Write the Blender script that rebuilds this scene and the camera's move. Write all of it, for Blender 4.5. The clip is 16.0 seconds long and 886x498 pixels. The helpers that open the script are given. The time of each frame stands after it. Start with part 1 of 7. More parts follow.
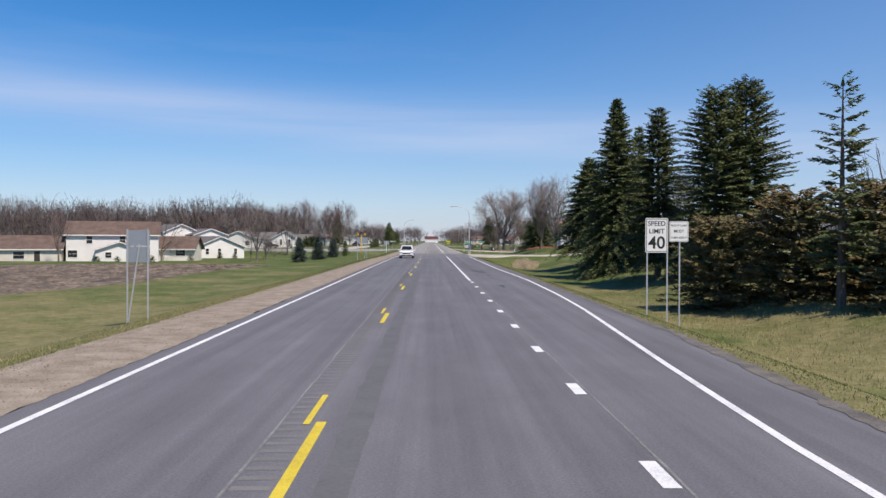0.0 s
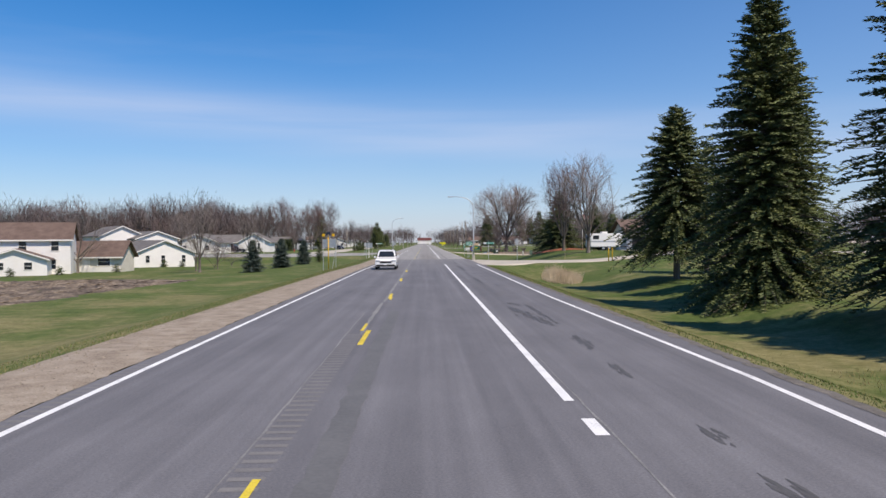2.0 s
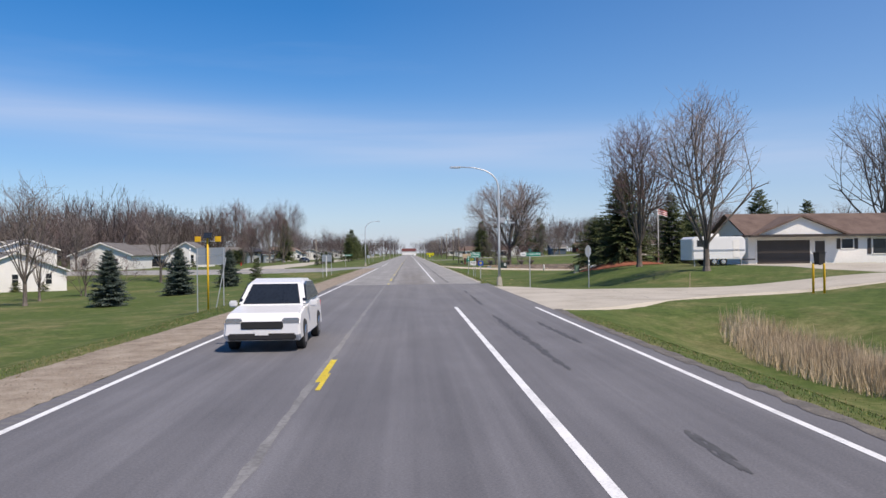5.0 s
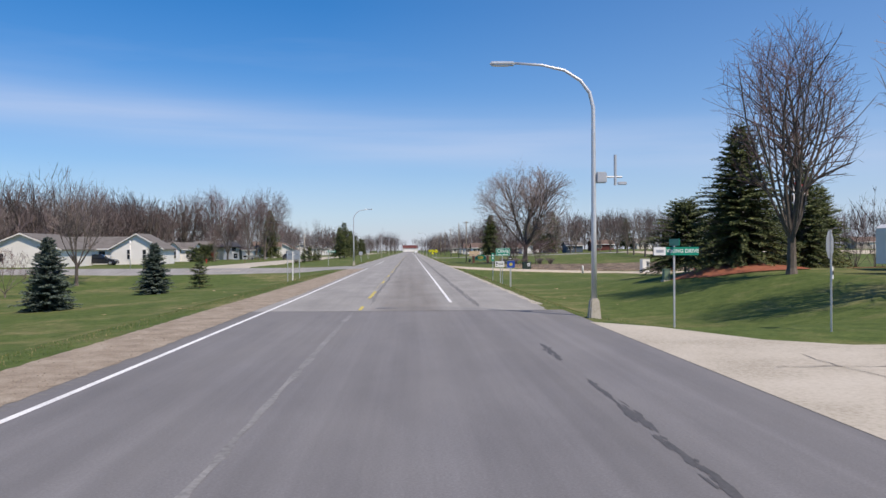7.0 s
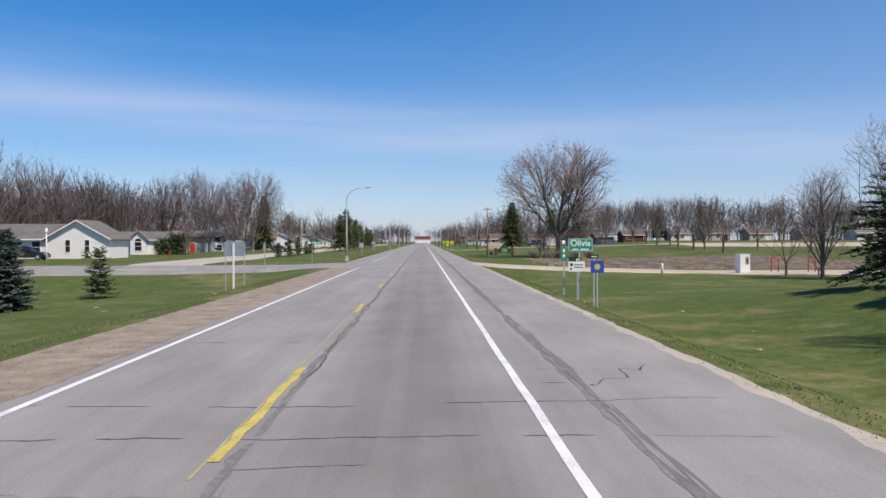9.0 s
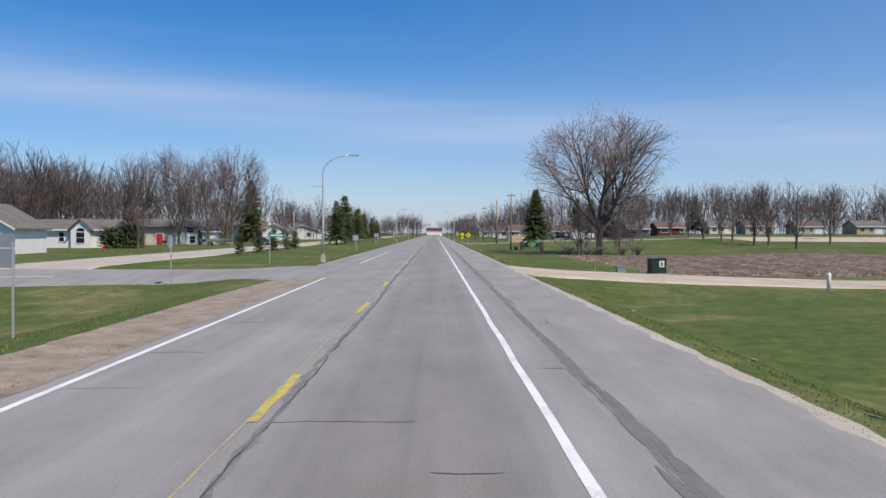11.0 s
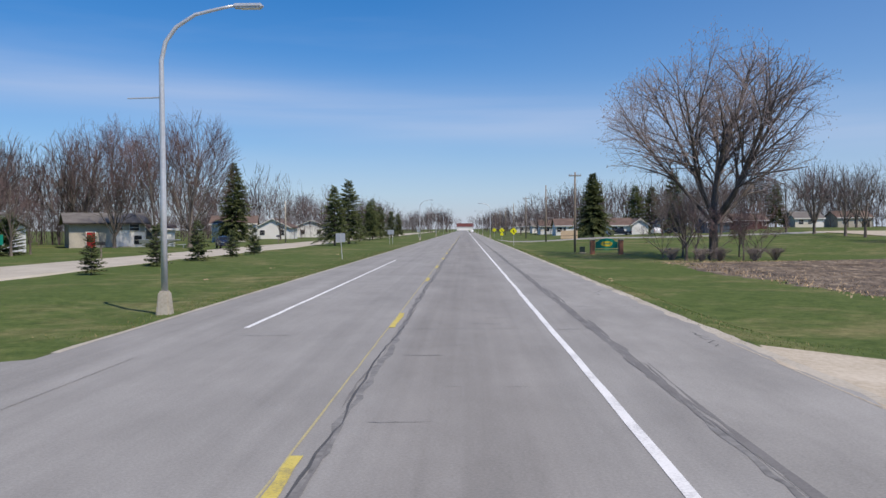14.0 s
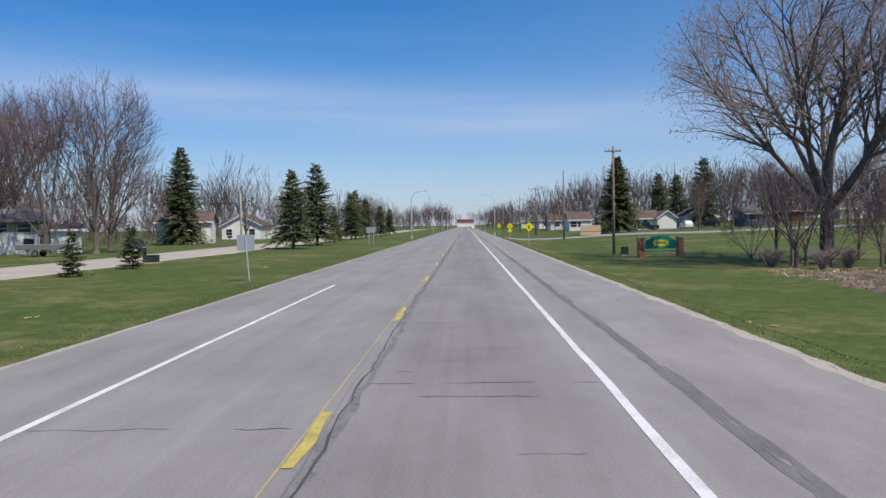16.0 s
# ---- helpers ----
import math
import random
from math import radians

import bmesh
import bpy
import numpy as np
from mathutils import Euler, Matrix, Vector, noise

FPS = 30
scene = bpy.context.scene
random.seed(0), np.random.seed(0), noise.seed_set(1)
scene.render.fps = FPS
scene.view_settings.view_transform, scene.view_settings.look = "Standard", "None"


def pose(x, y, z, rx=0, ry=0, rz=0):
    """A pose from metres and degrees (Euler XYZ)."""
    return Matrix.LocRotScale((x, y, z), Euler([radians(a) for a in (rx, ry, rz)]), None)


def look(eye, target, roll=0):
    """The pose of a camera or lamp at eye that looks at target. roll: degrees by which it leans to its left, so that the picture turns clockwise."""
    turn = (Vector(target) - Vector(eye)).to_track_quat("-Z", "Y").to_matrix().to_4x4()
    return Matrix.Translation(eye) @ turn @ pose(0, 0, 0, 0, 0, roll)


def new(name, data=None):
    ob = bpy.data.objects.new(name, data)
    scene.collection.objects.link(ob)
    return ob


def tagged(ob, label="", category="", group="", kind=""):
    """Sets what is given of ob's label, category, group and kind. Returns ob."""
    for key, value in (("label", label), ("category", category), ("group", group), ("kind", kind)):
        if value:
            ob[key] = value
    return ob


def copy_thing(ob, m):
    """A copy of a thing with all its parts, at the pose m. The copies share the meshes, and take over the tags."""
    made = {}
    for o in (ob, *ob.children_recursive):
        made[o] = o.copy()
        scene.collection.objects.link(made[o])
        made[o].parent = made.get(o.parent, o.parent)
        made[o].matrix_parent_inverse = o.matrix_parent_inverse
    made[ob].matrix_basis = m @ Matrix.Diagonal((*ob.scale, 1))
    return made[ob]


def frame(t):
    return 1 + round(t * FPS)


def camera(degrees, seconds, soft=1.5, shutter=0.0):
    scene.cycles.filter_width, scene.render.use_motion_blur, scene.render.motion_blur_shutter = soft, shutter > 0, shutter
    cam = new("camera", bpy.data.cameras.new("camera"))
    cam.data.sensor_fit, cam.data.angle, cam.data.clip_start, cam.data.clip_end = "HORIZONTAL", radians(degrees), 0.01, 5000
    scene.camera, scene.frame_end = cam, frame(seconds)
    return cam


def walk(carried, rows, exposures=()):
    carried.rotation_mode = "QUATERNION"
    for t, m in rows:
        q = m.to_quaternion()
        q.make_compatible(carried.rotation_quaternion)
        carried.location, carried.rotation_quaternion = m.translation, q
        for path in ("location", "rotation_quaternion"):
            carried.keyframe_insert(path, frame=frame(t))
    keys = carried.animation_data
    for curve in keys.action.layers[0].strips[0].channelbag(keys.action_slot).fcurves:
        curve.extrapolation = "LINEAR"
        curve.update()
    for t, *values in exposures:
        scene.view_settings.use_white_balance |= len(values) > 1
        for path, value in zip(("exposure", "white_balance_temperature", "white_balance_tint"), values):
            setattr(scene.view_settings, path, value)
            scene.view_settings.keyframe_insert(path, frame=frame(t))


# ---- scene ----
cam = camera(58.1, 16.0)
PATH = [
    (0, (-0.112, 0.11, 2.315), (-0.083, 2.11, 2.294), 0.2),
    (0.5, (-0.146, 8.687, 2.369), (-0.109, 10.687, 2.347), -0.6),
    (1, (-0.097, 17.278, 2.402), (-0.049, 19.277, 2.381), -1.3),
    (1.5, (-0.026, 25.801, 2.373), (0.032, 27.8, 2.359), -1.5),
    (2, (0.018, 34.501, 2.365), (0.064, 36.501, 2.347), -0.5),
    (2.5, (0.047, 43.057, 2.358), (0.08, 45.056, 2.34), -0.2),
    (3, (0.073, 51.469, 2.372), (0.126, 53.468, 2.358), -0.3),
    (3.5, (0.053, 59.883, 2.368), (0.125, 61.882, 2.369), -0.6),
    (4, (0.045, 68.254, 2.377), (0.119, 70.253, 2.391), -0.3),
    (6.3, (0.407, 103.55, 2.249), (0.507, 105.548, 2.25), -1.4),
    (6.5, (0.411, 106.555, 2.242), (0.508, 108.553, 2.244), -0.9),
    (7, (0.467, 113.946, 2.215), (0.548, 115.944, 2.217), -0.3),
    (7.5, (0.63, 121.324, 2.247), (0.698, 123.323, 2.235), 0.8),
    (8, (0.7, 128.502, 2.26), (0.773, 130.5, 2.25), 0.6),
    (8.5, (0.731, 135.547, 2.241), (0.792, 137.546, 2.223), -0.3),
    (9, (0.684, 142.586, 2.21), (0.733, 144.585, 2.19), -0.2),
    (11.3, (0.748, 174.998, 2.273), (0.758, 176.997, 2.228), 0.4),
    (11.5, (0.743, 177.768, 2.277), (0.748, 179.767, 2.23), 0.7),
    (12, (0.639, 184.606, 2.293), (0.649, 186.605, 2.248), 0.5),
    (12.5, (0.567, 191.373, 2.32), (0.58, 193.373, 2.282), -0.4),
    (13, (0.521, 198.198, 2.3), (0.532, 200.197, 2.254), -0.7),
    (13.5, (0.383, 204.888, 2.259), (0.382, 206.887, 2.211), -1.4),
    (14, (0.25, 211.583, 2.254), (0.194, 213.582, 2.203), -0.3),
    (14.5, (0.299, 218.473, 2.282), (0.245, 220.471, 2.228), -1.1),
    (15, (0.336, 225.34, 2.24), (0.283, 227.338, 2.182), -1.3),
    (15.5, (0.269, 232.061, 2.195), (0.212, 234.06, 2.14), -1.6),
    (16, (0.246, 238.61, 2.209), (0.188, 240.608, 2.149), -1.0),
]
EXPOSURES = [(0.0, 0.13, 6700, 14), (9.0, 0.11, 6700, 14), (11.5, 0.0, 6500, 13), (16.0, -0.04, 6450, 13)]
walk(cam, [(t, look(eye, target, roll)) for t, eye, target, roll in PATH], EXPOSURES)

# ---- world, sun, exposure ----
SUN_DIR = Vector((0.39, -0.431, 0.814)).normalized()
world = bpy.data.worlds.new("world")
scene.world = world
world.use_nodes = True
wn, wl = world.node_tree.nodes, world.node_tree.links
wn.clear()
w_out, w_bg = wn.new("ShaderNodeOutputWorld"), wn.new("ShaderNodeBackground")
sky = wn.new("ShaderNodeTexSky")
sky.sky_type, sky.sun_disc = "NISHITA", False
sky.sun_elevation = math.asin(SUN_DIR.z)
sky.sun_rotation = math.atan2(SUN_DIR.x, SUN_DIR.y)
sky.altitude, sky.air_density, sky.dust_density, sky.ozone_density = 250, 1.0, 0.0, 5.0
hsv = wn.new("ShaderNodeHueSaturation")
hsv.inputs["Saturation"].default_value, hsv.inputs["Value"].default_value = 1.44, 1.0
hsv.inputs["Hue"].default_value = 0.503
wl.new(sky.outputs["Color"], hsv.inputs["Color"])
# thin cirrus: a long streak low in the sky and faint wisps above
w_tc, w_sep = wn.new("ShaderNodeTexCoord"), wn.new("ShaderNodeSeparateXYZ")
wl.new(w_tc.outputs["Generated"], w_sep.inputs["Vector"])


def w_math(op, a, b):
    n = wn.new("ShaderNodeMath")
    n.operation = op
    for i, v in enumerate((a, b)):
        if isinstance(v, (int, float)):
            n.inputs[i].default_value = v
        else:
            wl.new(v, n.inputs[i])
    return n.outputs[0]


def wisp(scale, stretch, low, high):
    mp, nz, rp = wn.new("ShaderNodeMapping"), wn.new("ShaderNodeTexNoise"), wn.new("ShaderNodeMapRange")
    mp.inputs["Scale"].default_value = stretch
    mp.inputs["Rotation"].default_value = (0.0, radians(4.0), radians(12.0))
    nz.inputs["Scale"].default_value, nz.inputs["Detail"].default_value, nz.inputs["Roughness"].default_value = scale, 6.0, 0.5
    rp.inputs["From Min"].default_value, rp.inputs["From Max"].default_value = low, high
    wl.new(w_tc.outputs["Generated"], mp.inputs["Vector"])
    wl.new(mp.outputs["Vector"], nz.inputs["Vector"])
    wl.new(nz.outputs["Fac"], rp.inputs["Value"])
    return rp.outputs["Result"]


tilted = w_math("ADD", w_sep.outputs["Z"], w_math("MULTIPLY", w_sep.outputs["X"], 0.058))
off = w_math("DIVIDE", w_math("SUBTRACT", tilted, 0.138), 0.030)
band = w_math("POWER", 2.718, w_math("MULTIPLY", w_math("MULTIPLY", off, off), -1.0))
streak = w_math("MULTIPLY", band, wisp(1.6, (1.0, 1.0, 16.0), 0.25, 0.75))
high = w_math("MULTIPLY", wisp(1.3, (1.0, 1.6, 9.0), 0.52, 0.85), 0.22)
veil = w_math("MULTIPLY", w_math("MAXIMUM", w_math("ADD", w_sep.outputs["X"], 0.1), 0.0), 0.24)
cloud = w_math("ADD", w_math("MULTIPLY", streak, 0.6), w_math("MAXIMUM", high, veil))
w_mix = wn.new("ShaderNodeMixRGB")
w_mix.inputs["Color2"].default_value = (4.6, 5.4, 7.0, 1)
wl.new(cloud, w_mix.inputs["Fac"])
haze = wn.new("ShaderNodeMixRGB")
haze.inputs["Color2"].default_value = (3.0, 3.8, 5.9, 1)
wl.new(w_math("MULTIPLY", w_math("POWER", 2.718, w_math("MULTIPLY", w_math("MAXIMUM", w_sep.outputs["Z"], 0.0), -6.5)), 0.72), haze.inputs["Fac"])
wl.new(hsv.outputs["Color"], haze.inputs["Color1"])
wl.new(haze.outputs["Color"], w_mix.inputs["Color1"])
wl.new(w_mix.outputs["Color"], w_bg.inputs["Color"])
w_bg.inputs["Strength"].default_value = 0.115
wl.new(w_bg.outputs["Background"], w_out.inputs["Surface"])
sun = new("sun", bpy.data.lights.new("sun", "SUN"))
sun.data.energy, sun.data.angle, sun.data.color = 4.5, radians(0.53), (1.0, 0.905, 0.77)
sun.matrix_world = look((0, 0, 60), Vector((0, 0, 60)) - SUN_DIR)


# ---- materials ----
def material(name, colors, scales=(0.6, 9.0), rough=0.8, bump=0.0, bump_scale=30.0, metal=0.0, spread=0.5, random_tint=0.0, island_tint=0.0, stretch=(1, 1, 1)):
    """Colours mixed by noise at two scales, with fine relief."""
    m = bpy.data.materials.new(name)
    m.use_nodes = True
    n, l = m.node_tree.nodes, m.node_tree.links
    b = n["Principled BSDF"]
    b.inputs["Roughness"].default_value, b.inputs["Metallic"].default_value = rough, metal
    tc, mp = n.new("ShaderNodeTexCoord"), n.new("ShaderNodeMapping")
    mp.inputs["Scale"].default_value = stretch
    l.new(tc.outputs["Object"], mp.inputs["Vector"])
    fac = []
    for s in scales:
        t = n.new("ShaderNodeTexNoise")
        t.inputs["Scale"].default_value, t.inputs["Detail"].default_value, t.inputs["Roughness"].default_value = s, 5.0, 0.6
        l.new(mp.outputs["Vector"], t.inputs["Vector"])
        fac.append(t.outputs["Fac"])
    add = n.new("ShaderNodeMath")
    add.operation = "ADD"
    l.new(fac[0], add.inputs[0])
    l.new(fac[-1], add.inputs[1])
    rng = n.new("ShaderNodeMapRange")
    rng.inputs["From Min"].default_value, rng.inputs["From Max"].default_value = 1.0 - spread / 2, 1.0 + spread / 2
    l.new(add.outputs[0], rng.inputs["Value"])
    ramp = n.new("ShaderNodeValToRGB")
    e = ramp.color_ramp.elements
    while len(e) < len(colors):
        e.new(0.5)
    for i, c in enumerate(colors):
        e[i].position, e[i].color = i / max(1, len(colors) - 1), (*c, 1)
    l.new(rng.outputs["Result"], ramp.inputs["Fac"])
    color = ramp.outputs["Color"]
    for amount, kind, out in ((random_tint, "ShaderNodeObjectInfo", "Random"), (island_tint, "ShaderNodeNewGeometry", "Random Per Island")):
        if amount:
            src, mr, hsv = n.new(kind), n.new("ShaderNodeMapRange"), n.new("ShaderNodeHueSaturation")
            mr.inputs["To Min"].default_value, mr.inputs["To Max"].default_value = 1 - amount, 1 + amount
            l.new(src.outputs[out], mr.inputs["Value"])
            l.new(mr.outputs["Result"], hsv.inputs["Value"])
            l.new(color, hsv.inputs["Color"])
            color = hsv.outputs["Color"]
    l.new(color, b.inputs["Base Color"])
    if bump:
        t, bp = n.new("ShaderNodeTexNoise"), n.new("ShaderNodeBump")
        t.inputs["Scale"].default_value, t.inputs["Detail"].default_value = bump_scale, 4.0
        bp.inputs["Strength"].default_value, bp.inputs["Distance"].default_value = bump, 0.02
        l.new(mp.outputs["Vector"], t.inputs["Vector"])
        l.new(t.outputs["Fac"], bp.inputs["Height"])
        l.new(bp.outputs["Normal"], b.inputs["Normal"])
    return m


def plain(name, color, rough=0.6, metal=0.0, vary=0.12):
    lo, hi = tuple(c * (1 - vary) for c in color), tuple(min(1, c * (1 + vary)) for c in color)
    return material(name, [lo, color, hi], (1.3, 17.0), rough, 0.15, 60.0, metal)


def grass_material():
    """Lush near the town, drier along the open road, with straw patches and clumps at several scales."""
    m = bpy.data.materials.new("grass")
    m.use_nodes = True
    n, l = m.node_tree.nodes, m.node_tree.links
    b = n["Principled BSDF"]
    b.inputs["Roughness"].default_value = 0.95
    b.inputs["Specular IOR Level"].default_value = 0.15
    tc, sep = n.new("ShaderNodeTexCoord"), n.new("ShaderNodeSeparateXYZ")
    l.new(tc.outputs["Object"], sep.inputs["Vector"])

    def nz(scale, detail=4.0):
        t = n.new("ShaderNodeTexNoise")
        t.inputs["Scale"].default_value, t.inputs["Detail"].default_value, t.inputs["Roughness"].default_value = scale, detail, 0.72
        l.new(tc.outputs["Object"], t.inputs["Vector"])
        return t.outputs["Fac"]

    def mt(op, a, c):
        q = n.new("ShaderNodeMath")
        q.operation = op
        for i, v in enumerate((a, c)):
            if isinstance(v, (int, float)):
                q.inputs[i].default_value = v
            else:
                l.new(v, q.inputs[i])
        return q.outputs[0]

    def ramp(fac, stops):
        r = n.new("ShaderNodeValToRGB")
        e = r.color_ramp.elements
        while len(e) < len(stops):
            e.new(0.5)
        for i, (p, c) in enumerate(stops):
            e[i].position, e[i].color = p, (*c, 1)
        l.new(fac, r.inputs["Fac"])
        return r.outputs["Color"]

    drier = n.new("ShaderNodeMapRange")
    drier.inputs["From Min"].default_value, drier.inputs["From Max"].default_value = 120.0, 20.0
    l.new(sep.outputs["Y"], drier.inputs["Value"])
    blend = mt("ADD", mt("MULTIPLY", nz(0.09), 0.8), mt("MULTIPLY", nz(0.35, 8.0), 0.65))
    dry = mt("ADD", mt("MULTIPLY", drier.outputs["Result"], 0.19), mt("SUBTRACT", blend, 0.37))
    fine = mt("ADD", mt("MULTIPLY", nz(1.1, 8.0), 0.45), mt("ADD", mt("MULTIPLY", nz(4.5, 5.0), 0.35), mt("MULTIPLY", nz(22.0, 2.0), 0.25)))
    green = ramp(fine, [(0.34, (0.032, 0.052, 0.012)), (0.5, (0.068, 0.101, 0.025)), (0.66, (0.135, 0.166, 0.05))])
    straw = ramp(fine, [(0.34, (0.085, 0.084, 0.032)), (0.5, (0.165, 0.155, 0.066)), (0.66, (0.3, 0.265, 0.135))])
    mask = n.new("ShaderNodeMapRange")
    mask.inputs["From Min"].default_value, mask.inputs["From Max"].default_value = 0.34, 0.55
    l.new(dry, mask.inputs["Value"])
    mix = n.new("ShaderNodeMixRGB")
    l.new(mask.outputs["Result"], mix.inputs["Fac"])
    l.new(green, mix.inputs["Color1"])
    l.new(straw, mix.inputs["Color2"])
    l.new(mix.outputs["Color"], b.inputs["Base Color"])
    bp = n.new("ShaderNodeBump")
    bp.inputs["Strength"].default_value, bp.inputs["Distance"].default_value = 0.8, 0.06
    l.new(fine, bp.inputs["Height"])
    l.new(bp.outputs["Normal"], b.inputs["Normal"])
    return m


M_grass = grass_material()
def road_material(name, dark, light, tint, streak=0.5, rough=0.85, lane=0.0, patch=0.45, greyed=None):
    """Pavement: aggregate speckle, blotches and long streaks worn by wheels along the road."""
    m = bpy.data.materials.new(name)
    m.use_nodes = True
    n, l = m.node_tree.nodes, m.node_tree.links
    b = n["Principled BSDF"]
    b.inputs["Roughness"].default_value = rough
    b.inputs["Specular IOR Level"].default_value = 0.3
    tc = n.new("ShaderNodeTexCoord")

    def nz(scale, stretch, detail=4.0):
        mp, t = n.new("ShaderNodeMapping"), n.new("ShaderNodeTexNoise")
        mp.inputs["Scale"].default_value = stretch
        l.new(tc.outputs["Object"], mp.inputs["Vector"])
        l.new(mp.outputs["Vector"], t.inputs["Vector"])
        t.inputs["Scale"].default_value, t.inputs["Detail"].default_value, t.inputs["Roughness"].default_value = scale, detail, 0.7
        return t.outputs["Fac"]

    def mt(op, a, c):
        q = n.new("ShaderNodeMath")
        q.operation = op
        for i, v in enumerate((a, c)):
            if isinstance(v, (int, float)):
                q.inputs[i].default_value = v
            else:
                l.new(v, q.inputs[i])
        return q.outputs[0]

    long_streaks, blotch, speck = nz(1.5, (1.0, 0.012, 1.0), 3.0), nz(0.5, (1.0, 0.4, 1.0), 8.0), nz(30.0, (1, 1, 1), 4.0)
    f = mt("ADD", mt("MULTIPLY", long_streaks, streak), mt("ADD", mt("MULTIPLY", blotch, patch), mt("MULTIPLY", speck, 0.75)))
    rg = n.new("ShaderNodeMapRange")
    mid = 0.5 * (streak + patch + 0.75)
    rg.inputs["From Min"].default_value, rg.inputs["From Max"].default_value = mid - 0.27, mid + 0.27
    l.new(f, rg.inputs["Value"])
    rp = n.new("ShaderNodeValToRGB")
    e = rp.color_ramp.elements
    e.new(0.5)
    e[0].position, e[0].color = 0.0, (*dark, 1)
    e[1].position, e[1].color = 0.5, (*tint, 1)
    e[2].position, e[2].color = 1.0, (*light, 1)
    l.new(rg.outputs["Result"], rp.inputs["Fac"])
    tone = rp.outputs["Color"]
    if lane:
        # oil and rubber worn into the driving lane
        sep, near, worn = n.new("ShaderNodeSeparateXYZ"), n.new("ShaderNodeMapRange"), n.new("ShaderNodeMixRGB")
        l.new(tc.outputs["Object"], sep.inputs["Vector"])
        wide = mt("ADD", mt("ABSOLUTE", mt("SUBTRACT", sep.outputs["X"], 0.35), 0.0), mt("MULTIPLY", nz(0.6, (1.0, 0.12, 1.0)), 0.9))
        near.inputs["From Min"].default_value, near.inputs["From Max"].default_value = 2.2, 1.1
        near.interpolation_type = "SMOOTHSTEP"
        l.new(wide, near.inputs["Value"])
        worn.blend_type = "MULTIPLY"
        worn.inputs["Color2"].default_value = (0.76, 0.735, 0.715, 1)
        along = n.new("ShaderNodeMapRange")
        along.inputs["From Min"].default_value, along.inputs["From Max"].default_value = 205.0, 150.0
        along.inputs["To Min"].default_value, along.inputs["To Max"].default_value = 0.55, 1.25
        l.new(sep.outputs["Y"], along.inputs["Value"])
        l.new(mt("MULTIPLY", near.outputs["Result"], mt("MULTIPLY", along.outputs["Result"], mt("MULTIPLY", nz(0.22, (0.6, 0.25, 1.0)), 2 * lane))), worn.inputs["Fac"])
        l.new(tone, worn.inputs["Color1"])
        tone = worn.outputs["Color"]
    if greyed:
        # dust carried over from the older pavement
        sep, mr, dust = n.new("ShaderNodeSeparateXYZ"), n.new("ShaderNodeMapRange"), n.new("ShaderNodeMixRGB")
        l.new(tc.outputs["Object"], sep.inputs["Vector"])
        mr.inputs["From Min"].default_value, mr.inputs["From Max"].default_value = 95.0, 146.0
        mr.inputs["To Max"].default_value = 0.85
        l.new(sep.outputs["Y"], mr.inputs["Value"])
        dust.inputs["Color2"].default_value = (*greyed, 1)
        l.new(mt("MULTIPLY", mr.outputs["Result"], nz(0.5, (1.0, 0.2, 1.0))), dust.inputs["Fac"])
        l.new(tone, dust.inputs["Color1"])
        tone = dust.outputs["Color"]
    l.new(tone, b.inputs["Base Color"])
    bp = n.new("ShaderNodeBump")
    bp.inputs["Strength"].default_value, bp.inputs["Distance"].default_value = 0.35, 0.01
    l.new(nz(140.0, (1, 1, 1), 2.0), bp.inputs["Height"])
    l.new(bp.outputs["Normal"], b.inputs["Normal"])
    return m


M_new_asphalt = road_material("fresh_asphalt", (0.088, 0.088, 0.095), (0.215, 0.214, 0.228), (0.142, 0.141, 0.152), 0.62, greyed=(0.25, 0.24, 0.225))
M_old_road = road_material("old_pavement", (0.2, 0.195, 0.185), (0.36, 0.353, 0.338), (0.278, 0.271, 0.258), 0.5, lane=0.8, patch=0.75)
M_shoulder = road_material("shoulder_pavement", (0.21, 0.204, 0.193), (0.37, 0.361, 0.342), (0.29, 0.282, 0.266), 0.3, patch=0.9)
M_gravel = material("gravel", [(0.12, 0.092, 0.066), (0.25, 0.2, 0.148), (0.33, 0.277, 0.214), (0.43, 0.372, 0.3)], (1.4, 26.0), 0.95, 0.6, 60.0, spread=0.62)
M_crumble = material("crumbled_edge", [(0.075, 0.07, 0.064), (0.14, 0.128, 0.114), (0.24, 0.215, 0.18)], (2.2, 26.0), 0.95, 1.0, 42.0, spread=0.62)
M_stone = material("loose_stone", [(0.13, 0.106, 0.082), (0.25, 0.205, 0.158), (0.34, 0.295, 0.245)], (0.9, 5.0), 0.9, island_tint=0.35)
M_concrete = material("concrete", [(0.33, 0.295, 0.235), (0.44, 0.4, 0.33), (0.5, 0.46, 0.39)], (0.35, 12.0), 0.9, 0.4, 60.0)
M_soil = material("ploughed_soil", [(0.045, 0.032, 0.023), (0.09, 0.067, 0.048), (0.17, 0.13, 0.092), (0.33, 0.265, 0.185)], (0.6, 3.2), 1.0, 1.0, 6.0, spread=0.5, stretch=(1.6, 0.6, 1))
M_drive = material("tan_gravel_drive", [(0.34, 0.285, 0.21), (0.46, 0.4, 0.31), (0.55, 0.49, 0.4)], (0.35, 9.0), 0.95, 0.6, 40.0)
M_white_paint = material("white_road_paint", [(0.55, 0.55, 0.54), (0.78, 0.78, 0.77), (0.84, 0.84, 0.83)], (1.5, 30.0), 0.6, 0.3, 90.0)
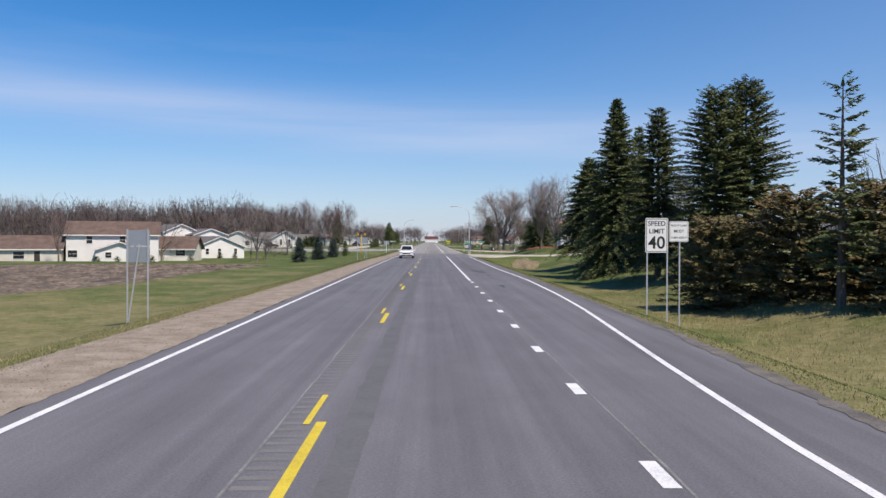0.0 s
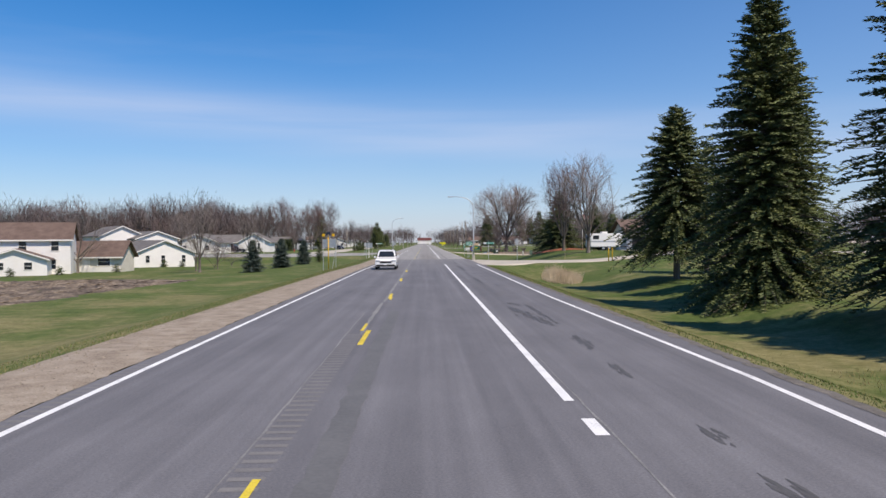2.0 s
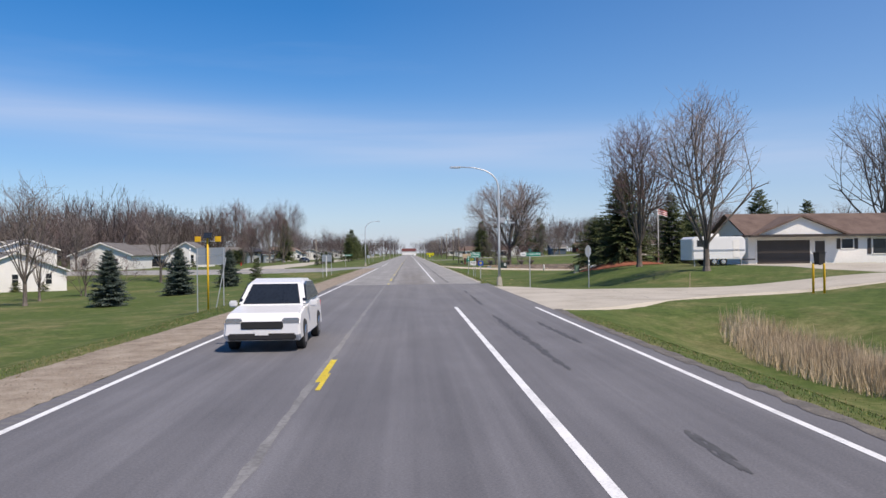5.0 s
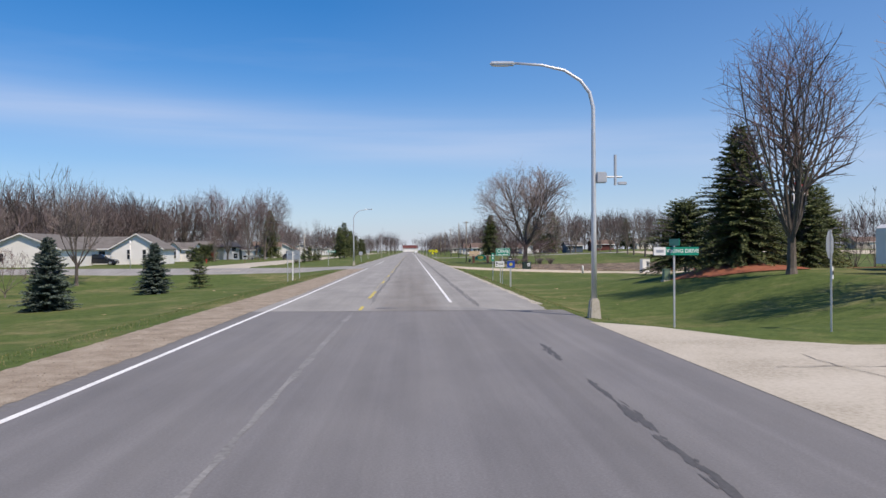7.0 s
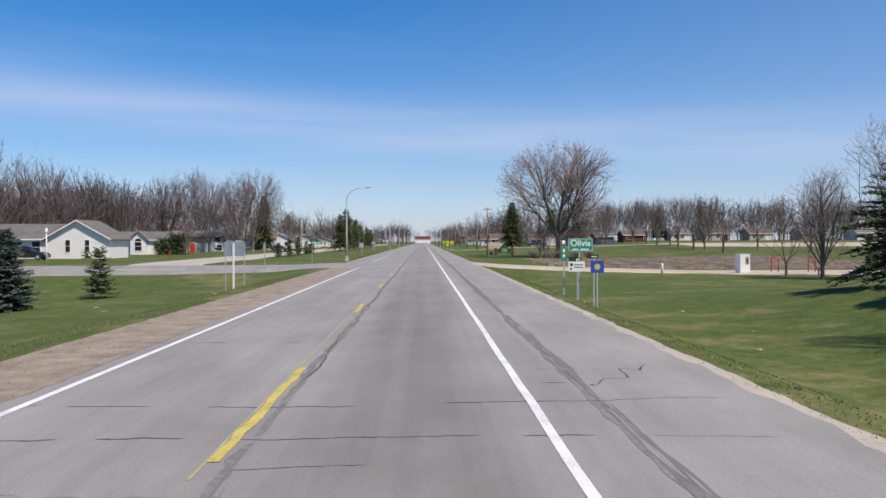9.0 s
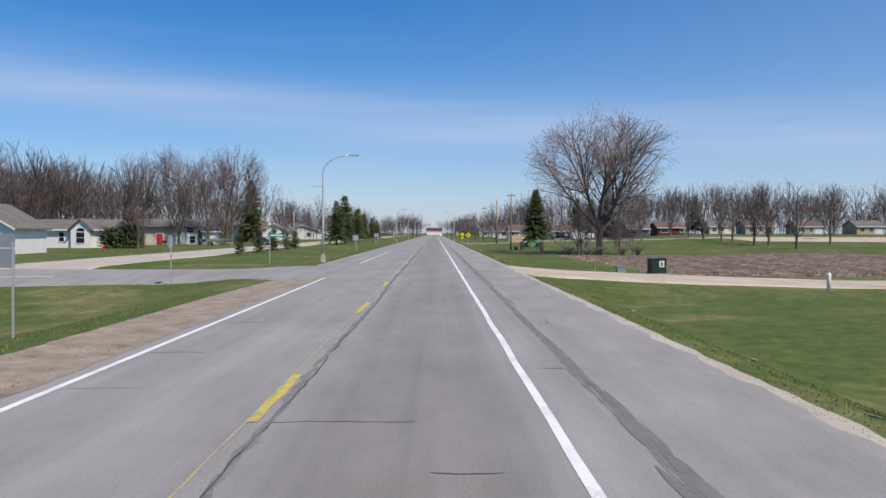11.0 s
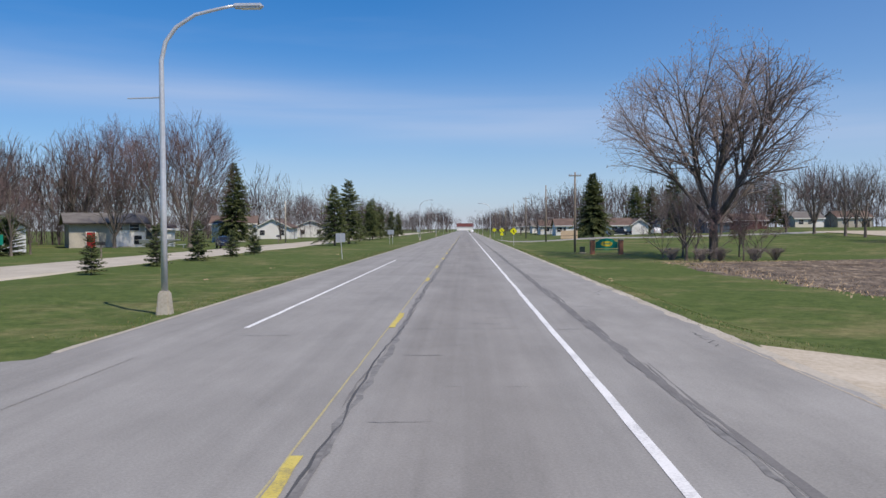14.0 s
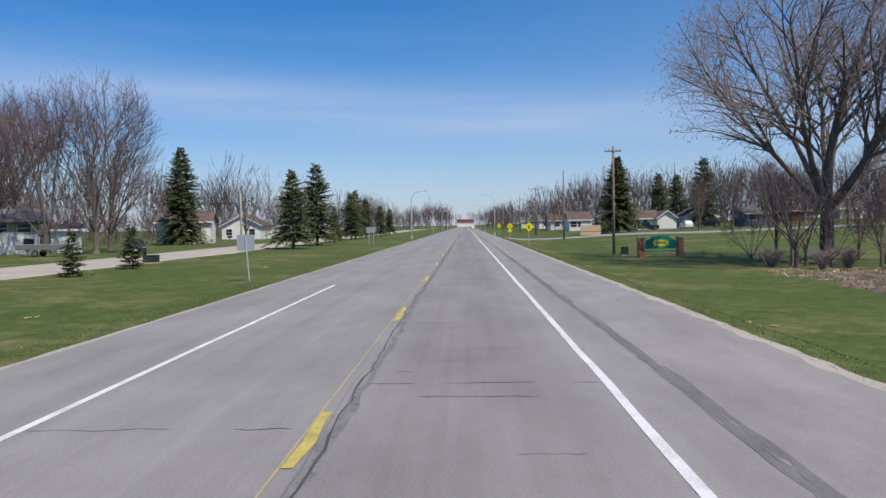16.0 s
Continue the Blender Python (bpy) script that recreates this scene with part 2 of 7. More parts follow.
M_yellow_paint = material("yellow_road_paint", [(0.48, 0.36, 0.03), (0.68, 0.52, 0.03), (0.74, 0.59, 0.06)], (1.5, 30.0), 0.6, 0.3, 90.0)
M_old_yellow = material("worn_yellow_paint", [(0.33, 0.28, 0.12), (0.55, 0.45, 0.1), (0.62, 0.52, 0.14)], (2.5, 30.0), 0.7, 0.3, 90.0)
M_crack = material("crack_tar", [(0.05, 0.049, 0.048), (0.11, 0.107, 0.103)], (2.0, 30.0), 0.7)
M_stain = material("tar_stain", [(0.066, 0.065, 0.066), (0.098, 0.096, 0.097)], (2.0, 20.0), 0.75)
M_tar = material("rolled_tar", [(0.1, 0.101, 0.103), (0.135, 0.136, 0.138)], (1.2, 14.0), 0.85)
M_seam = material("dark_seam", [(0.1, 0.098, 0.094), (0.19, 0.186, 0.18), (0.29, 0.284, 0.272)], (1.6, 9.0), 0.85, spread=0.75)
M_scuff = material("joint_scuff", [(0.14, 0.135, 0.131), (0.2, 0.193, 0.187)], (1.5, 30.0), 0.85)
M_bark = material("grey_bark", [(0.07, 0.058, 0.048), (0.13, 0.108, 0.09), (0.2, 0.172, 0.148)], (1.2, 14.0), 0.95, 0.8, 22.0, stretch=(1, 1, 0.25), random_tint=0.2)
M_twig = material("bare_twigs", [(0.165, 0.135, 0.127), (0.27, 0.223, 0.21)], (0.7, 6.0), 0.95, random_tint=0.25)
M_dogwood = material("red_dogwood_twigs", [(0.2, 0.085, 0.07), (0.32, 0.15, 0.125)], (0.7, 6.0), 0.9)
M_dark_twig = material("dark_twigs", [(0.09, 0.07, 0.068), (0.155, 0.122, 0.12)], (0.7, 6.0), 0.95)
M_red_twig = material("budding_twigs", [(0.125, 0.08, 0.077), (0.2, 0.132, 0.126)], (0.7, 6.0), 0.95, random_tint=0.2)
M_needle = material("spruce_needles", [(0.034, 0.052, 0.016), (0.08, 0.105, 0.032), (0.175, 0.186, 0.06)], (0.5, 3.0), 0.75, island_tint=0.35, random_tint=0.15, spread=0.6)
M_blue_needle = material("blue_spruce_needles", [(0.045, 0.07, 0.055), (0.075, 0.105, 0.085), (0.12, 0.15, 0.12)], (0.5, 4.0), 0.75, island_tint=0.3, spread=0.6)
M_brown_needle = material("rusty_needles", [(0.055, 0.066, 0.021), (0.105, 0.1, 0.034), (0.175, 0.12, 0.05), (0.23, 0.175, 0.065)], (0.4, 2.2), 0.85, island_tint=0.35, spread=0.8)
M_wood_far = material("far_twigs", [(0.085, 0.065, 0.062), (0.155, 0.122, 0.119)], (0.03, 0.4), 0.95, island_tint=0.3)
M_galv = plain("galvanised_steel", (0.52, 0.53, 0.54), 0.45, 0.4)
M_lamp_metal = plain("silver_lamp_paint", (0.6, 0.615, 0.63), 0.4, 0.35)
M_sign_white = plain("white_sign_sheet", (0.78, 0.78, 0.76), 0.45, vary=0.04)
M_sign_back = plain("bare_aluminium", (0.42, 0.44, 0.47), 0.42, 0.6, 0.06)
M_sign_green = plain("green_sign_sheet", (0.0, 0.24, 0.155), 0.45, vary=0.08)
M_sign_blue = plain("blue_sign_sheet", (0.02, 0.07, 0.36), 0.45, vary=0.08)
M_sign_yellow = plain("yellow_green_sign_sheet", (0.75, 0.72, 0.0), 0.45, vary=0.05)
M_sign_black = plain("black_lettering", (0.012, 0.012, 0.012), 0.5)
M_yellow_steel = plain("yellow_painted_steel", (0.72, 0.42, 0.01), 0.5)
M_wood_pole = material("weathered_pole_wood", [(0.16, 0.125, 0.095), (0.25, 0.205, 0.16), (0.32, 0.27, 0.22)], (1.0, 12.0), 0.9, 0.6, 30.0, stretch=(1, 1, 0.1))
M_siding = material("white_vinyl_siding", [(0.72, 0.7, 0.66), (0.8, 0.78, 0.74), (0.84, 0.825, 0.79)], (0.5, 8.0), 0.6, 0.3, 30.0)
M_white_vinyl = material("cool_white_siding", [(0.7, 0.7, 0.7), (0.78, 0.78, 0.78), (0.83, 0.83, 0.83)], (0.5, 8.0), 0.6, 0.3, 30.0, stretch=(1, 1, 6))
M_cream = material("cream_siding", [(0.55, 0.51, 0.42), (0.66, 0.62, 0.53), (0.7, 0.67, 0.58)], (0.5, 8.0), 0.65, 0.3, 30.0)
M_trim = plain("white_trim", (0.8, 0.78, 0.74), 0.5, vary=0.04)
M_brown_roof = material("brown_shingles", [(0.09, 0.06, 0.048), (0.135, 0.092, 0.074), (0.17, 0.122, 0.1)], (0.8, 20.0), 0.95, 0.8, 25.0)
M_grey_roof = material("grey_shingles", [(0.10, 0.092, 0.085), (0.15, 0.138, 0.128), (0.19, 0.178, 0.165)], (0.8, 20.0), 0.95, 0.8, 25.0)
M_glass = plain("dark_window_glass", (0.02, 0.024, 0.03), 0.06, vary=0.2)
M_beige = material("beige_siding", [(0.36, 0.325, 0.265), (0.46, 0.42, 0.345), (0.52, 0.48, 0.4)], (0.5, 8.0), 0.75, 0.3, 30.0)
M_barn = material("dark_red_paint", [(0.07, 0.02, 0.017), (0.11, 0.03, 0.025), (0.14, 0.04, 0.034)], (0.5, 8.0), 0.8, 0.3, 30.0)
M_blue_wall = plain("blue_house_paint", (0.08, 0.105, 0.14), 0.7)
M_dark = plain("dark_brown_paint", (0.05, 0.04, 0.034), 0.55)
M_red_door = plain("red_door_paint", (0.5, 0.02, 0.02), 0.5)
M_brick = material("brown_brick", [(0.2, 0.085, 0.052), (0.3, 0.13, 0.08), (0.36, 0.185, 0.12)], (2.0, 12.0), 0.9, 0.5, 25.0, random_tint=0.2)
M_mortar = plain("tan_mortar", (0.27, 0.2, 0.155), 0.9)
M_tan = plain("tan_board", (0.5, 0.38, 0.24), 0.7)
M_reed = material("dry_reeds", [(0.3, 0.21, 0.12), (0.45, 0.33, 0.2), (0.55, 0.42, 0.28)], (0.7, 4.0), 0.95, island_tint=0.25)
M_straw_reed = material("blond_reeds", [(0.36, 0.27, 0.17), (0.52, 0.41, 0.27), (0.64, 0.53, 0.38)], (0.7, 4.0), 0.95, island_tint=0.3)
M_mulch = material("red_mulch", [(0.16, 0.05, 0.025), (0.26, 0.085, 0.04), (0.33, 0.12, 0.06)], (1.5, 9.0), 1.0, 1.0, 20.0)
M_rubber = plain("black_rubber", (0.02, 0.02, 0.021), 0.8)
M_car_white = plain("white_car_paint", (0.75, 0.75, 0.75), 0.22, vary=0.02)
M_car_blue = plain("dark_blue_car_paint", (0.018, 0.022, 0.045), 0.2, vary=0.05)
M_car_black = plain("black_car_paint", (0.012, 0.012, 0.014), 0.2, vary=0.05)
M_chrome = plain("chrome", (0.6, 0.6, 0.62), 0.12, 1.0, 0.03)
M_green_box = plain("dark_green_enamel", (0.02, 0.035, 0.028), 0.5)
M_pale_green = plain("pale_green_enamel", (0.16, 0.24, 0.17), 0.5)
M_dry = material("dry_grass_blades", [(0.2, 0.16, 0.07), (0.32, 0.26, 0.13), (0.16, 0.17, 0.05)], (0.6, 4.0), 0.95, island_tint=0.3)
M_blade = material("green_grass_blades", [(0.07, 0.105, 0.022), (0.1, 0.145, 0.034), (0.16, 0.175, 0.06)], (0.4, 4.0), 0.95, island_tint=0.3)


# ---- building helpers ----
def sm(a, b, v):
    t = min(1.0, max(0.0, (v - a) / (b - a)))
    return t * t * (3 - 2 * t)


def ground_z(x, y):
    """Height of the land: verges fall to ditches, the yards on the right rise again."""
    if x < -7.0:
        d = -x - 7.0
        a = 1.35 * (1 - sm(200, 226, y))
        e = (0.5 * sm(8, 20, d) + 0.5 * sm(22, 38, d)) * sm(118, 145, y) * (1 - sm(190, 222, y))
        return -a * sm(0, 8, d) * (1 - 0.3 * sm(26, 42, d)) - e - 0.12 * sm(0, 3, d) * (1 - sm(3, 8, d)) * sm(225, 232, y)
    if x > 5.9:
        d = x - 5.9
        n = -1.25 * sm(0, 5, d) * (1 - 0.7 * sm(7, 12, d))
        m = 0.75 * sm(12, 24, d)
        hill = 0.75 * sm(12, 30, x) * sm(300, 380, y) + 0.75 * sm(34, 72, x) * sm(240, 350, y) + 0.3 * sm(60, 78, x) * sm(335, 390, y) + 0.7 * sm(60, 95, x) * sm(380, 430, y)
        f = -1.0 * sm(0, 3.5, d) * (1 - 0.75 * sm(290, 370, y)) + hill + 1.9 * sm(6, 17, d) * (1 - sm(165, 198, y)) - 0.15 * sm(250, 300, y) * sm(0, 4, d)
        q = sm(208, 215, y) * (1 - sm(227, 234, y))
        f = f * (1 - q) - q * min(1.0, d / 24.0) ** 0.65
        s, e = sm(110, 119, y), sm(136, 145, y)
        return n * (1 - s) + m * s * (1 - e) + f * e
    return 0.0


def mesh(name, verts, faces, mat, smooth=False):
    me = bpy.data.meshes.new(name)
    me.from_pydata([tuple(v) for v in verts], [], faces)
    me.materials.append(mat)
    if smooth:
        me.polygons.foreach_set("use_smooth", [True] * len(me.polygons))
    me.update()
    return me


def thing(name, x, y, z=None, rz=0.0, label="", category="", group="", kind=""):
    ob = new(name)
    ob.empty_display_size = 0.3
    ob.matrix_basis = pose(x, y, ground_z(x, y) if z is None else z, 0, 0, rz)
    return tagged(ob, label, category, group, kind)


def attach(name, me, parent, label=""):
    ob = new(name, me)
    ob.parent = parent
    return tagged(ob, label)


def part(name, bm, mat, parent, label="", smooth=False):
    me = bpy.data.meshes.new(name)
    bm.normal_update()
    bm.to_mesh(me)
    bm.free()
    me.materials.append(mat)
    if smooth:
        me.polygons.foreach_set("use_smooth", [True] * len(me.polygons))
    ob = new(name, me)
    ob.parent = parent
    return tagged(ob, label)


def box(bm, x0, x1, y0, y1, z0, z1, bevel=0.0):
    g = bmesh.ops.create_cube(bm, size=1.0, matrix=Matrix.Translation(((x0 + x1) / 2, (y0 + y1) / 2, (z0 + z1) / 2)) @ Matrix.Diagonal((x1 - x0, y1 - y0, z1 - z0, 1)))
    if bevel:
        edges = list({e for v in g["verts"] for e in v.link_edges})
        bmesh.ops.bevel(bm, geom=edges, offset=bevel, segments=2, affect="EDGES")
    return bm


def tube(bm, points, radii, sides=8, cap=True):
    """A tapered pipe through the points."""
    points = [Vector(p) for p in points]
    rings = []
    for i, p in enumerate(points):
        d = (points[min(i + 1, len(points) - 1)] - points[max(i - 1, 0)]).normalized()
        u = d.cross(Vector((0.31, 0.95, 0.05))).normalized()
        v = d.cross(u)
        rings.append([bm.verts.new(p + (u * math.cos(a) + v * math.sin(a)) * radii[i]) for a in [2 * math.pi * k / sides for k in range(sides)]])
    for a, b in zip(rings, rings[1:]):
        for k in range(sides):
            bm.faces.new((a[k], a[(k + 1) % sides], b[(k + 1) % sides], b[k]))
    if cap:
        bm.faces.new(rings[0][::-1])
        bm.faces.new(rings[-1])
    return bm


def prism(bm, outline, y0, y1):
    """An outline in x and z, drawn out along y."""
    a = [bm.verts.new((x, y0, z)) for x, z in outline]
    b = [bm.verts.new((x, y1, z)) for x, z in outline]
    n = len(outline)
    bm.faces.new(a)
    bm.faces.new(b[::-1])
    for i in range(n):
        bm.faces.new((a[i], b[i], b[(i + 1) % n], a[(i + 1) % n]))
    return bm


# ---- ground, roads ----
def strip(name, xa, xb, y0, y1, mat, lift, step=4.0, cols=2, wobble=0.0, follow=True, thick=0.0, seed=1, kind="structure", label="", skirt=False):
    """A sheet along the road between two side lines, each a function of y."""
    r = random.Random(seed)
    n = max(1, round((y1 - y0) / step))
    verts, faces = [], []
    for i in range(n + 1):
        y = y0 + (y1 - y0) * i / n
        a, b = xa(y) + r.uniform(-wobble, wobble), xb(y) + r.uniform(-wobble, wobble)
        e = 0.2 if b > a else -0.2
        row = [(a - e, -0.16)] + [(a + (b - a) * k / cols, 0.0) for k in range(cols + 1)] + [(b + e, -0.16)] if skirt else [(a + (b - a) * k / cols, 0.0) for k in range(cols + 1)]
        for x, dz in row:
            verts.append((x, y, (ground_z(x, y) if follow else 0.0) + lift + dz))
    w = cols + (3 if skirt else 1)
    for i in range(n):
        for k in range(w - 1):
            p = i * w + k
            faces.append((p, p + 1, p + w + 1, p + w))
    ob = new(name, mesh(name, verts, faces, mat))
    if thick:
        s = ob.modifiers.new("thickness", "SOLIDIFY")
        s.thickness, s.offset = thick, -1
    return tagged(ob, label, kind=kind)


def lerp_line(points):
    def f(y):
        for (ya, xa), (yb, xb) in zip(points, points[1:]):
            if y <= yb:
                return xa + (xb - xa) * max(0.0, (y - ya)) / (yb - ya)
        return points[-1][1]
    return f


gx = sorted(set([-3000, -1500, -800, -400, -250, -160] + list(np.arange(-110, -40, 6.0)) + list(np.arange(-40, -7, 1.5)) + [-7.0, -6.3, -5.5, -3, 0, 3, 5.0, 5.9] + list(np.arange(6.4, 32, 1.0)) + list(np.arange(32, 48, 2.0)) + list(np.arange(48, 110, 6.0)) + [160, 250, 400, 800, 1500, 3000]))
gy = [-3000, -1200, -500, -250, -120] + list(np.arange(-60, 340, 4.0)) + list(np.arange(340, 700, 20.0)) + [800, 1000, 1300, 2000, 3500]
gv, gf = [], []
for y in gy:
    for x in gx:
        bump = 0.05 * noise.noise((x * 0.21, y * 0.21, 3.0)) + 0.12 * noise.noise((x * 0.05, y * 0.05, 7.0))
        side = min(1.0, max(0.0, (abs(x) - 8) / 6))
        gv.append((x, y, ground_z(x, y) - (0.1 if -5.6 < x < 5.0 or (5.0 <= x < 5.95 and y < 143) else 0.07 if (x < -6 and 214 < y < 222) or (x > 5.5 and 215 < y < 227) or (9 < x < 120 and 123 < y < 131) or (30 < x < 41.5 and 126 < y < 154) else 0.02) + bump * side))
for j in range(len(gy) - 1):
    for i in range(len(gx) - 1):
        p = j * len(gx) + i
        gf.append((p, p + 1, p + len(gx) + 1, p + len(gx)))
ground = tagged(new("ground", mesh("ground", gv, gf, M_grass, True)), "spring grass verges with green and straw-dry patches", kind="structure")

R_EDGE = lerp_line([(-60, 5.3), (10, 5.5), (20, 6.0), (50, 6.15), (112, 5.9), (118, 6.2), (146, 6.0)])
strip("road_fresh", lambda y: -5.72, R_EDGE, -60, 143, M_new_asphalt, 0.0, 1.6, 4, 0.03, seed=8, follow=False, thick=0.12, label="dark fresh asphalt road with painted lines")
strip("road_old", lambda y: -5.6 if y < 205 else -5.6 - 1.75 * sm(205, 224, y), lambda y: 3.15, 143, 1300, M_old_road, 0.0, 8.0, 4, follow=False, thick=0.12, label="worn grey pavement with cracks")
strip("shoulder_right", lambda y: 3.1, lambda y: 5.5 + 0.06 * math.sin(y * 1.7) + 0.05 * math.sin(y * 4.1 + 1), 143, 700, M_shoulder, 0.003, 0.5, 2, follow=False, thick=0.12, label="pale paved shoulder")
strip("gravel_left", lambda y: -5.72 + 0.4 * sm(100, 135, y) + 0.22 * sm(143, 155, y), lambda y: -7.95 + 0.8 * sm(92, 124, y) + 0.25 * sm(198, 211, y), -60, 211, M_gravel, 0.006, 0.3, 5, 0.045, seed=3, label="loose brown gravel shoulder")
strip("gravel_right", lambda y: R_EDGE(y) - 0.1, lambda y: R_EDGE(y) + 0.2, -60, 116, M_crumble, 0.008, 0.3, 3, 0.07, seed=4, label="thin crumbled grey edge of the road")
strip("gravel_shoulder", lambda y: 5.3, lambda y: 5.78, 146, 700, M_concrete, -0.006, 0.6, 2, 0.045, seed=5, label="thin gravel edge of the shoulder")
strip("gravel_edge_left", lambda y: -7.26, lambda y: -7.42, 226, 700, M_concrete, 0.006, 0.9, 2, 0.03, seed=6, label="thin gravel edge of the road")


def cross_strip(name, ya, yb, x0, x1, mat, lift, step=1.5, label="", thick=0.08):
    """A sheet across, between two side lines, each a function of x."""
    n = max(1, round(abs(x1 - x0) / step))
    verts, faces = [], []
    for i in range(n + 1):
        x = x0 + (x1 - x0) * i / n
        for k in range(-1, 6):
            y = ya(x) + (yb(x) - ya(x)) * min(4, max(0, k)) / 4 + (0.25 if k == 5 else -0.25 if k < 0 else 0.0)
            verts.append((x, y, ground_z(x, y) + 0.006 + (lift - 0.006) * sm(5.8, 9.0, abs(x)) - (0.0 if 0 <= k <= 4 else 0.16)))
    for i in range(n):
        for k in range(6):
            p = i * 7 + k
            faces.append((p, p + 1, p + 8, p + 7))
    ob = new(name, mesh(name, verts, faces, mat))
    return tagged(ob, label, kind="structure")


cross_strip("side_road", lambda x: 125.0 - 9.8 * (1 - sm(4, 20, x)), lambda x: 131.5 + 6.5 * (1 - sm(6, 10, x)), 5.9, 120, M_concrete, 0.03, label="pale concrete side road with a flared mouth")
cross_strip("gravel_drive", lambda x: 216.5 - 2.0 * (1 - sm(5, 10, x)), lambda x: 225.5 + 2.0 * (1 - sm(5, 10, x)), 5.4, 62, M_drive, 0.03, label="pale tan gravel drive across the verge")
cross_strip("gravel_lot", lambda x: 345.0 - 0.1 * (x - 70), lambda x: 378.0, 70, 230, M_drive, 0.03, 4.0, label="pale gravel lot beyond a row of trees")
cross_strip("cross_street", lambda x: 368.0, lambda x: 375.0, 5.5, 70, M_shoulder, 0.04, 2.0, label="pale cross street before the houses")
cross_strip("side_street", lambda x: 214.0 - 5.0 * sm(-11, -6.5, x), lambda x: 221.5 + 4.0 * sm(-12, -6.5, x), -90, -5.6, M_old_road, 0.015, 0.8, label="grey side street joining the road")
strip("garage_pad", lambda y: 29.5, lambda y: 42.0, 131.5, 154.6, M_concrete, 0.035, 2.0, 6, label="concrete pad before the garage", skirt=True)
strip("frontage_road", lambda y: -28.5, lambda y: -21.5, 217, 900, M_concrete, 0.03, 6.0, 4, label="pale frontage road beside a lawn", skirt=True)


# ---- ploughed fields ----
def field(name, corners, seed, label):
    r = random.Random(seed)
    (xa, ya), (xb, yb), (xc, yc), (xd, yd) = corners
    nu, nv = 90, 46
    verts, faces = [], []
    for i in range(nu + 1):
        for k in range(nv + 1):
            u, v = i / nu, k / nv
            x = (xa * (1 - u) + xb * u) * (1 - v) + (xd * (1 - u) + xc * u) * v
            y = (ya * (1 - u) + yb * u) * (1 - v) + (yd * (1 - u) + yc * u) * v
            edge = min(1.0, 8 * min(u, 1 - u, v, 1 - v))
            x, y = x + r.uniform(-0.3, 0.3), y + r.uniform(-0.3, 0.3)
            verts.append((x, y, ground_z(x, y) + 0.02 + edge * r.uniform(0.02, 0.2) - 0.06 * (1 - edge)))
    for i in range(nu):
        for k in range(nv):
            p = i * (nv + 1) + k
            faces.append((p, p + 1, p + nv + 2, p + nv + 1))
    return tagged(new(name, mesh(name, verts, faces, M_soil)), label, "field", kind="structure")


field("field_left", [(-29, 20), (-23, 121), (-33, 122), (-66, 90)], 11, "dark ploughed strip of soil with stubble")
field("field_right", [(17.9, 231), (18.6, 289), (66, 302), (70, 230)], 12, "brown ploughed field with corn stubble")
# ---- road markings ----
M_faded_yellow = material("faded_yellow_paint", [(0.3, 0.27, 0.2), (0.42, 0.37, 0.2), (0.52, 0.45, 0.2)], (2.0, 25.0), 0.75, 0.3, 90.0)
def paint(name, x, y0, y1, w, mat, lift=0.005, label="", wobble=0.0, seed=0, step=3.0):
    xf = x if callable(x) else (lambda y: x)
    r = random.Random(seed)
    n = max(1, round((y1 - y0) / step))
    verts, faces = [], []
    for i in range(n + 1):
        y = y0 + (y1 - y0) * i / n
        a = r.uniform(-wobble, wobble)
        verts += [(xf(y) - w / 2 + a + r.uniform(-wobble, wobble) * 0.4, y, lift), (xf(y) + w / 2 + a + r.uniform(-wobble, wobble) * 0.4, y, lift)]
    for i in range(n):
        faces.append((2 * i, 2 * i + 1, 2 * i + 3, 2 * i + 2))
    return tagged(new(name, mesh(name, verts, faces, mat)), label, kind="structure")


EDGE_L = lerp_line([(-60, -5.22), (20, -5.3), (105, -5.3), (125, -4.86), (150, -4.74), (230, -4.76)])
paint("edge_line_left", EDGE_L, -60, 205, 0.13, M_white_paint, label="white edge line")
paint("edge_line_right", lerp_line([(-60, 3.6), (8, 3.95), (14, 4.25), (27.5, 5.1), (35, 5.38), (48, 5.6), (68, 5.3), (117, 5.42)]), -60, 117.1, 0.13, M_white_paint, label="white edge line")
paint("lane_line", 2.13, 46.2, 117.9, 0.15, M_white_paint, label="solid white lane line")
for k in range(-9, 14):
    y = 44.1 - 4.572 * k
    if y > -12 and y < 45:
        paint("lane_dash", 2.16, y, y + 0.92, 0.18, M_white_paint, label="short white lane dash", step=1)
for k in range(-1, 7):
    y = 22.45 + 15.24 * (k - 1)
    paint("centre_dash", -1.5, y, y + 3.05, 0.13, M_yellow_paint, label="yellow centre dash")
    a = 2.9 if y < 60 else -0.9
    paint("centre_dash", -1.68 if y < 60 else -1.42, y + a, y + a + 1.9, 0.085, M_yellow_paint, 0.009, label="thin leftover yellow dash")
paint("fog_line", 2.15, 147.4, 1200, 0.13, M_white_paint, 0.006, wobble=0.012, seed=3, step=1.5, label="worn white edge line")
paint("edge_line_worn", EDGE_L, 205, 210.5, 0.12, M_white_paint, 0.007, label="white edge line")
paint("bike_line", -4.77, 229.7, 268.8, 0.12, M_white_paint, 0.006, wobble=0.008, seed=4, step=1.5, label="white line beside the shoulder")
paint("centre_line_thin", -1.51, 150, 1000, 0.028, M_faded_yellow, 0.006, wobble=0.008, seed=5, step=0.8, label="thin worn yellow centre line")
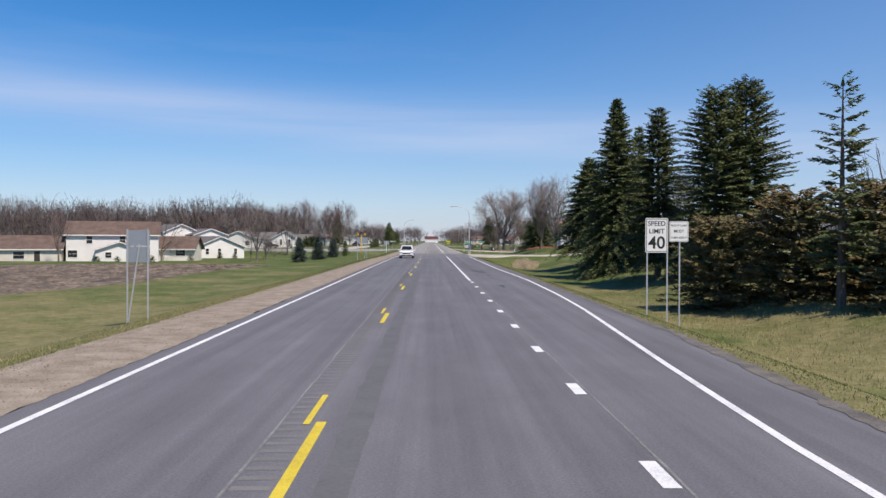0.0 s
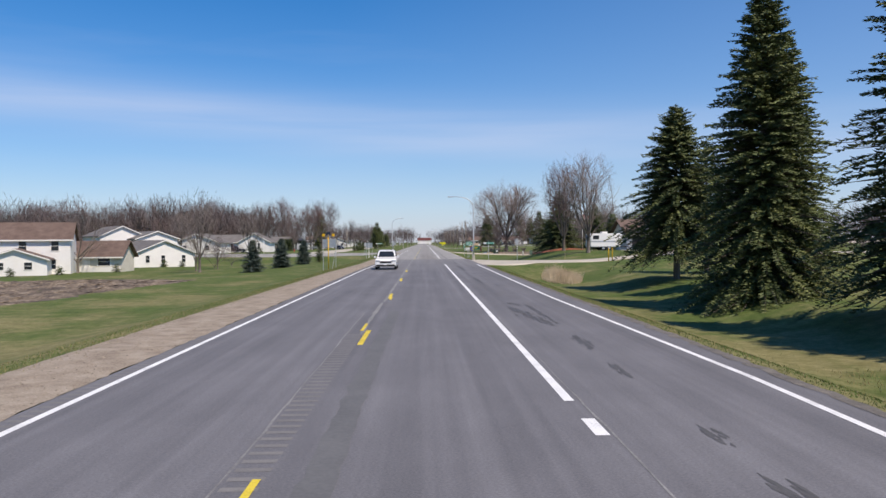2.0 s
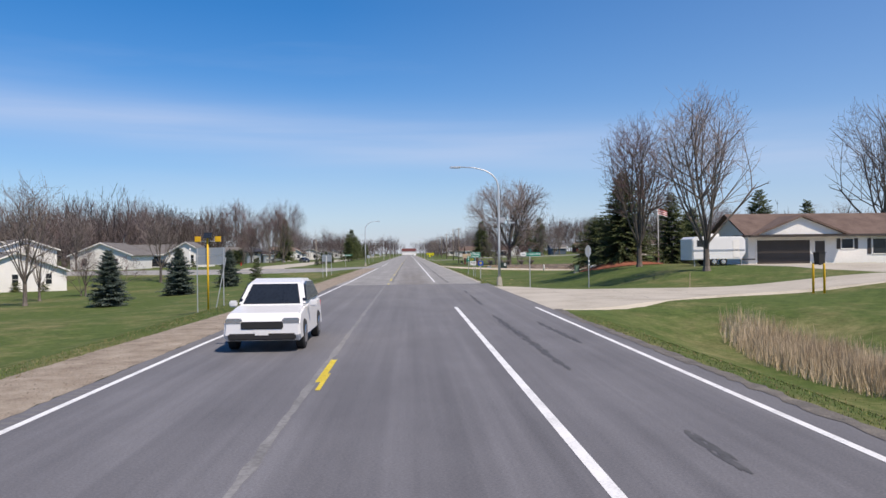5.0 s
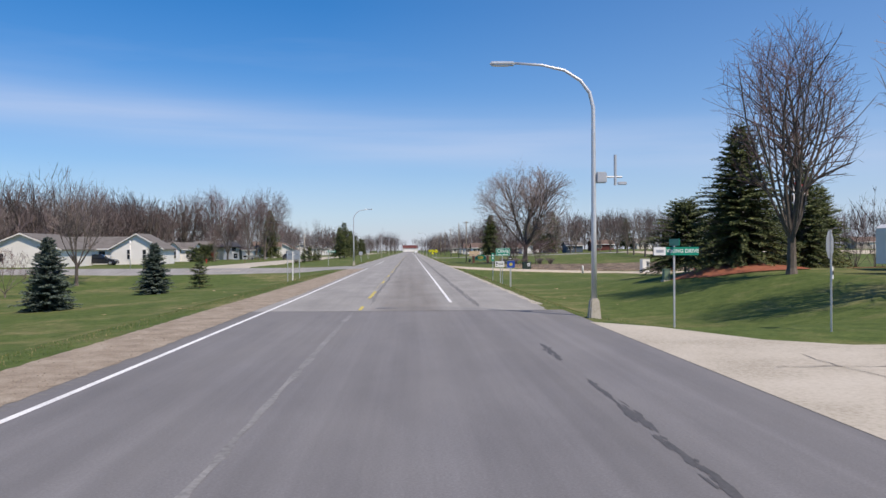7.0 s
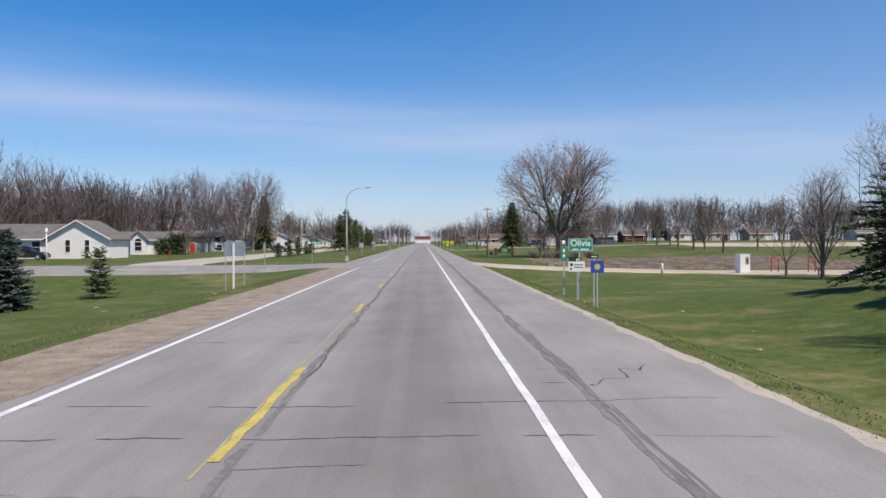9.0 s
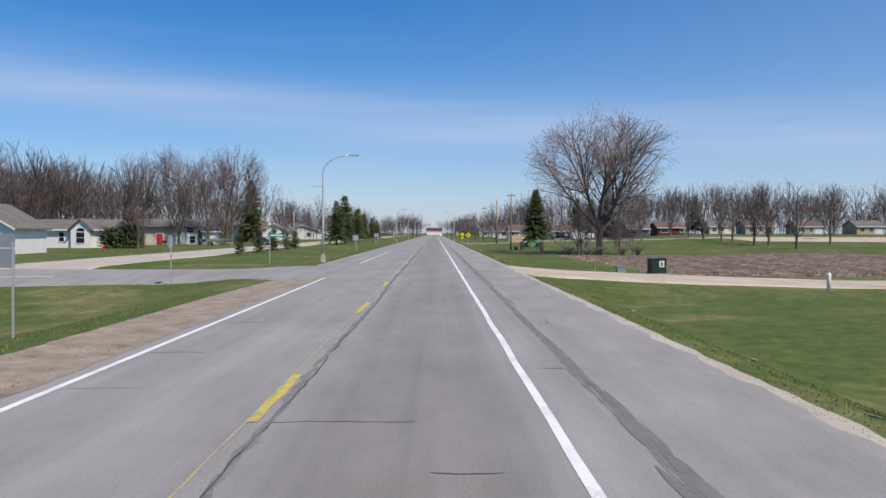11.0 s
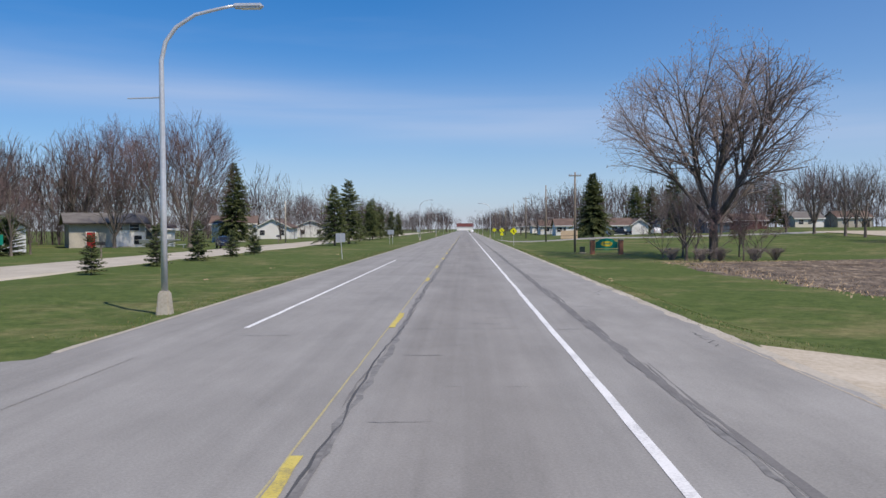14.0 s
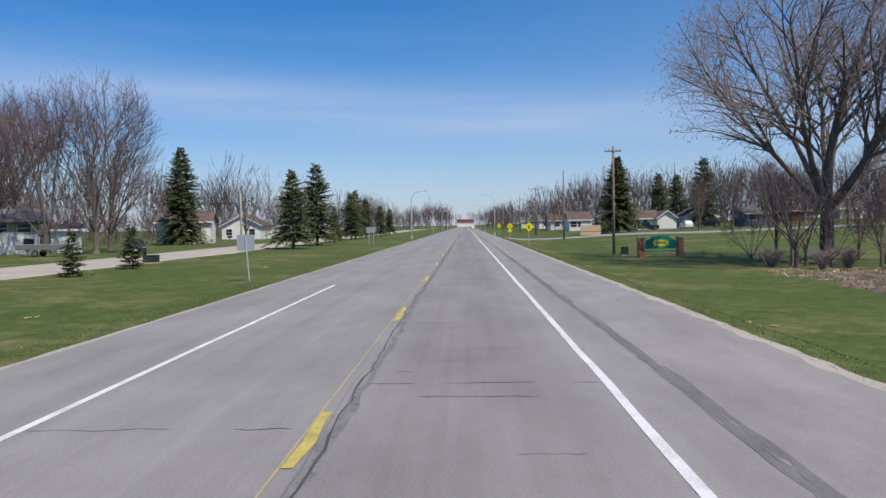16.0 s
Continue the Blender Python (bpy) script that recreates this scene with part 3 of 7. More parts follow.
dashes = [(143.4, 2.0), (150.6, 6.0), (167.2, 3.4), (180.3, 3.2), (193.2, 3.4), (204.0, 3.3), (216.0, 3.4), (229.7, 3.1), (245.8, 2.2)] + [(257.0 + 12.8 * k, 3.0) for k in range(34)]
for k, (y, ln) in enumerate(dashes):
    paint("centre_dash", -1.42, y, y + ln, 0.13, M_old_yellow, 0.010, wobble=0.025, seed=k, step=0.4, label="worn yellow centre dash")

# ---- rumble strip, joints, cracks ----
M_pale = material("scraped_asphalt", [(0.14, 0.139, 0.139), (0.27, 0.267, 0.265)], (0.8, 12.0), 0.9)
rv, rf = [], []
y = -12.0
while y < 55.0:
    for dx in (0.0,):
        b = len(rv)
        rv += [(-1.98 + dx, y, 0.003), (-1.60 + dx, y, 0.003), (-1.60 + dx, y + 0.13, 0.003), (-1.98 + dx, y + 0.13, 0.003)]
        rf.append((b, b + 1, b + 2, b + 3))
    y += 0.33
y = 40.0
while y < 142.0:
    b, k = len(rv), 0.3 * sm(105, 135, y)
    rv += [(-5.62 + k, y, 0.003), (-5.4 + k, y, 0.003), (-5.4 + k, y + 0.13, 0.003), (-5.62 + k, y + 0.13, 0.003)]
    rf.append((b, b + 1, b + 2, b + 3))
    y += 0.31
tagged(new("rumble_strip", mesh("rumble_strip", rv, rf, M_scuff)), "milled rumble grooves in the asphalt", kind="structure")


def crack(name, pts, w, mat, seed, lift=0.004, label="dark crack in the pavement"):
    r = random.Random(seed)
    verts, faces = [], []
    for i, (x, y) in enumerate(pts):
        a, b = Vector(pts[max(0, i - 1)]), Vector(pts[min(len(pts) - 1, i + 1)])
        d = (b - a).normalized()
        s = w * (r.uniform(0.35, 1.0) if w < 0.1 else r.uniform(0.72, 1.0)) * (0.3 if i in (0, len(pts) - 1) else 1)
        verts += [(x - d.y * s, y + d.x * s, lift), (x + d.y * s, y - d.x * s, lift)]
    for i in range(len(pts) - 1):
        faces.append((2 * i, 2 * i + 1, 2 * i + 3, 2 * i + 2))
    return verts, faces


def joined(name, pieces, mat, label, kind="stuff"):
    verts, faces = [], []
    for v, f in pieces:
        b = len(verts)
        verts += v
        faces += [tuple(i + b for i in q) for q in f]
    return tagged(new(name, mesh(name, verts, faces, mat)), label, "crack", kind=kind)


r = random.Random(21)
pieces = []
y = 147.0
while y < 420:
    x0, x1 = r.choice([(-5.2, -1.6), (-1.2, 2.1), (-5.2, 5.0), (-1.2, 3.2), (-0.4, 1.2), (-1.3, 0.6), (-0.9, -0.1), (0.7, 1.5), (3.3, 5.2), (-4.6, -3.4), (2.5, 3.1)])
    x, yy, pts, w = x0, y, [], r.uniform(0.006, 0.022)
    while x < x1:
        pts.append((x, yy))
        x += r.uniform(0.06, 0.2)
        yy += r.uniform(-0.035, 0.035)
        if r.random() < 0.1:
            if len(pts) > 2:
                pieces.append(crack("", pts, w * r.uniform(0.5, 1.2), M_crack, r.random()))
            x, yy, pts = x + r.uniform(0.05, 0.7), yy + r.uniform(-0.06, 0.06), []
    if len(pts) > 2:
        pieces.append(crack("", pts, w, M_crack, r.random()))
    y += r.uniform(0.7, 2.2)
for x0, seed in ((-1.24, 5),):
    q, yy, x, pts = random.Random(seed), 150.0 + seed, x0, []
    while yy < 420:
        pts.append((x, yy))
        yy += q.uniform(0.25, 0.7)
        x += q.uniform(-0.05, 0.05) + (x0 - x) * 0.2
    pieces.append(crack("", pts, 0.022, M_crack, seed))
for k in range(14):
    q = random.Random(100 + k)
    x, yy, pts = q.uniform(3.0, 5.0), 150 + 17 * k + q.uniform(0, 10), []
    for j in range(q.randint(8, 22)):
        pts.append((x, yy))
        x += q.uniform(-0.1, 0.22)
        yy += q.uniform(-0.1, 0.35)
    pieces.append(crack("", pts, 0.02, M_crack, k))
joined("pavement_cracks", pieces, M_crack, "dark cracks and sealed joints in the pavement")
pieces, seams, fresh_seams = [], [], []
q = random.Random(31)
for x0, spread, w, n in ((3.12, 0.08, 0.05, 420), (-1.2, 0.08, 0.02, 90)):
    for k in range(n):
        yy, pts = q.uniform(144, 330) if k % 3 else q.uniform(144, 470), []
        x = x0 + q.gauss(0, spread * 0.6)
        for j in range(q.randint(4, 9)):
            pts.append((x, yy))
            yy += q.uniform(0.25, 0.8)
            x += q.uniform(-0.03, 0.03)
        pieces.append(crack("", pts, w * q.uniform(0.3, 1.2), M_scuff, k, 0.0044 + 0.000004 * k))
for x0, w, wander, ya, yb, seed in ((3.03, 0.06, 0.03, 146, 480, 51), (-1.22, 0.075, 0.045, 148, 480, 52), (-1.05, 0.2, 0.02, -12, 62, 53)):
    g, yy, pts = random.Random(seed), ya, []
    while yy < yb:
        pts.append((x0 + g.uniform(-wander, wander) + wander * math.sin(yy * 0.23), yy))
        yy += g.uniform(0.25, 0.6)
    (seams if yy > 100 else fresh_seams).append(crack("", pts, w, M_seam, seed, 0.0036))
pieces.append(crack("", [(x, 143.0 + 0.1 * math.sin(x)) for x in np.arange(-5.3, 5.7, 0.4)], 0.09, M_scuff, 7, 0.006))
joined("joint_stains", pieces, M_scuff, "dark stained joints along the pavement")
joined("seam_bands", seams, M_seam, "dark ragged bands of tar along the pavement joints")
joined("rolled_seam", fresh_seams, M_tar, "darker rolled seam in the fresh asphalt")
pieces = []
TAR = ((3.52, 39.3, 3.5, 40.0, 0.1), (3.53, 40.2, 3.42, 41.9, 0.17), (3.5, 43.4, 3.47, 44.2, 0.12), (3.56, 48.0, 3.58, 49.4, 0.1), (3.62, 51.5, 3.7, 54.0, 0.13), (3.62, 56.5, 3.05, 62.8, 0.19), (3.8, 57.0, 3.77, 64.0, 0.09), (3.5, 63.6, 3.3, 64.8, 0.16),
       (3.3, 79.6, 3.2, 86.3, 0.11), (3.9, 76.4, 3.9, 78.2, 0.1), (3.7, 92.0, 3.7, 94.0, 0.08), (3.3, 99.5, 3.23, 113.0, 0.12), (4.5, 104.0, 4.4, 110.0, 0.1), (3.35, 119.0, 3.45, 127.0, 0.09), (3.45, 129.6, 3.5, 132.2, 0.09))
for k, (xa, ya, xb, yb, half) in enumerate(TAR):
    q = random.Random(900 + k)
    for m in range(int((yb - ya) * 26 * half / 0.14)):
        f = q.random()
        x, y = xa + (xb - xa) * f + q.gauss(0, half * 0.5) * (0.35 + 0.65 * math.sin(3.1416 * f)), ya + (yb - ya) * f
        pts, ln = [], q.uniform(0.08, 0.3)
        for i in range(3):
            pts.append((x + q.uniform(-0.012, 0.012) + (xb - xa) / (yb - ya) * ln * i, y + ln * i))
        pieces.append(crack("", pts, q.uniform(0.02, 0.06), M_stain, m, 0.004 + 0.000004 * (m % 300)))
joined("tar_stains", pieces, M_stain, "black tar stains on fresh asphalt")
pieces = []
for x0, w, ya, yb in ((-1.6, 0.09, 66.02, 142.6), (-1.66, 0.09, 55, 66), (-2.02, 0.02, -12, 62), (2.3, 0.02, -12, 60)):
    q, yy, pts = random.Random(int(ya) + 40), ya, []
    while yy < yb:
        pts.append((x0 + q.uniform(-0.015, 0.015), yy))
        yy += q.uniform(0.4, 1.0)
    pieces.append(crack("", pts, w, M_pale, 3, 0.0035))
joined("pale_joint", pieces, M_pale, "pale scraped joint on the centre of the road")


pieces = []
for k in range(5):
    q = random.Random(700 + k)
    x, yy, pts = q.uniform(7, 9), 120.5 + 2.6 * k, []
    for j in range(26):
        pts.append((x, yy))
        x += q.uniform(0.2, 0.5)
        yy += q.uniform(-0.12, 0.12)
        if x > 18:
            break
    pieces.append(crack("", pts, 0.012 if k % 3 else 0.025, M_crack, k, 0.04))
for k in range(3):
    q = random.Random(720 + k)
    x, yy, pts = 8.5 + 3.2 * k, 121.5, []
    while yy < 130.5:
        pts.append((x, yy))
        x += q.uniform(-0.1, 0.1)
        yy += q.uniform(0.3, 0.6)
    pieces.append(crack("", pts, 0.012, M_crack, k, 0.037))
joined("side_road_cracks", pieces, M_crack, "dark cracks and joints in the concrete side road")


# ---- trees ----
def segments_mesh(name, segs, mat, sides_of):
    verts, faces = [], []
    for p, q, ra, rb in segs:
        d = q - p
        if d.length < 1e-5:
            continue
        d = d.normalized()
        u = d.cross(Vector((0.3, 0.2, 0.93))).normalized() if abs(d.z) < 0.95 else d.cross(Vector((1, 0.1, 0))).normalized()
        v = d.cross(u)
        n = sides_of(ra)
        b = len(verts)
        if rb == 0.0:
            verts += [p + (u * math.cos(2.094 * k) + v * math.sin(2.094 * k)) * ra for k in range(3)] + [q]
            faces += [(b, b + 1, b + 3), (b + 1, b + 2, b + 3), (b + 2, b, b + 3)]
            continue
        for k in range(n):
            a = 2 * math.pi * k / n
            w = u * math.cos(a) + v * math.sin(a)
            verts += [p + w * ra, q + w * rb]
        for k in range(n):
            e = (k + 1) % n
            faces.append((b + 2 * k, b + 2 * e, b + 2 * e + 1, b + 2 * k + 1))
    return mesh(name, verts, faces, mat)


def bare_segments(seed, height, fork=0.22, wide=0.36, limbs=8, steps=(6, 4, 3, 2), kids=(2, 2, 2), rise=0.35, spread=0.75, thick=0.018, low=0.55, leader=True, limb=1.0, fan=(0.45, 0.95), wander=1.0, clear=1):
    """Segments of a leafless tree whose limbs arch up and out and fill a rounded crown: wood, fine branches and twig ends."""
    r = random.Random(seed)
    wood, fine = [], []
    top_z, half = height * (fork * 0.8 + 1.0) / 2, height * (1.0 - fork * 0.8) / 2
    lumps = [(r.uniform(0, 6.283), r.uniform(0.08, 0.17), k) for k in (2, 3, 5)]

    def inside(p, reach):
        a = math.atan2(p.y, p.x)
        bulge = 1.0 + sum(amp * math.sin(k * a + ph + 2.0 * p.z / height) for ph, amp, k in lumps)
        dz = (p.z - top_z) / half
        w = wide * height * bulge * (1.0 + 0.38 * dz if dz < 0 else 1.0)
        return (p.x * p.x + p.y * p.y) / (w * w) + (abs(dz) / (1.0 + 0.6 * (bulge - 1.0))) ** 2.4 < reach

    def grow(p, d, length, rad, level):
        n = steps[level - 1]
        last = level == len(steps)
        r0, reach = rad, r.choice((0.55, 0.8, 0.95, 1.05, 1.2)) if level < 3 else r.uniform(0.75, 1.3)
        for i in range(n):
            bend = (0.1 + 0.05 * level) * wander
            d = (d + Vector((r.uniform(-bend, bend), r.uniform(-bend, bend), r.uniform(-bend, bend) + rise * (0.3 if level == 1 else 0.16)))).normalized()
            q = p + d * (length / n) * r.uniform(0.8, 1.2)
            if not inside(q, reach) and (i or level > 1):
                q = p.lerp(q, 0.4)
                fine.append((p, q, rad, 0.0))
                return
            rb = max(r0 * (1 - 0.72 * (i + 1) / n), 0.007)
            (wood if level <= 2 else fine).append((p, q, rad, 0.0 if last and i == n - 1 else rb))
            p, rad = q, rb
            if last or (level == 1 and i < clear) or (level == 2 and r.random() < 0.22):
                continue
            side = d.cross(Vector((0.2, 0.3, 0.9))).normalized()
            other = d.cross(side)
            az = r.uniform(0, 6.283)
            for k in range(kids[level - 1] + (1 if i == n - 1 else 0)):
                az += 6.283 / max(2, kids[level - 1]) + r.uniform(-0.7, 0.7)
                ang = r.uniform(*fan)
                nd = (d * math.cos(ang) + (side * math.cos(az) + other * math.sin(az)) * math.sin(ang)).normalized()
                grow(p, nd, length * r.uniform(0.36, 0.6), max(rb * 0.62, 0.006), level + 1)

    base_r = height * thick
    fork_z = height * fork
    wood.append((Vector((0, 0, -0.15)), Vector((0, 0, 0.3)), base_r * 1.5, base_r * 1.08))
    wood.append((Vector((0, 0, 0.3)), Vector((0, 0, fork_z)), base_r * 1.08, base_r * 0.85))
    for k in range(limbs):
        az = 6.283 * k / limbs * 2.4 + r.uniform(-0.4, 0.4)
        f = k / max(1, limbs - 1)
        at = Vector((0, 0, fork_z * r.uniform(low, 1.0) if k > 1 else fork_z))
        tilt = spread * (0.25 + 0.95 * f) if leader else spread * r.uniform(0.5, 1.15)
        if leader and k == 0:
            tilt = 0.08
        d = Vector((math.cos(az) * tilt, math.sin(az) * tilt, 1.0)).normalized()
        grow(at, d, height * (1 - fork) * r.uniform(0.85, 1.0) * (1.0 if tilt < 0.7 else 0.85), base_r * limb * (0.62 if k == 0 else r.uniform(0.3, 0.48)), 1)
    return wood, fine


def bare_tree(name, x, y, label, seed, height, twig=None, group="", rz=0.0, fat=1.25, **kw):
    wood, fine = bare_segments(seed, height, **kw)
    t = thing(name, x, y, None, rz, label, "tree", group)
    attach("trunk", segments_mesh("trunk", wood, M_bark, lambda a: 8 if a > 0.12 else 5 if a > 0.04 else 4), t)
    fine = [(p, q, ra * fat, rb * fat) for p, q, ra, rb in fine]
    attach("crown", segments_mesh("crown", fine, twig or M_twig, lambda a: 3), t)
    return t


def again(ob, x, y, rz=0.0, scale=1.0, label=""):
    c = copy_thing(ob, pose(x, y, ground_z(x, y), 0, 0, rz) @ Matrix.Scale(scale, 4))
    return tagged(c, label)


def conifer_mesh(name, seed, height, radius, skirt=0.08, mat=None, droop=0.25, density=1.0, gaps=0.0, top_thin=0.0, power=0.8, twig=0.34, step=0.8, ragged=0.0):
    """Needle sprays on whorls of drooping branches."""
    r = random.Random(seed)
    verts, faces, sticks = [], [], []
    z = height * skirt
    while z < height * 0.985:
        f = (z - height * skirt) / (height * (1 - skirt))
        reach = radius * (1 - f) ** power * r.uniform(0.8, 1.12) + 0.12
        count = max(5, int((5 + 6.5 * (1 - f)) * density))
        az0 = r.uniform(0, 6.283)
        for k in range(count):
            if r.random() < gaps + top_thin * f:
                continue
            az = az0 + 6.283 * k / count + r.uniform(-0.35, 0.35)
            out = Vector((math.cos(az), math.sin(az), 0))
            side = Vector((-out.y, out.x, 0))
            ln = reach * r.uniform(0.68 - ragged, 1.1 + ragged)
            zb = z + r.uniform(-0.2, 0.2)
            rise = 0.55 * f + 0.05
            n = max(3, int(ln / (twig * 0.4)))
            tip = None
            for i in range(n + 1):
                s = i / n
                c = out * (ln * s) + Vector((0, 0, zb + ln * (rise * s - droop * s * s * (1.4 - f))))
                tip = c
                if s < 0.16:
                    continue
                w = twig * (1.25 - 0.55 * s) * r.uniform(0.75, 1.25) * (0.75 + 0.25 * min(1, ln))
                for sg in (-1, 1, r.choice((-1, 1)), 0):
                    d = (out * r.uniform(0.35, 0.8) + side * (sg * r.uniform(0.6, 1.0)) + Vector((0, 0, r.uniform(-0.38, 0.16)))).normalized() if sg else (out + Vector((0, 0, r.uniform(-0.1, 0.55)))).normalized()
                    e = c + d * w
                    nrm = Vector((r.uniform(-0.9, 0.9), r.uniform(-0.9, 0.9), 1)).cross(d).normalized() * (w * 0.17)
                    m = c.lerp(e, 0.45)
                    b = len(verts)
                    sag = Vector((0, 0, -0.28 * w * r.random()))
                    verts += [c, m + nrm + sag, e + sag * 0.6, m - nrm + sag]
                    faces += [(b, b + 1, b + 2), (b, b + 2, b + 3)]
            sticks.append((Vector((0, 0, zb)), tip * 0.5 + Vector((0, 0, zb)) * 0.5, 0.035 * (1.1 - f), 0.018))
            sticks.append((tip * 0.5 + Vector((0, 0, zb)) * 0.5, tip, 0.018, 0.008))
        z += step * max(0.15, (0.26 + 0.010 * height) * (1.05 - 0.5 * f)) * r.uniform(0.8, 1.2)
    b = len(verts)
    for k in range(5):
        a = 6.283 * k / 5
        verts += [Vector((0, 0, height)), Vector((math.cos(a) * 0.1, math.sin(a) * 0.1, height - 0.45)), Vector((math.cos(a + 1) * 0.1, math.sin(a + 1) * 0.1, height - 0.5))]
        faces.append((b + 3 * k, b + 3 * k + 1, b + 3 * k + 2))
    tr = 0.018 * height
    sticks = [(Vector((0, 0, -0.15)), Vector((0, 0, height * 0.3)), tr * 1.2, tr * 0.8), (Vector((0, 0, height * 0.3)), Vector((0, 0, height * 0.97)), tr * 0.8, 0.02)] + sticks
    return mesh(name, verts, faces, mat or M_needle), segments_mesh("trunk", sticks, M_bark, lambda a: 8 if a > 0.08 else 4)


def conifer(name, x, y, label, seed, height, radius, group="", **kw):
    crown, trunk = conifer_mesh("crown", seed, height, radius, **kw)
    t = thing(name, x, y, None, 0, label, "tree", group)
    attach("trunk", trunk, t)
    attach("crown", crown, t)
    return t


# ---- lamps and poles ----
def street_lamp(x, y, toward, arm, label, group="street lamps along the road"):
    t = thing("street_lamp", x, y, None, 0, label, "street lamp", group)
    bm = bmesh.new()
    box(bm, -0.2, 0.2, -0.2, 0.2, -0.1, 0.62, 0.05)
    for v in bm.verts:
        if v.co.z > 0.5:
            v.co.x *= 0.72
            v.co.y *= 0.72
    part("base", bm, M_concrete, t, "grey concrete base")
    bm = bmesh.new()
    s = toward
    pts = [(0, 0, 0.6), (0, 0, 3.0), (0, 0, 6.0), (0, 0, 6.9), (0.12 * s, 0, 7.4), (0.42 * s, 0, 7.8), (0.95 * s, 0, 8.13), (1.7 * s, 0, 8.3), (arm * s - 0.75 * s, 0, 8.36)]
    tube(bm, pts, [0.092, 0.082, 0.07, 0.064, 0.06, 0.055, 0.048, 0.042, 0.038], 12)
    part("pole", bm, M_lamp_metal, t, smooth=True)
    bm = bmesh.new()
    box(bm, min(arm * s - 0.8 * s, arm * s), max(arm * s - 0.8 * s, arm * s), -0.13, 0.13, 8.28, 8.4, 0.04)
    part("lamp_head", bm, M_lamp_metal, t, "flat silver lamp head")
    bm = bmesh.new()
    box(bm, min(arm * s - 0.6 * s, arm * s - 0.1 * s), max(arm * s - 0.6 * s, arm * s - 0.1 * s), -0.1, 0.1, 8.265, 8.282)
    part("lens", bm, M_sign_white, t)
    return t


lamp_a = street_lamp(6.5, 140.0, -1, 3.4, "tall silver street lamp with a curved arm and sensor bracket")
bm = bmesh.new()
box(bm, 0.08, 0.42, -0.12, 0.12, 4.42, 4.78, 0.03)
part("sensor_box", bm, M_galv, lamp_a, "grey sensor box")
bm = bmesh.new()
tube(bm, [(0.4, 0, 4.62), (0.95, 0, 4.62)], [0.03, 0.03], 8)
tube(bm, [(0.72, 0, 4.35), (0.72, 0, 5.35)], [0.045, 0.045], 8)
box(bm, 0.8, 1.1, -0.06, 0.06, 4.36, 4.46, 0.02)
part("bracket", bm, M_galv, lamp_a, "small bracket with an antenna and camera")
lamp_b = street_lamp(-8.0, 233.2, 1, 2.8, "tall silver street lamp with a curved arm by the lawn")
bm = bmesh.new()
tube(bm, [(0, 0, 5.9), (-0.95, 0, 5.88)], [0.022, 0.016], 6)
part("banner_arm", bm, M_galv, lamp_b)
for y in (378, 470, 560, 650, 745, 840):
    again(lamp_b, -9.2, y)
lamp_r = street_lamp(6.3, 405, -1, 3.0, "tall silver street lamp with a curved arm beside the shoulder")
for y in (490, 580, 670, 765, 860):
    again(lamp_r, 6.3, y)


def utility_pole(x, y, height, arm=True):
    t = thing("utility_pole", x, y, None, random.Random(int(y)).uniform(-4, 4), "weathered wooden utility pole beside the road", "utility pole", "utility poles")
    bm = tube(bmesh.new(), [(0, 0, -0.3), (0, 0, height * 0.5), (0.02, 0, height)], [0.16, 0.135, 0.1], 10)
    part("pole", bm, M_wood_pole, t, smooth=True)
    if arm:
        part("crossarm", box(bmesh.new(), -0.8, 0.8, -0.16, -0.05, height - 0.55, height - 0.42, 0.01), M_wood_pole, t)
        for k in (-0.72, -0.4, 0.4, 0.72):
            bm = tube(bmesh.new(), [(k, -0.1, height - 0.42), (k, -0.1, height - 0.36), (k, -0.1, height - 0.22)], [0.03, 0.055, 0.03], 8)
            part("insulator", bm, M_sign_back, t)
    return t


utility_pole(14.6, 316.5, 10.5)
for y, h, a in ((364, 10.8, False), (414, 10.5, True), (465, 10.5, False), (515, 10.5, True), (565, 10.5, True), (615, 10.5, True), (665, 10.5, True)):
    utility_pole(15.6, y, h, a)
t = thing("yard_light_pole", -30.2, 346, None, 0, "pale slim light pole beside the frontage road", "light pole")
part("pole", tube(bmesh.new(), [(0, 0, -0.3), (0, 0, 3.5), (0, 0, 7.0)], [0.13, 0.11, 0.09], 10), M_concrete, t, smooth=True)
part("arm", tube(bmesh.new(), [(0, 0, 6.7), (0.6, 0, 6.95), (1.2, 0, 6.95)], [0.03, 0.03, 0.03], 6), M_galv, t)
part("lamp_head", box(bmesh.new(), 1.1, 1.6, -0.13, 0.13, 6.86, 7.02, 0.04), M_galv, t)

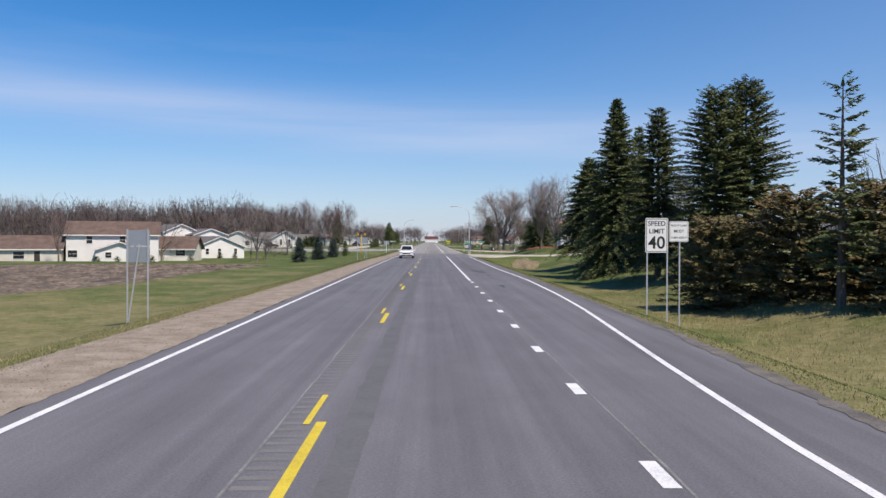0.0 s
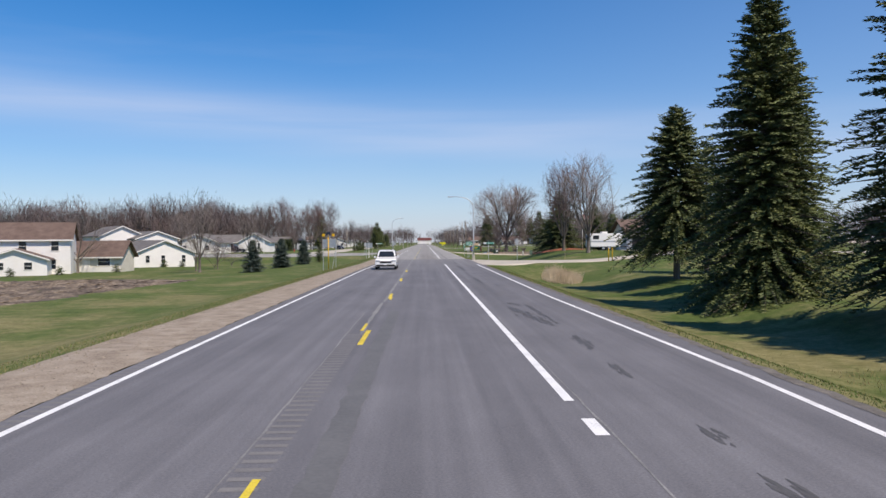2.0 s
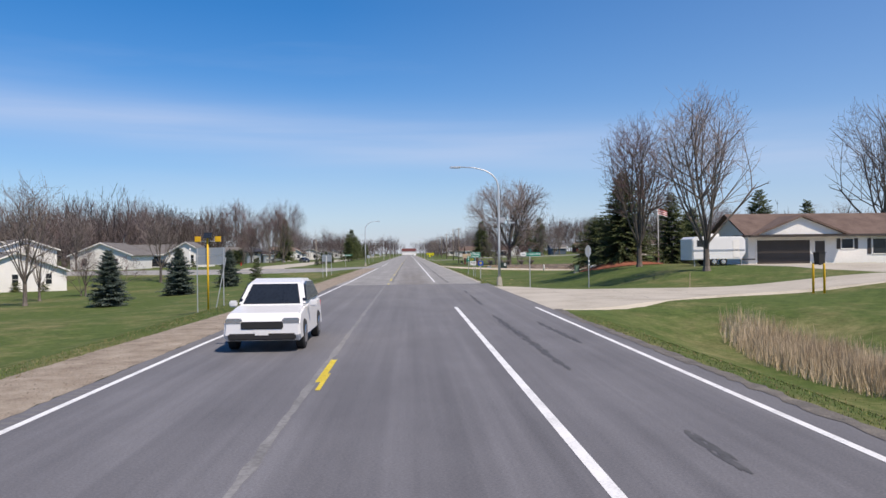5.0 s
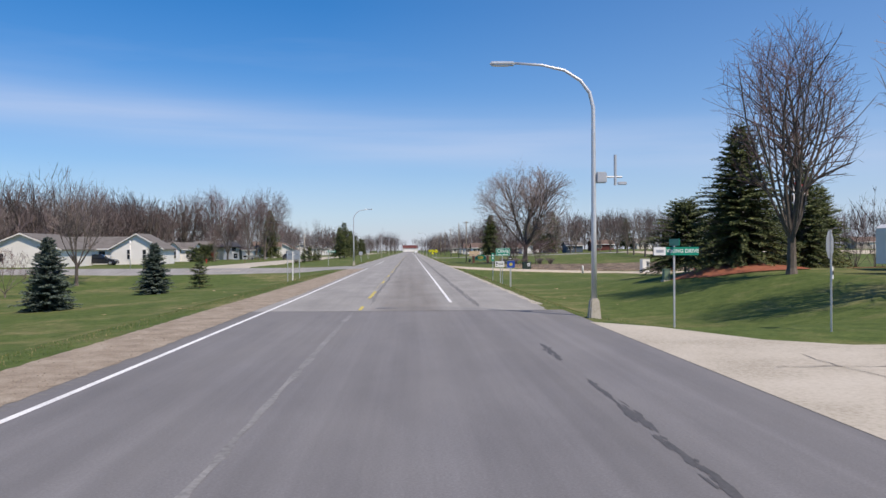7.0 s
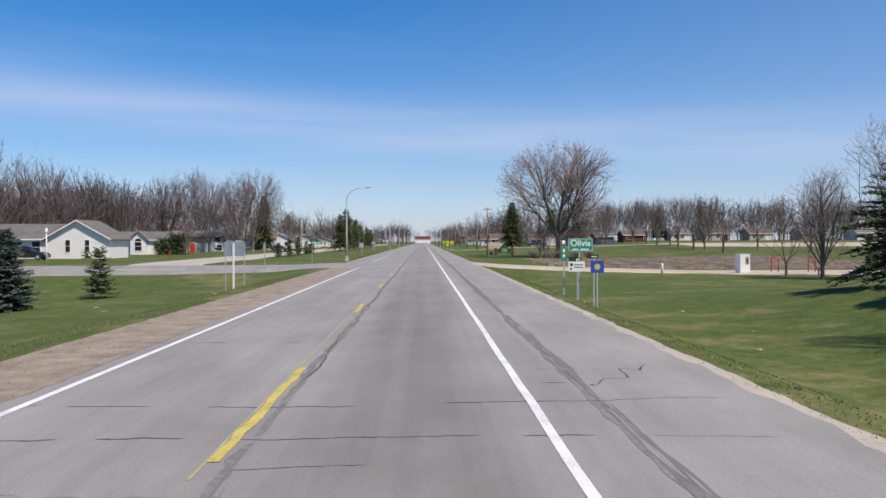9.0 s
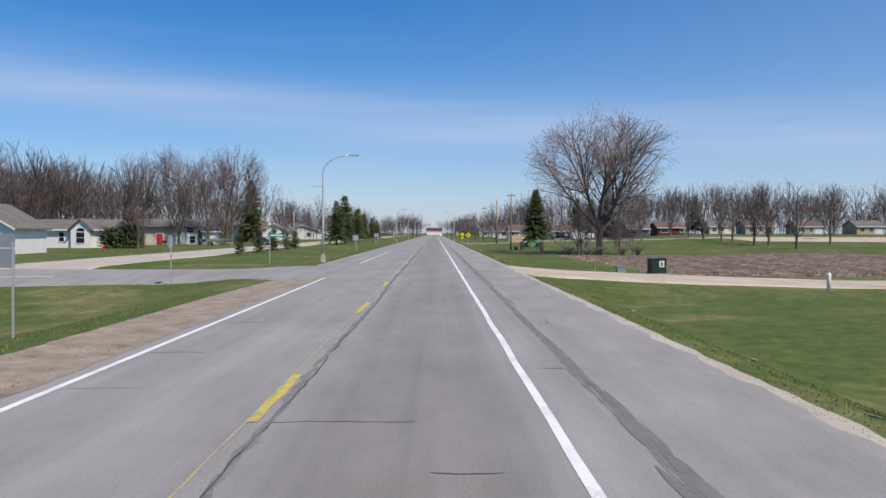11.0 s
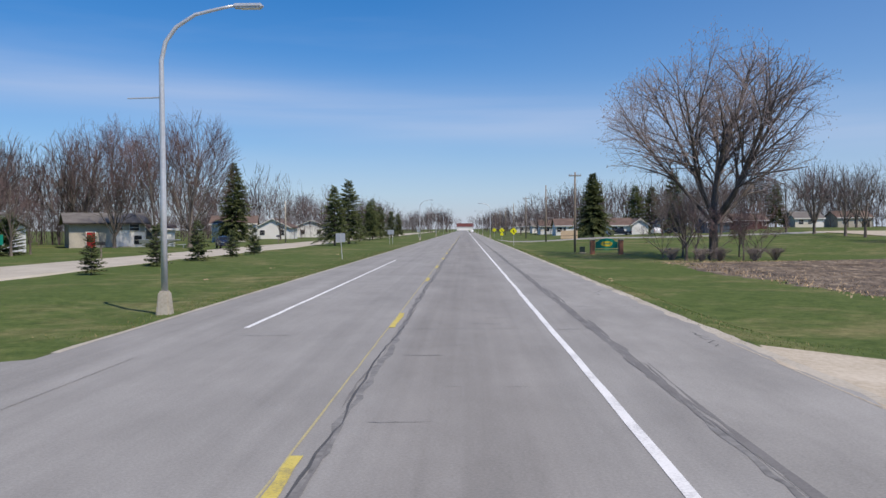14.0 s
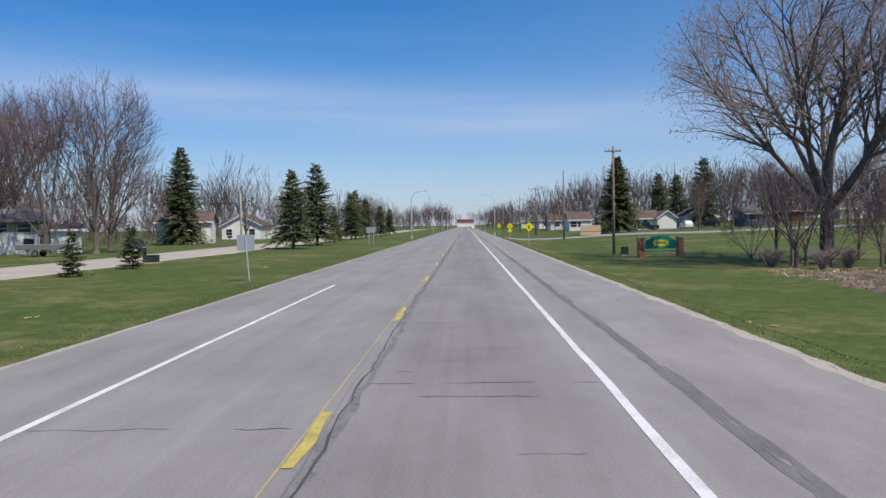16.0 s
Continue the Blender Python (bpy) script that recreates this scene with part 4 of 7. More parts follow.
# ---- houses ----
def house(name, x, y, rz, w, d, eave, rise, wall, roof, label, ridge="x", group="", overhang=0.45, base=None, fascia=None):
    """A gabled block: x across the front (front faces -y), ridge along x or y."""
    t = thing(name, x, y, base, rz, label, "house", group)
    wz = 0.12
    bm = bmesh.new()
    if ridge == "y":
        prism(bm, [(-w / 2, -0.3), (w / 2, -0.3), (w / 2, eave), (0, eave + rise), (-w / 2, eave)], 0, d)
    else:
        prism(bm, [(0, -0.3), (d, -0.3), (d, eave), (d / 2, eave + rise), (0, eave)], -w / 2, w / 2)
        for v in bm.verts:
            v.co.x, v.co.y = v.co.y, v.co.x
        bmesh.ops.reverse_faces(bm, faces=bm.faces[:])
    part("wall", bm, wall, t)
    span = (w if ridge == "y" else d) / 2
    slope = rise / span
    o = overhang
    for sgn in (-1, 1):
        bm = bmesh.new()
        outline = [(0, eave + rise + 0.02), (sgn * (span + o), eave - o * slope + 0.02), (sgn * (span + o), eave - o * slope + 0.2), (0, eave + rise + 0.2)]
        if ridge == "y":
            prism(bm, outline, -o, d + o)
        else:
            prism(bm, [(d / 2 + a, b) for a, b in outline], -w / 2 - o, w / 2 + o)
            for v in bm.verts:
                v.co.x, v.co.y = v.co.y, v.co.x
        bmesh.ops.recalc_face_normals(bm, faces=bm.faces[:])
        part("roof", bm, roof, t)
    # fascia boards along the gable and eaves
    bm = bmesh.new()
    if ridge == "y":
        for sgn in (-1, 1):
            prism(bm, [(0, eave + rise - 0.02), (sgn * (span + o), eave - o * slope - 0.02), (sgn * (span + o), eave - o * slope + 0.17), (0, eave + rise + 0.17)], -o - 0.05, -o - 0.003)
        bmesh.ops.recalc_face_normals(bm, faces=bm.faces[:])
    else:
        box(bm, -w / 2 - o, w / 2 + o, -o - 0.04, -o - 0.003, eave - o * slope - 0.02, eave - o * slope + 0.19)
    part("fascia", bm, fascia or M_trim, t)
    return t


def window(parent, x, z, w, h, y=0.0, side=False, mullion=True):
    """A framed window on the front (y) or, with side, on the end wall at x."""
    def put(bm, a, b, c, d, e, f):
        if side:
            box(bm, c, d, a, b, e, f)
        else:
            box(bm, a, b, c, d, e, f)
        return bm
    u = y if side else x
    q = x if side else y
    s = side if side else 1
    lo, hi = (q, q + 0.06 * s) if side else (q - 0.06, q - 0.003)
    lo, hi = min(lo, hi), max(lo, hi)
    if side:
        lo, hi = (q + 0.003, q + 0.06) if s > 0 else (q - 0.06, q - 0.003)
    fr = bmesh.new()
    for a, b, e, f in ((u - w / 2 - 0.09, u - w / 2, z - 0.09, z + h + 0.09), (u + w / 2, u + w / 2 + 0.09, z - 0.09, z + h + 0.09), (u - w / 2, u + w / 2, z + h, z + h + 0.09), (u - w / 2, u + w / 2, z - 0.09, z)):
        put(fr, a, b, lo, hi, e, f)
    if mullion:
        put(fr, u - w / 2, u + w / 2, lo + 0.01, hi - 0.01, z + h / 2 - 0.025, z + h / 2 + 0.025)
    win = part("window", fr, M_trim, parent)
    mid = (lo + hi) / 2
    part("pane", put(bmesh.new(), u - w / 2, u + w / 2, mid - 0.012, mid + 0.004, z, z + h), M_glass, win)
    return win


def door(parent, x, z, w, h, mat, y=0.0, label="", name="door", panels=0):
    d = part(name, box(bmesh.new(), x - w / 2, x + w / 2, y - 0.05, y - 0.004, z, z + h), mat, parent, label)
    for k in range(panels):
        part("panel", box(bmesh.new(), x - w / 2 + 0.06, x + w / 2 - 0.06, y - 0.075, y - 0.051, z + 0.05 + k * h / panels, z + (k + 1) * h / panels - 0.05), mat, d)
    bm = bmesh.new()
    for a, b, e, f in ((x - w / 2 - 0.1, x - w / 2, z, z + h + 0.1), (x + w / 2, x + w / 2 + 0.1, z, z + h + 0.1), (x - w / 2, x + w / 2, z + h, z + h + 0.1)):
        box(bm, a, b, y - 0.07, y - 0.003, e, f)
    part("door_frame", bm, M_trim, d)
    return d


# care home on the left
h = house("apartment_house", -60.4, 152, 18, 16.2, 8.5, 5.2, 2.4, M_siding, M_brown_roof, "two-storey cream-white apartment house with brown roof", "x")
for x in (-4.1, 1.7, 6.0):
    window(h, x, 3.5, 1.0, 1.4)
window(h, -7.0, 0.9, 1.6, 1.3)
window(h, 5.6, 0.8, 1.0, 1.4)
for x in (4.75, 6.45):
    part("shutter", box(bmesh.new(), x - 0.22, x + 0.22, -0.05, -0.004, 0.75, 2.25), M_trim, h)
h = house("front_wing", -57.5, 147.7, 18, 8.2, 5.0, 2.3, 1.4, M_siding, M_brown_roof, "low white gabled wing with small windows", "y")
window(h, -1.9, 0.9, 1.0, 1.0)
window(h, 1.7, 0.9, 1.0, 1.0)
h = house("left_wing", -75.8, 145.3, 18, 16, 9, 2.5, 2.3, M_cream, M_brown_roof, "single-storey tan wing with brown roof", "x")
window(h, 1.0, 0.7, 1.8, 1.3)
window(h, -3.5, 0.7, 1.0, 1.3)
door(h, 4.0, 0.0, 1.0, 2.05, M_dark)
h = house("link_wing", -53.2, 162.5, 2, 9.6, 6.5, 2.6, 2.2, M_cream, M_brown_roof, "low tan link building with brown roof", "x", overhang=0.6)
window(h, 2.2, 1.0, 1.9, 1.2)
door(h, -0.6, 0.0, 1.0, 2.1, M_trim, 0.0, "white entrance door")
window(h, -3.0, 1.0, 1.0, 1.1)
part("base_course", box(bmesh.new(), -4.8, 4.8, -0.09, -0.003, -0.2, 0.75), M_siding, h, "white lower wall")
h = house("gable_house", -49.3, 187.0, 36, 11.5, 22, 2.6, 2.35, M_siding, M_grey_roof, "white single-storey house with a wide gable", "y")
for x in (-3.2, -0.3, 3.6):
    window(h, x, 0.9, 0.7, 1.3)
window(h, -5.75, 0.9, 0.9, 1.4, 9.0, side=-1)
h = house("rear_gable_house", -56.3, 204, 36, 8.5, 14, 5.0, 1.5, M_siding, M_grey_roof, "white gabled house with grey shingle roof", "y")
h = house("tall_gable_house", -64.0, 205, 36, 9.0, 14, 5.6, 2.0, M_siding, M_grey_roof, "white gabled house with grey shingle roof", "y")
h = house("far_gable_house", -56, 232, 0, 11, 12, 2.6, 2.2, M_siding, M_grey_roof, "white gabled bungalow beside a side street", "y")
for x in (-3, 2.5):
    window(h, x, 0.8, 1.0, 1.2)

# bungalow with the double garage, on the right
h = house("bungalow", 40.1, 155.0, 3, 19, 7, 2.75, 1.75, M_siding, M_brown_roof, "white bungalow with brown roof and double garage", "x", overhang=0.6, fascia=M_dark)
door(h, -6.2, 0.0, 5.0, 2.15, M_dark, 0.0, "dark brown garage door", "garage_door", 4)
door(h, -2.75, 0.0, 0.95, 2.05, M_dark, 0.0, "dark entrance door")
window(h, -0.1, 1.35, 1.1, 0.85, mullion=False)
window(h, -9.5, 1.2, 0.9, 0.7, 3.0, side=-1)
window(h, 3.0, 0.85, 1.3, 1.35, mullion=False)
for x in (-0.95, 0.75, 2.0, 4.0):
    part("shutter", box(bmesh.new(), x - 0.17, x + 0.17, -0.05, -0.004, 0.8 if x > 1 else 1.3, 2.25), M_dark, h)
bm = prism(bmesh.new(), [(-9.0, 2.66), (-1.0, 2.66), (-5.0, 4.2)], -0.9, 3.6)
bmesh.ops.recalc_face_normals(bm, faces=bm.faces[:])
part("gable", bm, M_siding, h, "small white gable over the garage")
for sgn in (-1, 1):
    bm = prism(bmesh.new(), [(-5.0, 4.22), (-5.0 + sgn * 4.6, 2.45), (-5.0 + sgn * 4.6, 2.62), (-5.0, 4.4)], -1.25, 4.2)
    bmesh.ops.recalc_face_normals(bm, faces=bm.faces[:])
    part("gable_roof", bm, M_brown_roof, h)
part("gutter", box(bmesh.new(), -9.9, -0.4, -1.3, -0.95, 2.42, 2.58), M_dark, h)

# houses along the frontage road, on the left
h = house("porch_house", -57.0, 254.5, 0, 13, 11, 2.7, 2.0, M_siding, M_grey_roof, "white house with a porch and grey roof", "x")
door(h, -1.5, 0, 1.0, 2.1, M_dark)
for x in (-4.0, 1.5, 4.0):
    window(h, x, 0.8, 1.1, 1.5)
h = house("porch_gable", -46.2, 251.9, 0, 8.5, 7, 2.7, 2.4, M_siding, M_grey_roof, "white gabled house end with narrow windows", "y")
window(h, -1.3, 0.9, 0.6, 1.6)
window(h, 1.3, 0.9, 0.6, 1.6)
h = house("modular_house", -54.3, 285.5, 0, 16.4, 9, 2.6, 1.35, M_white_vinyl, M_grey_roof, "long white modular house with an arched window gable", "x")
for x in (-6.6, -4.0, -1.6, 1.6, 7.4):
    window(h, x, 0.9, 0.7, 1.3)
door(h, 6.6, 0.0, 0.9, 2.05, M_trim, 0.0, "white front door")
bm = prism(bmesh.new(), [(3.2, -0.2), (6.0, -0.2), (6.0, 2.7), (4.6, 3.95), (3.2, 2.7)], -0.7, 2.0)
bmesh.ops.recalc_face_normals(bm, faces=bm.faces[:])
part("bay", bm, M_white_vinyl, h)
for sgn in (-1, 1):
    bm = prism(bmesh.new(), [(4.6, 4.0), (4.6 + sgn * 1.75, 2.45), (4.6 + sgn * 1.75, 2.6), (4.6, 4.18)], -1.0, 3.2)
    bmesh.ops.recalc_face_normals(bm, faces=bm.faces[:])
    part("bay_roof", bm, M_grey_roof, h)
window(h, 4.6, 0.7, 1.15, 1.5, -0.7)
bm = prism(bmesh.new(), [(4.6 + 0.6 * math.cos(a), 2.35 + 0.5 * math.sin(a)) for a in [math.pi * k / 8 for k in range(9)]], -0.74, -0.703)
bmesh.ops.recalc_face_normals(bm, faces=bm.faces[:])
part("arched_window", bm, M_glass, h, "arched window pane in the gable")
h = house("split_level_house", -47.1, 316.1, 30, 9.4, 10, 3.25, 1.25, M_beige, M_grey_roof, "beige split-level house with a red end door", "x", overhang=0.7, fascia=M_dark)
door(h, -2.1, 0, 1.05, 2.0, M_red_door, 0.0, "bright red door")
part("entry_wall", box(bmesh.new(), 0.7, 4.69, -0.06, -0.004, -0.2, 2.0), M_siding, h, "white lower wall round the entry")
part("upper_band", box(bmesh.new(), 0.7, 4.69, -0.06, -0.004, 2.01, 3.2), M_beige, h, "grey-beige upper wall")
window(h, 3.3, 2.2, 1.2, 0.85, -0.06)
window(h, 3.7, 0.35, 1.0, 1.2, -0.06)
window(h, 1.4, 2.2, 0.8, 0.85, -0.06)
door(h, 2.0, 0.15, 0.9, 2.05, M_trim, -0.06, "white entrance door")
part("steps", box(bmesh.new(), 1.3, 2.7, -1.2, -0.14, -0.2, 0.14), M_concrete, h)
for k in range(2):
    part("downpipe", tube(bmesh.new(), [(0.6 + 4.05 * k, -0.1, 0.0), (0.6 + 4.05 * k, -0.1, 3.1)], [0.04, 0.04], 8), M_trim, h)
h = house("garage_house", -41.2, 320.2, 29, 2.9, 7, 2.35, 0.5, M_siding, M_brown_roof, "low white garage beside a house", "x")
door(h, 0.1, 0, 2.4, 2.05, M_trim, 0.0, "white garage door", "garage_door", 4)
h = house("spruce_house", -43.6, 361.5, 12, 8, 8, 3.4, 1.4, M_siding, M_brown_roof, "white house mostly hidden behind a tall spruce", "x")
window(h, -2.0, 1.5, 1.2, 1.2)
window(h, 2.0, 1.5, 1.2, 1.2)
for x, y, w, roof in ((-45.5, 400, 8, M_brown_roof), (-44, 440, 11, M_grey_roof), (-46, 490, 13, M_grey_roof), (-44, 545, 12, M_brown_roof), (-45, 600, 12, M_grey_roof)):
    h = house("far_house", x, y, 0, w, 9, 2.8, 2.0, M_siding, roof, "small white house among bare trees", "y", "far houses on the left")
    window(h, -2.5, 0.9, 1.2, 1.2)
    window(h, 2.2, 0.9, 1.2, 1.2)

# houses across the field, on the right
for x, y, w, wall, roof, eave, door_mat in ((27.5, 430, 5, M_siding, M_brown_roof, 2.6, M_trim), (41.0, 421, 6, M_siding, M_brown_roof, 2.5, M_trim), (98.4, 442, 8, M_cream, M_grey_roof, 2.6, M_trim), (113.7, 447, 10, M_beige, M_brown_roof, 2.8, M_dark), (128, 440, 9, M_beige, M_brown_roof, 2.6, M_trim), (143, 430, 9, M_tan, M_grey_roof, 2.6, M_trim), (158, 420, 9, M_cream, M_grey_roof, 2.6, M_trim), (174, 410, 9, M_beige, M_brown_roof, 2.6, M_trim), (30, 470, 11, M_siding, M_brown_roof, 2.6, M_trim), (32, 520, 12, M_siding, M_grey_roof, 2.8, M_trim), (30, 580, 12, M_cream, M_grey_roof, 2.8, M_trim)):
    h = house("bungalow", x, y, 0, w, 9, eave, 1.8, wall, roof, "low bungalow behind bare trees across the field", "x", "houses across the field")
    window(h, -w * 0.3, 0.9, 1.4, 1.2)
    window(h, w * 0.02, 0.9, 1.2, 1.2)
    door(h, w * 0.3, 0.0, 2.4, 2.1, door_mat, 0.0, "garage door", "garage_door", 3)
h = house("gable_garage", 45.4, 419, 0, 4.2, 9, 2.5, 1.5, M_siding, M_brown_roof, "white gabled garage beside a bungalow", "y", "houses across the field")
door(h, 0, 0.0, 2.8, 2.1, M_trim, 0.0, "pale garage door", "garage_door", 4)
h = house("red_house", 77.0, 428, 0, 8.5, 9, 2.4, 1.6, M_barn, M_brown_roof, "dark red low house behind a row of trees", "x", "houses across the field")
window(h, -2.0, 0.9, 2.4, 1.2)
window(h, 3.5, 0.9, 1.0, 1.2)
h = house("blue_house", 60.5, 404, 0, 6, 8, 2.6, 1.2, M_blue_wall, M_grey_roof, "blue house with a grey roof across the field", "x", "houses across the field")
window(h, -1.5, 1.2, 1.6, 1.2)
h = house("white_house", 56.0, 430, 0, 6, 9, 2.8, 1.8, M_siding, M_grey_roof, "white gabled house behind bare trees", "y", "houses across the field")
window(h, -1.4, 1.0, 1.0, 1.2)
window(h, 1.8, 2.8, 1.0, 1.2)
h = house("red_roof_hall", 0, 1190, 0, 20, 16, 4.5, 4, M_siding, M_barn, "far hall with a red roof closing the road", "x")

# ---- single trees ----
conifer("spruce_tree", 17.1, 74.2, "tall dark green spruce with boughs to the ground", 1, 16.2, 4.4, skirt=0.03, droop=0.3, twig=0.36, power=0.88, density=1.9, step=0.72)
conifer("spruce_tree", 17.5, 61.9, "tall thin spruce with a bare lower trunk", 2, 13.1, 3.2, density=1.5, skirt=0.1, droop=0.3, gaps=0.12, twig=0.34, power=0.62, ragged=0.22)
conifer("spruce_tree", 17.7, 90.1, "tall dark spruce with long drooping boughs", 3, 12.2, 4.6, density=1.9, skirt=0.2, droop=0.34, gaps=0.04, twig=0.38, power=0.9, ragged=0.06, step=0.7)
conifer("spruce_tree", 23.0, 99.0, "dark spruce behind another spruce", 4, 11.0, 3.2, skirt=0.15, gaps=0.1)
conifer("spruce_tree", 19.5, 55.0, "large dense dark spruce with a broad crown", 5, 13.2, 3.9, density=1.3, skirt=0.06, power=0.5, twig=0.38, droop=0.22, gaps=0.06)
conifer("spruce_tree", 22.0, 56.0, "large dense dark spruce with a broad crown", 6, 14.0, 4.2, density=1.3, skirt=0.06, power=0.48, twig=0.38, droop=0.12, gaps=0.08)
conifer("spruce_tree", 20.3, 78.6, "slim dark spruce close behind a taller spruce", 9, 14.2, 3.3, skirt=0.04, power=0.85, twig=0.36, droop=0.25, gaps=0.05, density=1.3)
conifer("spruce_tree", 17.6, 34.3, "thin half-bare spruce with sparse boughs", 7, 9.9, 1.75, skirt=0.18, gaps=0.5, top_thin=0.3, power=0.55, twig=0.36, droop=0.1, density=0.9)
for x, y, q, hh, rad in ((14.6, 40.5, 31, 4.4, 2.6), (17.6, 38.6, 32, 5.0, 3.2), (20.6, 37.0, 33, 5.4, 3.4), (23.6, 34.0, 35, 5.2, 3.2), (19.6, 31.0, 34, 4.4, 2.8), (25.5, 39.0, 36, 5.6, 3.4)):
    conifer("juniper", x, y, "rust-brown and green spreading juniper", q, hh, rad, "junipers below the spruces", skirt=0.02, mat=M_brown_needle, droop=0.05, power=0.38, gaps=0.05, twig=0.42)
small = conifer("blue_spruce", -25.4, 153.0, "young blue spruce on the lawn", 41, 4.7, 1.8, "young spruces on the lawn", skirt=0.03, mat=M_blue_needle, droop=0.08, density=1.6, twig=0.3, step=0.6, power=0.85)
again(small, -24.0, 168.8, 120, 1.05)
again(small, -23.3, 189.0, 200, 1.0)
thin = conifer("young_spruce", -21.4, 197.5, "small thin young spruce on the lawn", 42, 3.4, 1.15, "thin young spruces", skirt=0.06, droop=0.05, gaps=0.15, twig=0.28, density=1.2, ragged=0.2)
for x, y, s, rz in ((-19.2, 252.5, 0.6, 10), (-19.1, 261, 0.75, 40), (-19.0, 268.5, 0.85, 70), (-19.0, 277, 0.66, 120), (-19.2, 284.5, 0.72, 160)):
    again(thin, x, y, rz, s)
conifer("spruce_tree", 22.5, 166.4, "dense dark spruce in a red mulch bed", 43, 9.6, 3.9, skirt=0.06, droop=0.2, density=1.35, step=0.65)
conifer("spruce_tree", 22.3, 176.6, "low broad dark spruce on the lawn", 44, 5.7, 3.7, power=0.62, density=1.3, skirt=0.12, droop=0.2)
conifer("spruce_tree", 29.5, 172.0, "dark spruce behind a lawn", 45, 8.0, 3.0, skirt=0.05, droop=0.2)
conifer("spruce_tree", 34.0, 178.0, "dark spruce behind a lawn", 48, 7.0, 3.0, skirt=0.05, droop=0.2)
pair = conifer("spruce_tree", -17.9, 322, "dark spruce with a short bare trunk on the lawn", 46, 8.3, 2.5, "spruces along the verge", skirt=0.12, droop=0.2, twig=0.42, step=1.0, ragged=0.1)
for x, y, s, rz in ((-17.9, 335.5, 1.2, 60), (-18.5, 352, 0.6, 100), (-19, 372, 0.95, 10), (-19.5, 381, 1.05, 200), (-19, 392, 0.9, 300), (-18, 408, 0.8, 50), (-19, 440, 0.8, 0)):
    again(pair, x, y, rz, s)
conifer("spruce_tree", 27.4, 382, "tall dark spruce beside a house", 47, 13.6, 4.2, density=1.4, ragged=0.1, skirt=0.08, droop=0.25, twig=0.6)
conifer("spruce_tree", -41.8, 356, "tall spruce with a browning top", 49, 14.5, 4.4, skirt=0.05, droop=0.25, twig=0.5)
again(pair, 48.6, 440, 0, 1.65)
again(pair, 54.4, 445, 90, 1.62)
again(pair, 56.9, 430, 30, 1.98)
again(pair, 92, 450, 90, 1.6)
conifer("spruce_tree", 38.6, 170.0, "round-topped dark spruce behind the bungalow", 50, 8.0, 3.2, skirt=0.05, droop=0.2)
again(pair, 45.0, 172, 20, 0.85)
again(pair, 46, 214, 40, 1.15)
again(pair, 54, 222, 90, 0.9)

big = bare_tree("cottonwood", 27.2, 299, "huge spreading bare cottonwood beside the field", 61, 22.6, M_twig, fork=0.19, wide=0.6, limbs=8, steps=(9, 6, 4, 2), kids=(2, 2, 2), rise=0.08, spread=1.0, thick=0.023, low=0.75, leader=True, limb=1.3, fan=(0.35, 0.85), wander=0.8, clear=2, fat=1.3)
buds = random.Random(610)
tips = [q for p, q, ra, rb in bare_segments(61, 22.6, fork=0.19, wide=0.6, limbs=8, steps=(9, 6, 4, 2), kids=(2, 2, 2), rise=0.08, spread=1.0, thick=0.023, low=0.75, leader=True, limb=1.3, fan=(0.35, 0.85), wander=0.8, clear=2)[1] if rb == 0.0]
bv, bf = [], []
for q in buds.sample(tips, min(len(tips), 14000)):
    e = 0.05 * buds.uniform(0.6, 1.3)
    b = len(bv)
    bv += [q + Vector(o) * e for o in ((1, 0, 0), (-0.5, 0.87, 0), (-0.5, -0.87, 0), (0, 0, 1.6), (0, 0, -1.9))]
    bf += [(b + i, b + (i + 1) % 3, b + 3) for i in range(3)] + [(b + (i + 1) % 3, b + i, b + 4) for i in range(3)]
tagged(attach("catkin_fuzz", mesh("catkin_fuzz", bv, bf, M_twig), big, "pale grey-brown catkins on the twig ends"), kind="stuff")
maple = bare_tree("maple_tree", 22.3, 142.6, "bare maple with upright limbs on a lawn", 62, 13.3, fork=0.14, wide=0.3, limbs=11, steps=(7, 4, 3, 2), rise=0.45, spread=0.6, group="bare yard trees")
maple_b = bare_tree("maple_tree", 21.5, 157.2, "bare reddish maple beside a mulch bed", 63, 13.6, M_red_twig, fork=0.16, wide=0.28, limbs=11, steps=(7, 4, 3, 2), rise=0.45, spread=0.6, group="bare yard trees")
round_tree = bare_tree("lawn_tree", -34.4, 157.3, "bare round-crowned tree on the lawn", 64, 10.9, fork=0.22, wide=0.4, limbs=10, steps=(5, 4, 3, 2), rise=0.35, spread=0.8, group="bare lawn trees")
open_tree = bare_tree("lawn_tree", -53.6, 159.0, "bare wide tree with crooked branches by a house", 65, 11.2, fork=0.2, wide=0.46, limbs=6, steps=(6, 4, 3, 2), kids=(1, 2, 2), rise=0.2, spread=0.9, leader=False, group="bare lawn trees")
upright = bare_tree("yard_tree", -66.0, 142, "bare upright reddish tree by a house", 66, 9.0, M_red_twig, fork=0.2, wide=0.26, limbs=7, steps=(5, 4, 3, 2), rise=0.5, spread=0.5, group="bare lawn trees")
far_tall = bare_tree("yard_tree", -41.0, 330, "tall bare tree with arching limbs beside a house", 71, 15.3, M_dark_twig, fork=0.14, wide=0.36, limbs=9, steps=(6, 4, 3), kids=(2, 3), rise=0.25, spread=0.75, fan=(0.3, 0.7), wander=0.7, group="tall bare trees")
